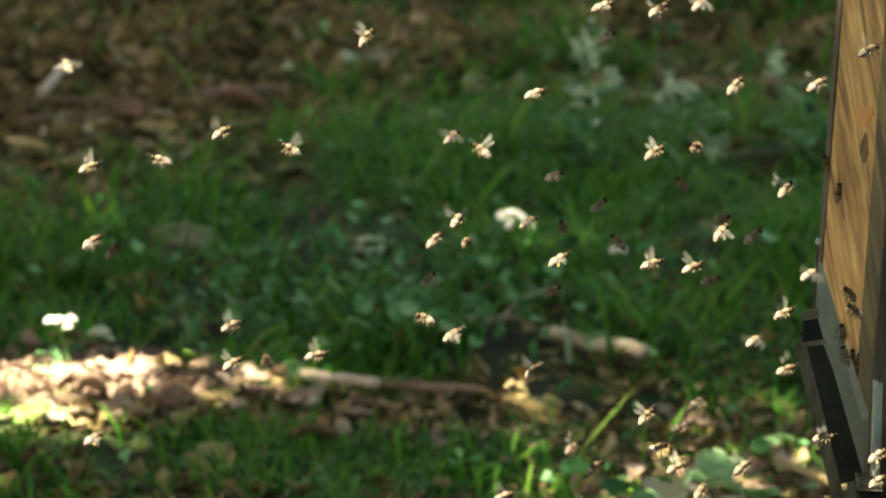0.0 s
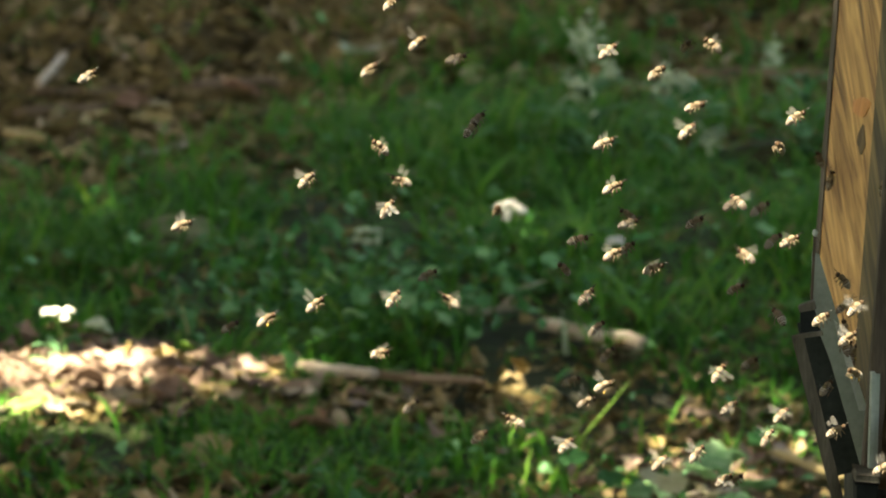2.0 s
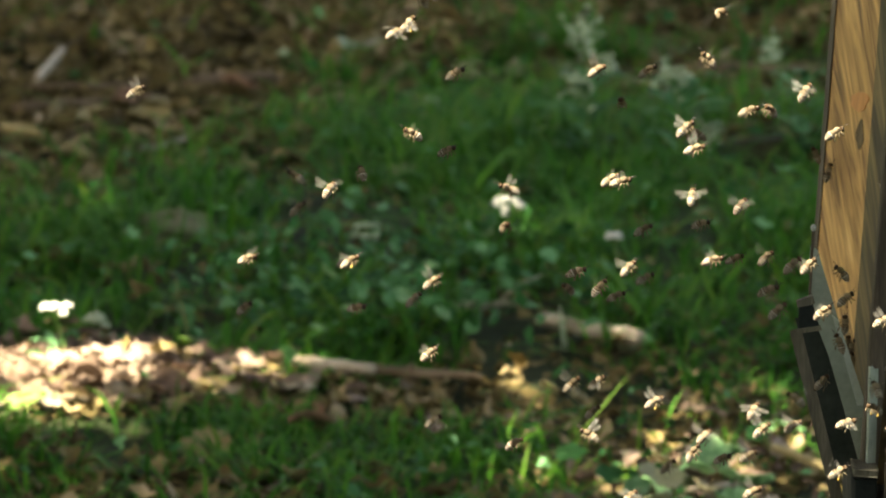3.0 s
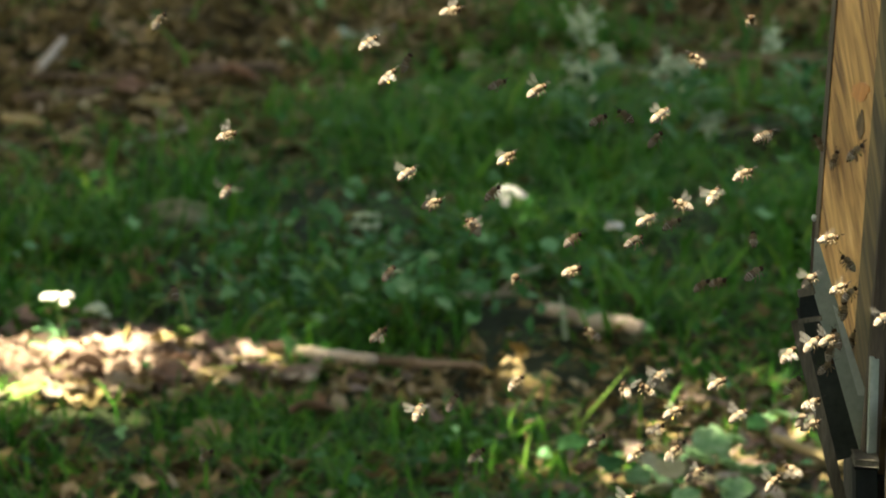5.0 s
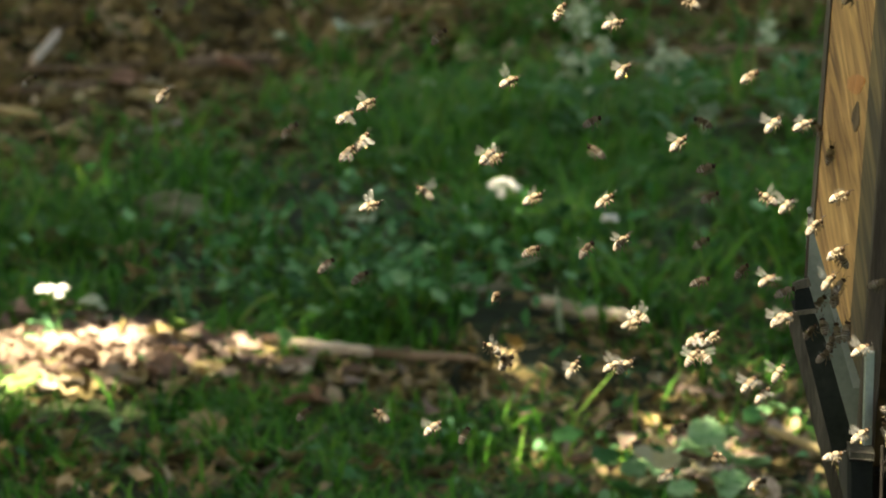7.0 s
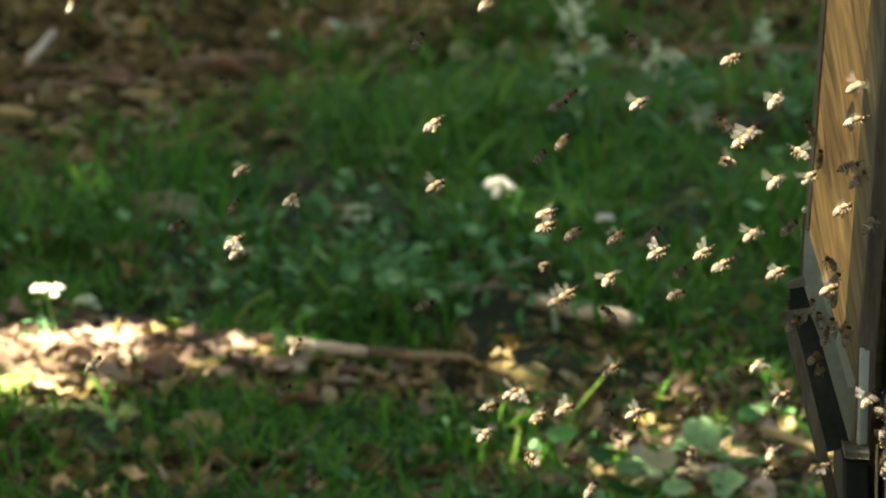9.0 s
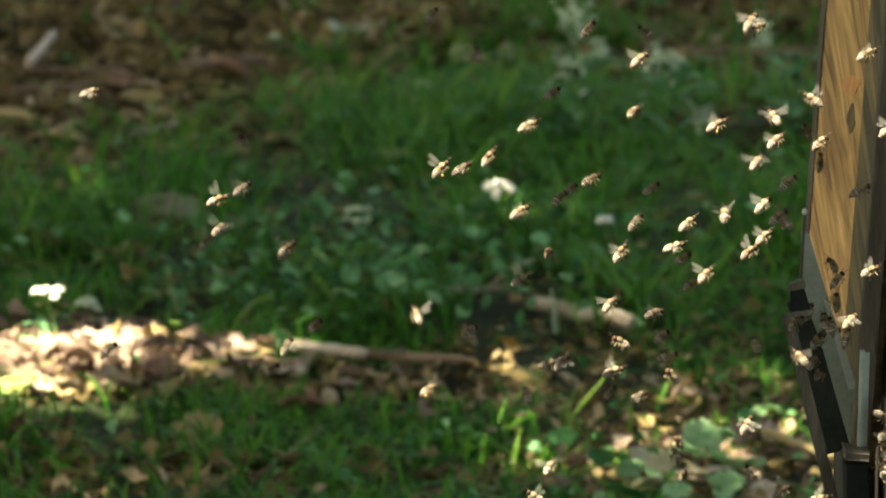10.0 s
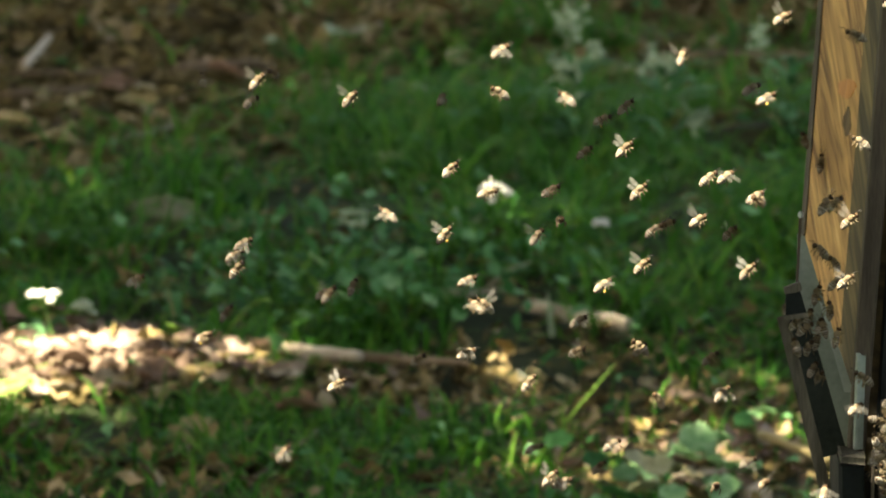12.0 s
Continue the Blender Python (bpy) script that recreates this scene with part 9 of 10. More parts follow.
    walk(BEES[72], [(t, pose(*p)) for t, *p in ((0, 0.2528, 2.7092, 0.6649, 3, -22, 139), (0.45, 0.2528, 2.7092, 0.6649, 3, -22, 139), (2.2, 0.1629, 2.9443, 0.6138, -1, -22, 139), (2.5, 0.1653, 2.945, 0.6112, 0, -24, 102), (3, 0.1707, 2.9451, 0.6107, 2, -27, 47), (3.2, 0.1721, 2.9454, 0.6095, 3, -27, 34),
        (5, 0.183, 2.9359, 0.6472, 10, -12, 25), (5.5, 0.1836, 2.9342, 0.6537, 10, -15, 16), (6, 0.1852, 2.9343, 0.6534, 7, -22, 11), (6.5, 0.1882, 2.9349, 0.6511, 5, -27, 11), (6.6, 0.1889, 2.9353, 0.6493, 4, -14, 11), (8, 0.2584, 2.6922, 0.6943, -2, -14, 33), (9.39, 0.2599, 2.7086, 0.6626, 3, -18, 32),
        (10.1, 0.2507, 2.8706, 0.6614, 7, -26, 20), (10.5, 0.2391, 2.8667, 0.6766, 9, -28, 14), (11, 0.2316, 2.8644, 0.6858, 10, -24, 10), (12, 0.1952,
        2.8538, 0.7275, 4, -14, 33),)])
    walk(BEES[73], [(t, pose(*p)) for t, *p in ((0, 0.1782, 2.7329, 0.7907, 0, -22, 290), (0.62, 0.1782, 2.7329, 0.7907, 0, -22, 290), (2.8, 0.113, 3.1929, 0.6303, 8, -22, 290), (3, 0.1095, 3.1938, 0.6262, 9, -22, 262), (5, 0.1108, 3.1973, 0.6111, 9, -29, 187), (5.5, 0.1224, 3.1989, 0.6039, 6, -32, 161),
        (6, 0.1367, 3.2008, 0.5955, 3, -30, 164), (6.5, 0.147, 3.2011, 0.5942, 1, -25, 172), (7, 0.1619, 3.1995, 0.6015, -1, -18, 181), (7.2, 0.167, 3.1986, 0.6054, -1, -17, 184), (8.8, 0.1197, 3.1881, 0.6512, 6, -30, 180), (9, 0.1204, 3.1867, 0.6574, 7, -31, 177), (9.5, 0.1236, 3.1855, 0.6628, 10, -32, 168),
        (10, 0.1288, 3.1856, 0.6621, 11, -27, 162), (10.2, 0.1321, 3.1861, 0.6602, 11, -17, 161), (12, 0.2235, 2.7329, 0.7383, 1, -17, 189),)])
    walk(BEES[74], [(t, pose(*p)) for t, *p in ((0, 0.2543, 2.6942, 0.6077, 6, -22, 124), (0.65, 0.2543, 2.6942, 0.6077, 6, -22, 124), (2, 0.1768, 2.7206,
        0.5985, 13, -22, 124), (2.5, 0.1797, 2.7206, 0.5981, 15, -28, 69), (3, 0.1786, 2.7206, 0.5986, 16, -30, 18), (5.2, 0.1865, 2.7206, 0.5513, 6, -38,
        -2), (5.5, 0.182, 2.7206, 0.5606, 5, -34, 2), (6, 0.1727, 2.7206, 0.5764, 4, -28, 11), (6.5, 0.166, 2.7206, 0.591, 4, -28, 19), (7, 0.1871, 3.1599,
        0.5155, 6, -33, 23), (7.2, 0.1867, 3.1575, 0.5259, 7, -36, 23), (9, 0.1889, 2.7206, 0.634, 15, -36, -2), (9.5, 0.1815, 2.7206, 0.6385, 15, -30, -5),
        (9.6, 0.1805, 2.7206, 0.6391, 15, -29, -5), (11, 0.1985, 2.7206, 0.6442, 9, -37, 14), (11.5, 0.2023, 2.7206, 0.6466, 6, -43, 21), (12, 0.2096, 2.7206,
        0.6494, 4, -43, 23),)])
    walk(BEES[75], [(t, pose(*p)) for t, *p in ((0, 0.0051, 2.9111, 0.7636, -5, -13, -10), (0.65, 0.0051, 2.9111, 0.7636, -5, -13, -10), (1.5, 0.006, 2.9262, 0.7039, -1, -8, -2), (2, 0.0067, 2.9265, 0.7026, -1, -11, -4), (2.5, 0.0073, 2.9269, 0.7012, -2, -18, -12), (3, 0.0071, 2.9295, 0.6907, -4, -23, -20),
        (4, 0.0068, 2.9132, 0.7554, -9, -18, -30), (4.41, -0.0044, 2.8544, 0.7648, -11, -12, -27), (5, 0.0041, 2.8629, 0.7313, -13, -8, -18), (5.5, 0.0085,
        2.8669, 0.7157, -12, -9, -9), (10.97, 0.0984, 2.9443, 0.4025, -12, -22, -2), (12, 0.0984, 2.9443, 0.4025, -12, -22, -2),)])
    walk(BEES[76], [(t, pose(*p)) for t, *p in ((0, 0.2517, 2.8695, 0.4371, 3, -22, 151), (0.9, 0.2517, 2.8695, 0.4371, 3, -22, 151), (1.5, 0.2085, 2.9119,
        0.5163, 2, -22, 151), (2, 0.1684, 2.8923, 0.5957, 0, -22, 151), (3, 0.1392, 2.8841, 0.6283, -6, -31, 76), (4.8, 0.1463, 2.8856, 0.6224, -8, -30, 43),
        (5, 0.1511, 2.8856, 0.6224, -7, -33, 46), (5.5, 0.1624, 2.885, 0.6246, -4, -38, 50), (6, 0.1717, 2.8838, 0.6296, -1, -38, 48), (6.5, 0.1815, 2.8806,
        0.6424, 1, -33, 41), (7, 0.1868, 2.8759, 0.661, 3, -27, 32), (7.2, 0.1869, 2.8743, 0.6677, 3, -25, 29), (9, 0.1902, 2.8724, 0.6751, -4, -37, 32),
        (9.5, 0.1985, 2.8727, 0.6739, -7, -22, 87), (11.5, 0.1004, 2.8817, 0.6382, -6, -22, 151), (12, 0.0741, 2.8714, 0.6791, -3, -22, 151),)])
    walk(BEES[77], [(t, pose(*p)) for t, *p in ((0, -0.2098, 3.0978, 0.3757, 15, -28, 38), (1.11, -0.2098, 3.0978, 0.3757, 15, -28, 38), (2.5, -0.1186,
        3.0612, 0.5333, 8, -28, 23), (3, -0.0869, 3.0482, 0.5884, 7, -28, 27), (3.2, -0.0677, 3.0428, 0.6109, 7, -28, 30), (4.9, -0.0252, 3.0281, 0.6726, 14,
        -46, 51), (5, -0.0227, 3.0276, 0.6744, 15, -46, 50), (5.5, -0.0149, 3.0271, 0.6768, 17, -40, 46), (6, -0.0061, 3.026, 0.6813, 19, -34, 37), (6.5,
        -0.0046, 3.0249, 0.686, 19, -32, 29), (7, -0.0005, 3.0249, 0.6858, 17, -35, 23), (9, -0.0103, 3.0256, 0.6828, 7, -42, 46), (9.5, -0.0052, 3.0231,
        0.6933, 7, -36, 51), (10, -0.0023, 3.0216, 0.6996, 8, -32, 49), (10.5, -0.0022, 3.013, 0.7352, 10, -33, 43), (12, -0.0022, 3.013, 0.7352, 10, -33,
        43),)])
    walk(BEES[78], [(t, pose(*p)) for t, *p in ((0, 0.2564, 2.6929, 0.5292, -11, -22, 150), (1.24, 0.2564, 2.6929, 0.5292, -11, -22, 150), (5, 0.0846, 2.9723, 0.523, -2, -22, 150), (5.5, 0.0686, 2.971, 0.5281, -2, -22, 150), (6, 0.0469, 2.9682, 0.5393, -3, -22, 150), (6.5, 0.0201, 2.9616, 0.5653, -6, -22, 150), (7, -0.0105, 2.9511, 0.6068, -9, -22, 150), (7.2, -0.0236, 2.9461, 0.6265, -10, -22, 150), (8.45, -0.1042, 2.9154, 0.7479, -13, -12, 75), (9.9, -0.1062, 2.9155, 0.7476, -8, -17, 38), (11.4, -0.1067, 2.9408, 0.6474, -2, -21, 21), (11.5, -0.1065, 2.9404, 0.6491, -2, -20, 21), (11.8, -0.1034, 2.9397, 0.6517, -2, -16, 24), (12, -0.1028, 2.9362, 0.6656, -8, -13, 46),)])
    walk(BEES[79], [(t, pose(*p)) for t, *p in ((0, 0.1701, 2.8568, 0.7696, 4, -39, 18), (1.67, 0.1701, 2.8568, 0.7696, 4, -39, 18), (2.2, 0.1812, 2.8642,
        0.7404, 6, -43, 28), (2.5, 0.1873, 2.8683, 0.7243, 8, -42, 33), (2.6, 0.19, 2.8699, 0.7179, 9, -41, 34), (5.81, 0.2576, 2.7139, 0.5549, 9, -43, 11),
        (8.04, 0.2618, 2.6993, 0.5126, 4, -28, 39), (8.8, 0.252, 2.9, 0.492, 8, -36, 34), (9, 0.2478, 2.9, 0.4965, 9, -39, 31), (9.5, 0.2318, 2.92, 0.5048,
        12, -22, 86), (10, 0.2081, 2.9199, 0.5174, 14, -22, 140), (10.5, 0.1754, 2.9155, 0.5351, 15, -22, 140), (11, 0.1356, 2.9129, 0.5459, 14, -22, 140),
        (11.5, 0.0798, 2.9118, 0.5501, 13, -22, 140), (12, 0.0243, 2.9116, 0.5512, 10, -22, 140),)])
    walk(BEES[80], [(t, pose(*p)) for t, *p in ((0, 0.1051, 2.8806, 0.7665, -3, -10, -78), (1.68, 0.1051, 2.8806, 0.7665, -3, -10, -78), (2.5, 0.1443, 2.8873, 0.7398, 1, -10, -71), (3, 0.155, 2.8894, 0.7316, 2, -6, -74), (3.2, 0.1584, 2.8902, 0.7285, 3, -7, -76), (4.8, 0.1757, 2.8925, 0.7192, -3, -22, -99), (5, 0.1717, 2.8919, 0.7216, -4, -21, -99), (5.5, 0.1649, 2.8904, 0.7275, -7, -16, -95), (6, 0.163, 2.89, 0.7292, -9, -10, -87), (7.7, 0.2563, 2.7112, 0.7566, -5, -16, -72), (9.85, 0.2632, 2.7097, 0.4905, 2, -8, -99), (11.3, 0.1899, 2.92, 0.4374, -5, -22, -24), (11.5, 0.1911, 2.92, 0.4402, -6, -17, -52), (12, 0.1925, 2.92, 0.4438, -8, -22, -71),)])
    walk(BEES[81], [(t, pose(*p)) for t, *p in ((0, -0.0743, 2.8729, 0.7661, 9, -26, 29), (1.87, -0.0743, 2.8729, 0.7661, 9, -26, 29), (2.6, -0.0392, 2.8794,
        0.7407, 9, -26, 21), (3, -0.0201, 2.8829, 0.7268, 8, -41, 14), (5, -0.0319, 2.8921, 0.69, -2, -31, 9), (5.5, -0.0421, 2.8973, 0.6695, -3, -29, 18),
        (6, -0.048, 2.9025, 0.6488, -2, -33, 26), (6.5, -0.0496, 2.9063, 0.6335, 1, -39, 29), (7, -0.0442, 2.903, 0.6464, 4, -44, 27), (7.2, -0.0414, 2.9018,
        0.6516, 5, -45, 25), (9, -0.0011, 2.9007, 0.656, 9, -29, 1), (9.5, 0.0013, 2.9041, 0.6423, 7, -31, 5), (10, 0.0032, 2.907, 0.6305, 4, -36, 12), (10.5,
        0.0053, 2.9095, 0.6203, 1, -43, 21), (11, 0.0068, 2.9116, 0.6118, -1, -45, 28), (11.5, 0.0075, 2.9137, 0.6033, -3, -42, 29), (12, 0.0075, 2.9165,
        0.5922, -2, -36, 25),)])
    walk(BEES[82], [(t, pose(*p)) for t, *p in ((0, 0.164, 3.1511, 0.3591, 8, -20, 25), (1.91, 0.164, 3.1511, 0.3591, 8, -20, 25), (2.5, 0.1418, 3.1294,
        0.454, 5, -23, 14), (3, 0.1233, 3.1114, 0.5321, 2, -19, 8), (4.8, 0.0964, 3.0925, 0.6135, -3, -10, 24), (5, 0.093, 3.089, 0.6284, -2, -13, 27), (5.5,
        0.092, 3.088, 0.6325, 0, -19, 33), (6, 0.0927, 3.0884, 0.631, 3, -23, 33), (6.5, 0.0928, 3.0901, 0.6237, 6, -21, 28), (7, 0.0923, 3.0904, 0.6224, 8,
        -15, 20), (8.8, 0.0756, 3.0885, 0.6304, 5, -14, 10), (9, 0.0748, 3.088, 0.6325, 3, -17, 13), (9.5, 0.0664, 3.0862, 0.6401, 1, -22, 21), (9.6, 0.0638,
        3.0859, 0.6414, 0, -22, 23), (10.5, 0.0799, 3.0858, 0.6419, -3, -18, 34), (11, 0.0482, 3.0839, 0.6501, -3, -22, 89), (11.5, 0.0225, 3.085, 0.6452, -1,
        -22, 135), (12, 0.0058, 3.0863, 0.6397, 1, -8, 80),)])
    walk(BEES[83], [(t, pose(*p)) for t, *p in ((0, 0.257, 2.6929, 0.5634, 2, -22, 106), (2.3, 0.257, 2.6929, 0.5634, 2, -22, 106), (5, 0.1025, 2.8961,
        0.5075, 5, -22, 106), (5.5, 0.106, 2.8948, 0.5125, 8, -20, 51), (6, 0.107, 2.8933, 0.5186, 10, -14, -4), (6.5, 0.1078, 2.8904, 0.5303, 11, -9, -14),
        (7, 0.1095, 2.8873, 0.5429, 10, -9, -21), (7.2, 0.1107, 2.886, 0.5483, 9, -10, -22), (9, 0.1257, 2.8764, 0.5866, 0, -22, -3), (9.5, 0.1301, 2.8759,
        0.5885, -1, -16, 3), (10, 0.1353, 2.8752, 0.5915, -1, -10, 5), (10.5, 0.1248, 2.8712, 0.6076, 0, -22, 60), (11, 0.0957, 2.8624, 0.6424, 3, -22, 106),
        (12, 0.0389, 2.8451, 0.7106, 11, -21, 31),)])
    walk(BEES[84], [(t, pose(*p)) for t, *p in ((0, -0.0166, 3.0011, 0.3974, 4, -28, 11), (2.65, -0.0166, 3.0011, 0.3974, 4, -28, 11), (6.3, -0.0546, 2.9484, 0.606, 14, -28, 6), (6.5, -0.0558, 2.9465, 0.6134, 13, -30, 5), (7, -0.0532, 2.9418, 0.632, 10, -36, 5), (7.2, -0.0504, 2.9402, 0.6383, 9, -38, 7),
        (9, -0.0825, 2.9491, 0.6033, 4, -23, 32), (9.5, -0.0877, 2.9535, 0.5859, 5, -23, 30), (10, -0.0855, 2.9565, 0.5738, 8, -28, 24), (10.5, -0.0795, 2.9588, 0.5649, 11, -34, 15), (11, -0.0705, 2.9597, 0.5612, 13, -38, 7), (11.5, -0.0617, 2.9604, 0.5584, 15, -37, 4), (11.8, -0.0596, 2.9597, 0.5612, 15, -34, 5), (12, -0.0594, 2.9633, 0.5469, 5, -34, 31),)])
    walk(BEES[85], [(t, pose(*p)) for t, *p in ((0, 0.2271, 2.92, 0.4176, 5, -28, 47), (2.88, 0.2271, 2.92, 0.4176, 5, -28, 47), (6, 0.205, 2.92, 0.5845, 6,
        -29, 23), (6.5, 0.2037, 2.9177, 0.5965, 3, -29, 27), (7, 0.1979, 2.9152, 0.6064, 1, -24, 35), (9, 0.1934, 2.9118, 0.6203, 4, -21, 46), (9.5, 0.1951,
        2.9139, 0.6117, 7, -27, 38), (10, 0.1873, 2.9149, 0.6078, 10, -30, 29), (10.5, 0.1764, 2.9144, 0.6097, 11, -26, 24), (11, 0.1699, 2.9129, 0.616, 11,
        -20, 24), (11.5, 0.166, 2.9112, 0.6229, 10, -15, 30), (12, 0.1679, 2.9102, 0.6266, 8, -14, 38),)])
    walk(BEES[86], [(t, pose(*p)) for t, *p in ((0, -0.2728, 2.8686, 0.7336, -7, -21, 58), (2.95, -0.2728, 2.8686, 0.7336, -7, -21, 58), (4.8, -0.1597, 2.9215, 0.7198, -10, -21, 32), (5, -0.1623, 2.9223, 0.7166, -11, -38, 31), (5.5, -0.1702, 2.9245, 0.708, -14, -36, 33), (6, -0.1758, 2.9276, 0.6957, -16, -30, 39), (6.5, -0.1722, 2.931, 0.682, -18, -24, 48), (7, -0.1588, 2.9348, 0.6671, -17, -22, 56), (9, -0.1242, 3.1453, 0.5593, -8, -38, 41), (9.2, -0.1243,
        3.1469, 0.5526, -7, -21, 38), (10.5, -0.0703, 3.1543, 0.5202, -7, -21, 34), (11, -0.0655, 3.1549, 0.5173, -9, -24, 42), (11.5, -0.0518, 3.1557,
        0.5139, -12, -29, 51), (12, -0.0492, 3.1568, 0.5092, -15, -36, 57),)])
    walk(BEES[87], [(t, pose(*p)) for t, *p in ((0, 0.1064, 2.9556, 0.4035, -10, -26, 149), (4.59, 0.1064, 2.9556, 0.4035, -10, -26, 149), (9, 0.2045, 2.8977, 0.6401, -1, -17, 149), (9.5, 0.2108, 2.8935, 0.6572, -2, -15, 149), (10, 0.2107, 2.8894, 0.6736, -5, -19, 155), (10.3, 0.2063, 2.8888, 0.6757, -6, -22, 160), (10.5, 0.2167, 2.8897, 0.6724, -8, -25, 164), (11, 0.2234, 2.8928, 0.6599, -10, -30, 172), (11.5, 0.2328, 2.8949, 0.6515, -12, -31, 176), (12, 0.2411, 2.8954, 0.6494, -13, -26, 175),)])
    walk(BEES[88], [(t, pose(*p)) for t, *p in ((0, -0.0519, 3.109, 0.3606, 0, -7, 27), (4.65, -0.0519, 3.109, 0.3606, 0, -7, 27), (7, -0.048, 3.0696, 0.5309,
        10, -19, 34), (8.8, -0.0115, 3.0733, 0.5148, 9, -10, 17), (9, -0.0059, 3.074, 0.5119, 8, -12, 19), (9.5, 0.0092, 3.0763, 0.5021, 5, -18, 27), (10,
        0.0212, 3.0775, 0.4968, 2, -22, 36), (10.5, 0.0312, 3.0781, 0.4943, 0, -21, 42), (11, 0.037, 3.0777, 0.496, 0, -15, 44), (11.2, 0.04, 3.077, 0.499, 0,
        -12, 42), (11.5, 0.0188, 2.8985, 0.5314, 0, -9, 39), (12, 0.0208, 2.8998, 0.526, 2, -7, 31),)])
    walk(BEES[89], [(t, pose(*p)) for t, *p in ((0, 0.1078, 3.2813, 0.3144, -15, -33, 47), (5.01, 0.1078, 3.2813, 0.3144, -15, -33, 47), (5.6, 0.1082, 3.2729,
        0.3527, -12, -32, 46), (6, 0.1085, 3.2687, 0.3723, -10, -28, 41), (6.5, 0.1072, 3.266, 0.3842, -8, -22, 32), (7, 0.1126, 3.2645, 0.3913, -8, -18, 24),
        (7.2, 0.1173, 3.2637, 0.3949, -8, -18, 22), (9, 0.1116, 3.261, 0.4073, -17, -34, 36), (9.5, 0.1038, 3.2608, 0.4083, -19, -30, 43), (10, 0.112, 3.2593,
        0.4147, -20, -24, 47), (10.5, 0.1162, 3.2617, 0.4042, -19, -19, 45), (11, 0.1163, 3.2637, 0.3951, -17, -18, 38), (11.5, 0.1129, 3.2669, 0.3805, -14,
        -23, 29), (12, 0.1086, 3.2703, 0.3646, -11, -29, 22),)])
    walk(BEES[90], [(t, pose(*p)) for t, *p in ((0, -0.3012, 3.1876, 0.45, 4, -28, 13), (7.8, -0.3012, 3.1876, 0.45, 4, -28, 13), (9, -0.2, 2.9756, 0.4997, 1, -28, 31), (9.5, -0.2009, 2.9753, 0.5006, 1, -32, 32), (9.6, -0.2009, 2.9753, 0.5008, 2, -28, 31), (11.5, -0.1123, 2.9591, 0.5649, 11, -28, 5), (12, -0.1129, 2.9596, 0.5627, 12, -44, 5),)])
    walk(BEES[91], [(t, pose(*p)) for t, *p in ((0, -0.0768, 3.1876, 0.3339, 5, -22, -4), (8.3, -0.0768, 3.1876, 0.3339, 5, -22, -4), (10.5, -0.074, 3.1488,
        0.5055, 16, -37, -29), (11, -0.074, 3.1492, 0.5038, 17, -33, -31), (11.5, -0.0727, 3.149, 0.5044, 16, -26, -28), (12, -0.0662, 3.1486, 0.5061, 15,
        -22, -20),)])
    walk(BEES[92], [(t, pose(*p)) for t, *p in ((0, 0.041, 2.9592, 0.3961, 3, -22, 109), (8.56, 0.041, 2.9592, 0.3961, 3, -22, 109), (10.5, -0.0361, 2.9071,
        0.6098, 8, -22, 109), (11, -0.0548, 2.8939, 0.6627, 7, -22, 109), (11.5, -0.0748, 2.8787, 0.7231, 4, -22, 109), (11.79, -0.0861, 2.8701, 0.7572, 2,
        -22, 109), (12, -0.0861, 2.8701, 0.7572, 2, -22, 109),)])
    walk(BEES[93], [(t, pose(*p)) for t, *p in ((0, 0.0703, 2.9211, 0.4044, 16, -19, 34), (8.85, 0.0703, 2.9211, 0.4044, 16, -19, 34), (9.3, 0.0702, 2.9132,
        0.4371, 16, -13, 30), (9.5, 0.0711, 2.9123, 0.4405, 16, -12, 30), (10, 0.0714, 2.9209, 0.4054, 14, -11, 34), (12, 0.0714, 2.9209, 0.4054, 14, -11,
        34),)])
    walk(BEES[94], [(t, pose(*p)) for t, *p in ((0, 0.1283, 2.9351, 0.4018, 2, -14, -107), (9.01, 0.1283, 2.9351, 0.4018, 2, -14, -107), (9.6, 0.1402, 2.9268, 0.4359, -1, -21, -99), (10, 0.1434, 2.9244, 0.446, -4, -26, -92), (10.5, 0.1512, 2.9215, 0.4579, -6, -28, -84), (11, 0.1583, 2.9218, 0.4567, -8, -25, -81), (11.5, 0.1622, 2.9234, 0.4501, -8, -19, -83), (12, 0.1644, 2.9258, 0.4402, -6, -13, -90),)])
    walk(BEES[95], [(t, pose(*p)) for t, *p in ((0, 0.1799, 2.9279, 0.4056, -11, -22, 153), (9.71, 0.1799, 2.9279, 0.4056, -11, -22, 153), (10.1, 0.1308,
        2.9203, 0.4369, -12, -22, 153), (10.5, 0.0815, 2.9127, 0.4684, -12, -22, 153), (11, 0.0246, 2.9037, 0.5048, -11, -22, 153), (11.1, 0.0124, 2.9017,
        0.513, -10, -22, 153), (11.5, -0.0038, 2.8895, 0.5622, -8, -22, 153), (12, -0.0262, 2.8772, 0.6118, -5, -22, 153),)])
    walk(BEES[96], [(t, pose(*p)) for t, *p in ((0, 0.2633, 2.7151, 0.4874, -6, -22, 133), (10.65, 0.2633, 2.7151, 0.4874, -6, -22, 133), (11.5, 0.2287, 2.92,
        0.4345, -1, -22, 133), (12, 0.2266, 2.92, 0.4386, 1, -24, 78),)])
    walk(BEES[97], [(t, pose(*p)) for t, *p in ((0, 0.245, 3.1365, 0.4707, 6, -47, 92), (7.9, 0.245, 3.1365, 0.4707, 6, -47, 78), (9.2, 0.2166, 3.0463,
        0.5154, 6, -47, 72), (10.5, 0.2146, 3.0463, 0.5175, 6, -47, 75), (12, 0.2125, 3.0463, 0.5199, 6, -47, 87),)])
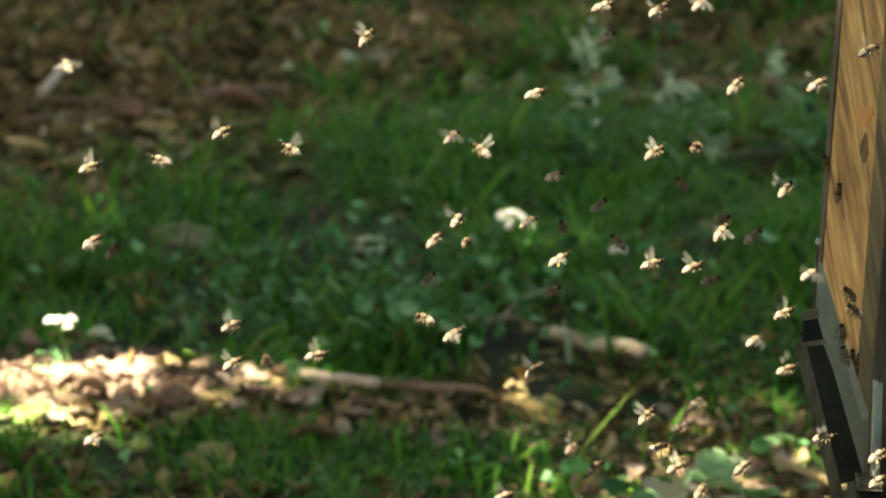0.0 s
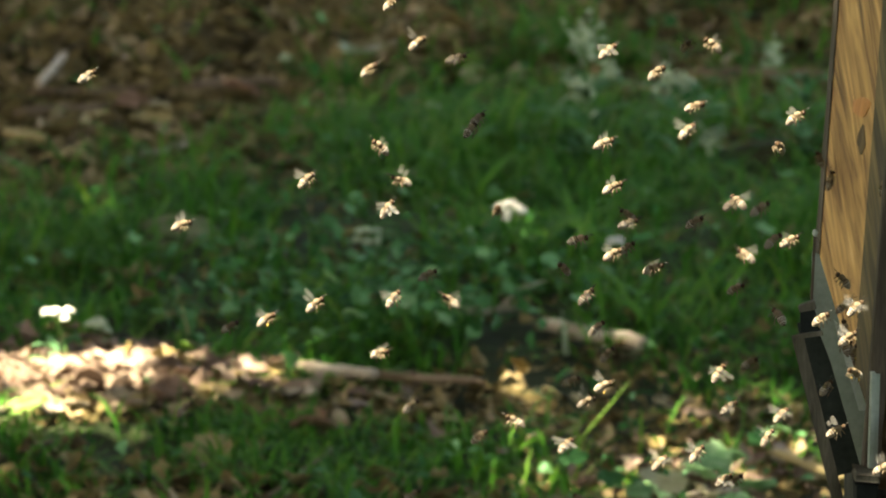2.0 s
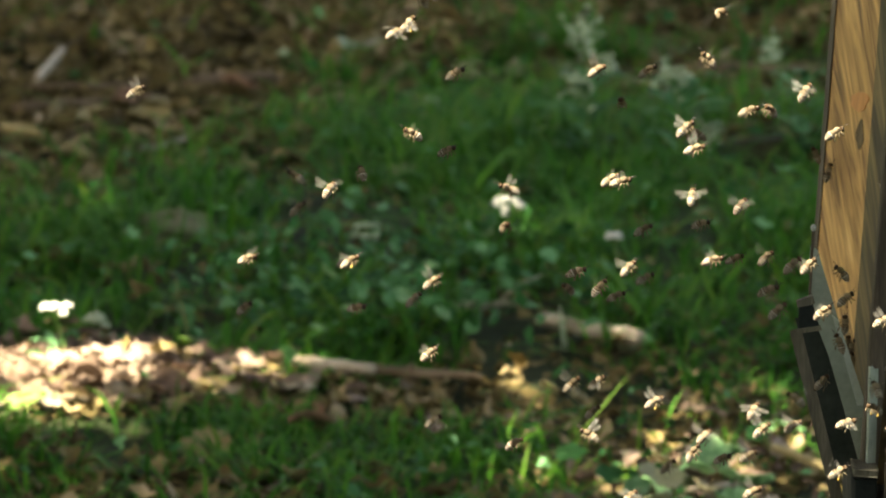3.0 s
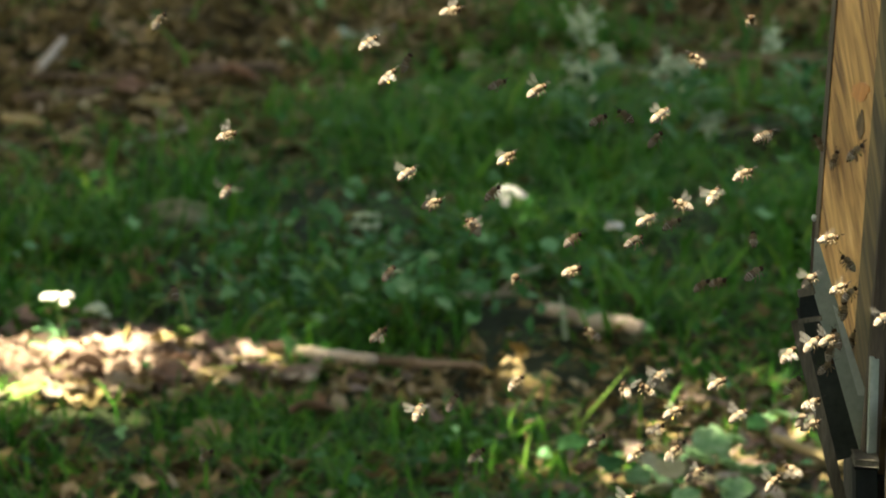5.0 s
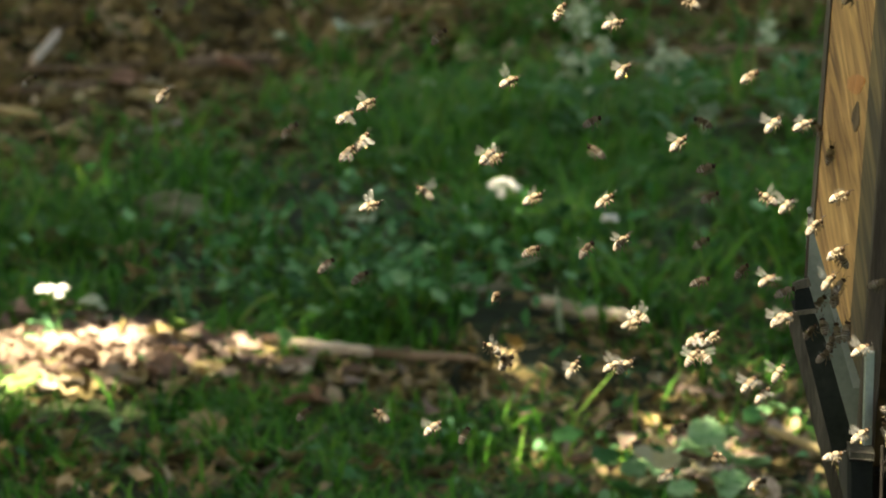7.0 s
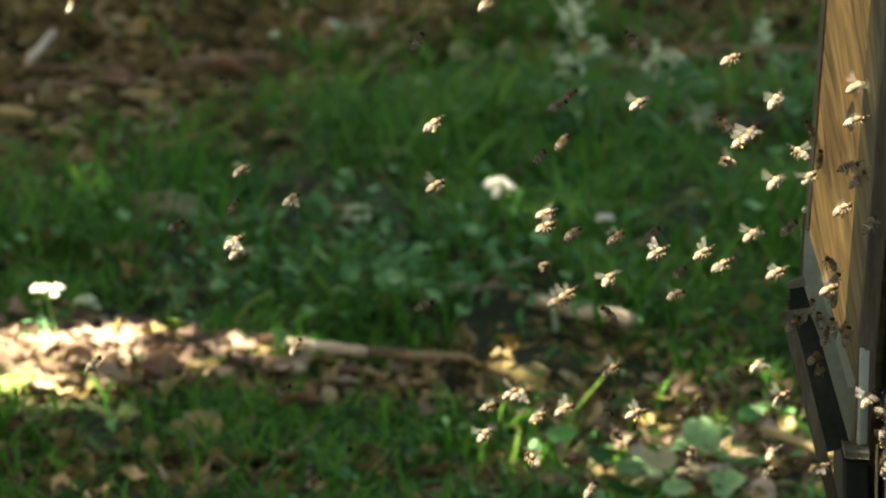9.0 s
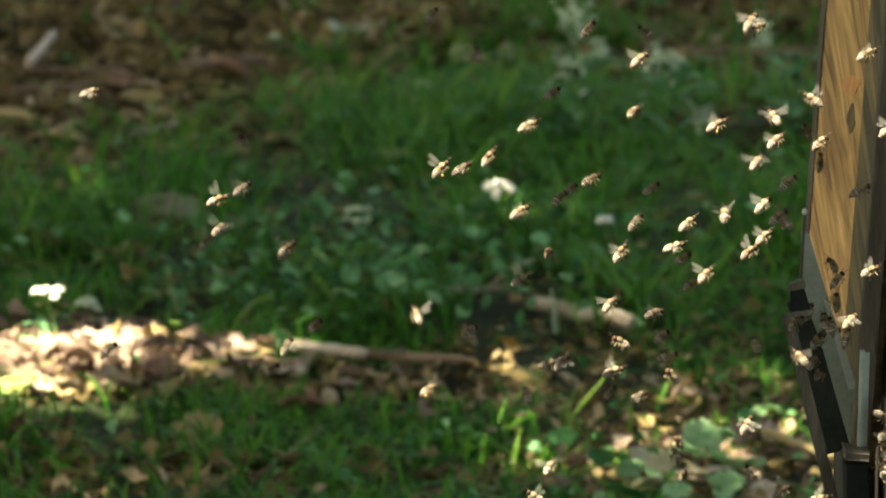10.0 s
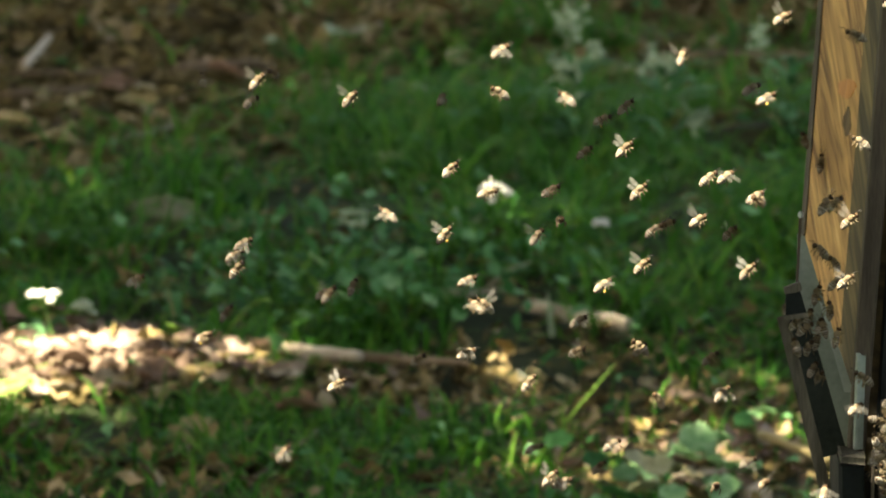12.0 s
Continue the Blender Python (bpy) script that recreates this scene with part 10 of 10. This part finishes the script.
    walk(BEES[98], [(t, pose(*p)) for t, *p in ((0, 0.247, 3.1465, 0.4747, -23, -57, 112), (7.1, 0.247, 3.1465, 0.4747, -23, -57, 75), (8.4, 0.2205, 3.0422,
        0.5156, -23, -57, 77), (9, 0.2195, 3.0422, 0.5162, -23, -57, 81), (10.5, 0.2169, 3.0422, 0.5162, -23, -57, 94), (12, 0.2173, 3.0422, 0.5142, -23, -57,
        108),)])
    walk(BEES[99], [(t, pose(*p)) for t, *p in ((0, 0.249, 3.1565, 0.4787, 21, -36, 66), (4.3, 0.249, 3.1565, 0.4787, 21, -36, 31), (5.6, 0.2269, 3.0494,
        0.5194, 21, -36, 28), (6, 0.2273, 3.0494, 0.5197, 21, -36, 28), (7.5, 0.2267, 3.0494, 0.5192, 21, -36, 37), (9, 0.224, 3.0494, 0.5169, 21, -36, 52),
        (10.5, 0.2234, 3.0494, 0.5145, 21, -36, 64), (12, 0.2259, 3.0494, 0.5138, 21, -36, 67),)])
    walk(BEES[100], [(t, pose(*p)) for t, *p in ((0, 0.251, 3.1365, 0.4827, -21, -63, 358), (9.1, 0.251, 3.1365, 0.4827, -21, -63, 374), (10.4, 0.2277,
        3.0524, 0.5245, -21, -63, 374), (10.5, 0.2279, 3.0524, 0.5247, -21, -63, 374), (12, 0.2302, 3.0524, 0.5272, -21, -63, 363),)])
    walk(BEES[101], [(t, pose(*p)) for t, *p in ((0, 0.253, 3.1465, 0.4707, -20, -28, 61), (2.6, 0.253, 3.1465, 0.4707, -20, -28, 60), (3.9, 0.2323, 3.0442,
        0.5055, -20, -28, 70), (4.5, 0.2323, 3.0442, 0.505, -20, -28, 76), (6, 0.2302, 3.0442, 0.5054, -20, -28, 89), (7.5, 0.2281, 3.0442, 0.5077, -20, -28,
        96), (9, 0.2292, 3.0442, 0.5101, -20, -28, 92), (10.5, 0.2319, 3.0442, 0.5108, -20, -28, 80), (12, 0.2319, 3.0442, 0.5093, -20, -28, 65),)])
    walk(BEES[102], [(t, pose(*p)) for t, *p in ((0, 0.245, 3.1565, 0.4747, 8, -48, 301), (8.5, 0.245, 3.1565, 0.4747, 8, -48, 324), (9.8, 0.2275, 3.0422,
        0.4992, 8, -48, 311), (10.5, 0.2275, 3.0422, 0.498, 8, -48, 306), (12, 0.2252, 3.0422, 0.4967, 8, -48, 301),)])
    walk(BEES[103], [(t, pose(*p)) for t, *p in ((0, 0.247, 3.1365, 0.4787, -19, -49, 117), (9.3, 0.247, 3.1365, 0.4787, -19, -49, 104), (10.6, 0.2195,
        3.0391, 0.4955, -19, -49, 103), (12, 0.2172, 3.0391, 0.4979, -19, -49, 112),)])
    walk(BEES[104], [(t, pose(*p)) for t, *p in ((0, 0.249, 3.1465, 0.4827, 25, -59, 73), (3.3, 0.249, 3.1465, 0.4827, 25, -59, 74), (4.6, 0.2302, 3.0442,
        0.4962, 25, -59, 62), (6, 0.232, 3.0442, 0.496, 25, -59, 49), (7.5, 0.2344, 3.0442, 0.4978, 25, -59, 41), (9, 0.2336, 3.0442, 0.5004, 25, -59, 42),
        (10.5, 0.2309, 3.0442, 0.5018, 25, -59, 54), (12, 0.2304, 3.0442, 0.501, 25, -59, 68),)])
    walk(BEES[105], [(t, pose(*p)) for t, *p in ((0, 0.251, 3.1565, 0.4707, 17, -26, 61), (1, 0.2298, 3.0422, 0.4838, 17, -26, 57), (1.5, 0.2288, 3.0422,
        0.4833, 17, -26, 54), (3, 0.2266, 3.0422, 0.4835, 17, -26, 40), (4.5, 0.2276, 3.0422, 0.4857, 17, -26, 26), (6, 0.2303, 3.0422, 0.4882, 17, -26, 21),
        (7.5, 0.2305, 3.0422, 0.4891, 17, -26, 26), (9, 0.2278, 3.0422, 0.4878, 17, -26, 40), (10.5, 0.2265, 3.0422, 0.4852, 17, -26, 54), (12, 0.2286,
        3.0422, 0.4833, 17, -26, 61),)])
    walk(BEES[106], [(t, pose(*p)) for t, *p in ((0, 0.237, 3.0237, 0.5498, -10, -40, 212), (1.5, 0.2343, 3.0237, 0.5522, -10, -40, 198), (3, 0.2344, 3.0237,
        0.5545, -10, -40, 187), (4.5, 0.2371, 3.0237, 0.5549, -10, -40, 185), (6, 0.2382, 3.0237, 0.5532, -10, -40, 193), (7.5, 0.236, 3.0237, 0.5506, -10,
        -40, 208), (9, 0.2339, 3.0237, 0.5491, -10, -40, 220), (10.5, 0.2352, 3.0237, 0.5498, -10, -40, 224), (12, 0.2379, 3.0237, 0.5522, -10, -40, 217),)])
    walk(BEES[107], [(t, pose(*p)) for t, *p in ((0, 0.245, 3.1465, 0.4787, 20, -32, 16), (0.9, 0.245, 3.1465, 0.4787, 20, -32, 10), (2.2, 0.2375, 3.0289,
        0.5387, 20, -32, 7), (3, 0.239, 3.0289, 0.5374, 20, -32, 10), (4.5, 0.2409, 3.0289, 0.5349, 20, -32, 21), (6, 0.2394, 3.0289, 0.5339, 20, -32, 36),
        (7.5, 0.2368, 3.0289, 0.5351, 20, -32, 46), (9, 0.2372, 3.0289, 0.5376, 20, -32, 46), (10.5, 0.24, 3.0289, 0.5396, 20, -32, 36), (12, 0.2408, 3.0289,
        0.5395, 20, -32, 21),)])
    walk(BEES[108], [(t, pose(*p)) for t, *p in ((0, 0.2344, 3.034, 0.524, -16, -69, 239), (1.5, 0.2361, 3.034, 0.5216, -16, -69, 244), (3, 0.2386, 3.034,
        0.5211, -16, -69, 257), (4.5, 0.238, 3.034, 0.5228, -16, -69, 271), (6, 0.2352, 3.034, 0.5254, -16, -69, 278), (7.5, 0.2347, 3.034, 0.5269, -16, -69,
        275), (9, 0.2372, 3.034, 0.5263, -16, -69, 263), (10.5, 0.2388, 3.034, 0.5239, -16, -69, 248), (12, 0.237, 3.034, 0.5216, -16, -69, 239),)])
    walk(BEES[109], [(t, pose(*p)) for t, *p in ((0, 0.249, 3.1365, 0.4707, 13, -61, 54), (4.8, 0.249, 3.1365, 0.4707, 13, -61, 85), (6.1, 0.2404, 3.0289,
        0.5086, 13, -61, 77), (7.5, 0.2423, 3.0289, 0.5062, 13, -61, 64), (9, 0.2446, 3.0289, 0.5042, 13, -61, 51), (10.5, 0.2437, 3.0289, 0.5042, 13, -61,
        45), (12, 0.241, 3.0289, 0.5062, 13, -61, 50),)])
    walk(BEES[110], [(t, pose(*p)) for t, *p in ((0, 0.2362, 3.0391, 0.5092, -23, -55, 125), (1.5, 0.2374, 3.0391, 0.5099, -23, -55, 135), (3, 0.2353, 3.0391,
        0.5083, -23, -55, 135), (4.5, 0.2331, 3.0391, 0.5057, -23, -55, 126), (6, 0.2343, 3.0391, 0.504, -23, -55, 111), (7.5, 0.237, 3.0391, 0.5046, -23,
        -55, 100), (9, 0.2369, 3.0391, 0.5069, -23, -55, 97), (10.5, 0.2343, 3.0391, 0.5093, -23, -55, 106), (12, 0.2331, 3.0391, 0.5099, -23, -55, 120),)])
    walk(BEES[111], [(t, pose(*p)) for t, *p in ((0, 0.2437, 3.321, 0.573, 24, -54, 238), (1.5, 0.2423, 3.321, 0.5705, 24, -54, 235), (3, 0.2397, 3.321,
        0.5692, 24, -54, 223), (4.5, 0.24, 3.321, 0.5703, 24, -54, 208), (6, 0.2427, 3.321, 0.5728, 24, -54, 199), (7.5, 0.2436, 3.321, 0.5749, 24, -54, 201),
        (9, 0.2413, 3.321, 0.575, 24, -54, 212), (10.5, 0.2393, 3.321, 0.573, 24, -54, 226), (12, 0.2408, 3.321, 0.5704, 24, -54, 237),)])
    walk(BEES[112], [(t, pose(*p)) for t, *p in ((0, 0.2493, 3.28, 0.5615, 25, -60, 75), (1.5, 0.2465, 3.28, 0.563, 25, -60, 61), (3, 0.2458, 3.28, 0.5656,
        25, -60, 48), (4.5, 0.2483, 3.28, 0.5674, 25, -60, 42), (6, 0.25, 3.28, 0.567, 25, -60, 47), (7.5, 0.2483, 3.28, 0.5647, 25, -60, 60), (9, 0.2459,
        3.28, 0.5623, 25, -60, 74), (10.5, 0.2464, 3.28, 0.5616, 25, -60, 82), (12, 0.2492, 3.28, 0.5631, 25, -60, 79),)])
    walk(BEES[113], [(t, pose(*p)) for t, *p in ((0, 0.247, 3.1465, 0.4707, 23, -39, 337), (6.1, 0.247, 3.1465, 0.4707, 23, -39, 346), (7.4, 0.2146, 3.0391,
        0.5069, 23, -39, 358), (7.5, 0.2144, 3.0391, 0.5069, 23, -39, 358), (9, 0.2141, 3.0391, 0.5089, 23, -39, 362), (10.5, 0.2166, 3.0391, 0.5114, 23, -39,
        356), (12, 0.2181, 3.0391, 0.5127, 23, -39, 342),)])
    walk(BEES[114], [(t, pose(*p)) for t, *p in ((0, 0.249, 3.1565, 0.4747, 24, -29, 1), (9.7, 0.249, 3.1565, 0.4747, 24, -29, 24), (11, 0.2249, 3.0402,
        0.5102, 24, -29, 11), (12, 0.2238, 3.0402, 0.5084, 24, -29, 4),)])
    walk(BEES[115], [(t, pose(*p)) for t, *p in ((0, 0.2636, 3.0032, 0.4496, 10, -32, 225), (1.5, 0.2663, 3.0032, 0.4504, 10, -32, 239), (3, 0.2674, 3.0032,
        0.4529, 10, -32, 253), (4.5, 0.2651, 3.0032, 0.4551, 10, -32, 260), (6, 0.2631, 3.0032, 0.4554, 10, -32, 257), (7.5, 0.2644, 3.0032, 0.4536, 10, -32,
        245), (9, 0.2671, 3.0032, 0.451, 10, -32, 231), (10.5, 0.2669, 3.0032, 0.4496, 10, -32, 221), (12, 0.2642, 3.0032, 0.4504, 10, -32, 222),)])
    walk(BEES[116], [(t, pose(*p)) for t, *p in ((0, 0.2671, 3.0032, 0.4414, -20, -64, 75), (1.5, 0.269, 3.0032, 0.4433, -20, -64, 88), (3, 0.2674, 3.0032,
        0.4431, -20, -64, 92), (4.5, 0.2649, 3.0032, 0.4409, -20, -64, 85), (6, 0.2653, 3.0032, 0.4384, -20, -64, 72), (7.5, 0.2681, 3.0032, 0.4375, -20, -64,
        58), (9, 0.2688, 3.0032, 0.4388, -20, -64, 52), (10.5, 0.2664, 3.0032, 0.4414, -20, -64, 56), (12, 0.2646, 3.0032, 0.4433, -20, -64, 69),)])
    walk(BEES[117], [(t, pose(*p)) for t, *p in ((0, 0.245, 3.1565, 0.4707, -1, -46, 215), (4.2, 0.245, 3.1565, 0.4707, -1, -46, 194), (5.5, 0.2636, 3.0032,
        0.4265, -1, -46, 183), (6, 0.2646, 3.0032, 0.4272, -1, -46, 180), (7.5, 0.2662, 3.0032, 0.4298, -1, -46, 177), (9, 0.2644, 3.0032, 0.4313, -1, -46,
        185), (10.5, 0.262, 3.0032, 0.4306, -1, -46, 199), (12, 0.2627, 3.0032, 0.4281, -1, -46, 212),)])
    walk(BEES[118], [(t, pose(*p)) for t, *p in ((0, 0.247, 3.1365, 0.4747, -7, -32, 284), (6.7, 0.247, 3.1365, 0.4747, -7, -32, 254), (8, 0.2315, 3.0402,
        0.4827, -7, -32, 265), (9, 0.2297, 3.0402, 0.4809, -7, -32, 275), (10.5, 0.2295, 3.0402, 0.479, -7, -32, 286), (12, 0.2321, 3.0402, 0.4791, -7, -32,
        287),)])
    walk(BEES[119], [(t, pose(*p)) for t, *p in ((0, 0.2638, 3.0648, 0.5994, 13, -63, 13), (1.5, 0.2617, 3.0648, 0.6017, 13, -63, 0), (3, 0.2629, 3.0648,
        0.6022, 13, -63, -6), (4.5, 0.2656, 3.0648, 0.6005, 13, -63, -2), (6, 0.2655, 3.0648, 0.5979, 13, -63, 11), (7.5, 0.2628, 3.0648, 0.5964, 13, -63,
        25), (9, 0.2617, 3.0648, 0.597, 13, -63, 33), (10.5, 0.2639, 3.0648, 0.5994, 13, -63, 31), (12, 0.266, 3.0648, 0.6017, 13, -63, 19),)])
    walk(BEES[120], [(t, pose(*p)) for t, *p in ((0, 0.2662, 2.985, 0.462, -70, 20, 0), (6, 0.2652, 2.985, 0.465, -70, 45, 0), (12, 0.2642, 2.985, 0.464, -70, 20, 0),)])
    walk(BEES[121], [(t, pose(*p)) for t, *p in ((0, 0.2677, 2.985, 0.4527, -70, 110, 10), (6, 0.2667, 2.985, 0.4557, -70, 135, 10), (12, 0.2657, 2.985, 0.4547, -70, 110, 10),)])
    walk(BEES[122], [(t, pose(*p)) for t, *p in ((0, 0.2655, 2.985, 0.4458, -70, 60, 20), (6, 0.2645, 2.985, 0.4488, -70, 85, 20), (12, 0.2635, 2.985, 0.4478, -70, 60, 20),)])
    walk(BEES[123], [(t, pose(*p)) for t, *p in ((0, 0.269, 2.985, 0.4369, -70, 150, 30), (6, 0.268, 2.985, 0.4399, -70, 175, 30), (12, 0.267, 2.985, 0.4389, -70, 150, 30),)])
    walk(BEES[124], [(t, pose(*p)) for t, *p in ((0, 0.2675, 2.985, 0.4242, -70, 35, 40), (6, 0.2665, 2.985, 0.4272, -70, 60, 40), (12, 0.2655, 2.985, 0.4262, -70, 35, 40),)])
    walk(BEES[125], [(t, pose(*p)) for t, *p in ((0, 0.2696, 2.985, 0.418, -70, 200, 50), (6, 0.2686, 2.985, 0.421, -70, 225, 50), (12, 0.2676, 2.985, 0.42, -70, 200, 50),)])
    walk(BEES[126], [(t, pose(*p)) for t, *p in ((0, 0.2684, 2.985, 0.4678, -70, 80, 60), (6, 0.2674, 2.985, 0.4708, -70, 105, 60), (12, 0.2664, 2.985, 0.4698, -70, 80, 60),)])
    walk(BEES[127], [(t, pose(*p)) for t, *p in ((0, 0.2677, 2.985, 0.4311, -70, 100, 70), (6, 0.2667, 2.985, 0.4341, -70, 125, 70), (12, 0.2657, 2.985, 0.4331, -70, 100, 70),)])
    for i, bee in enumerate(BEES):
        beat(bee, i, i >= 97)


motions()
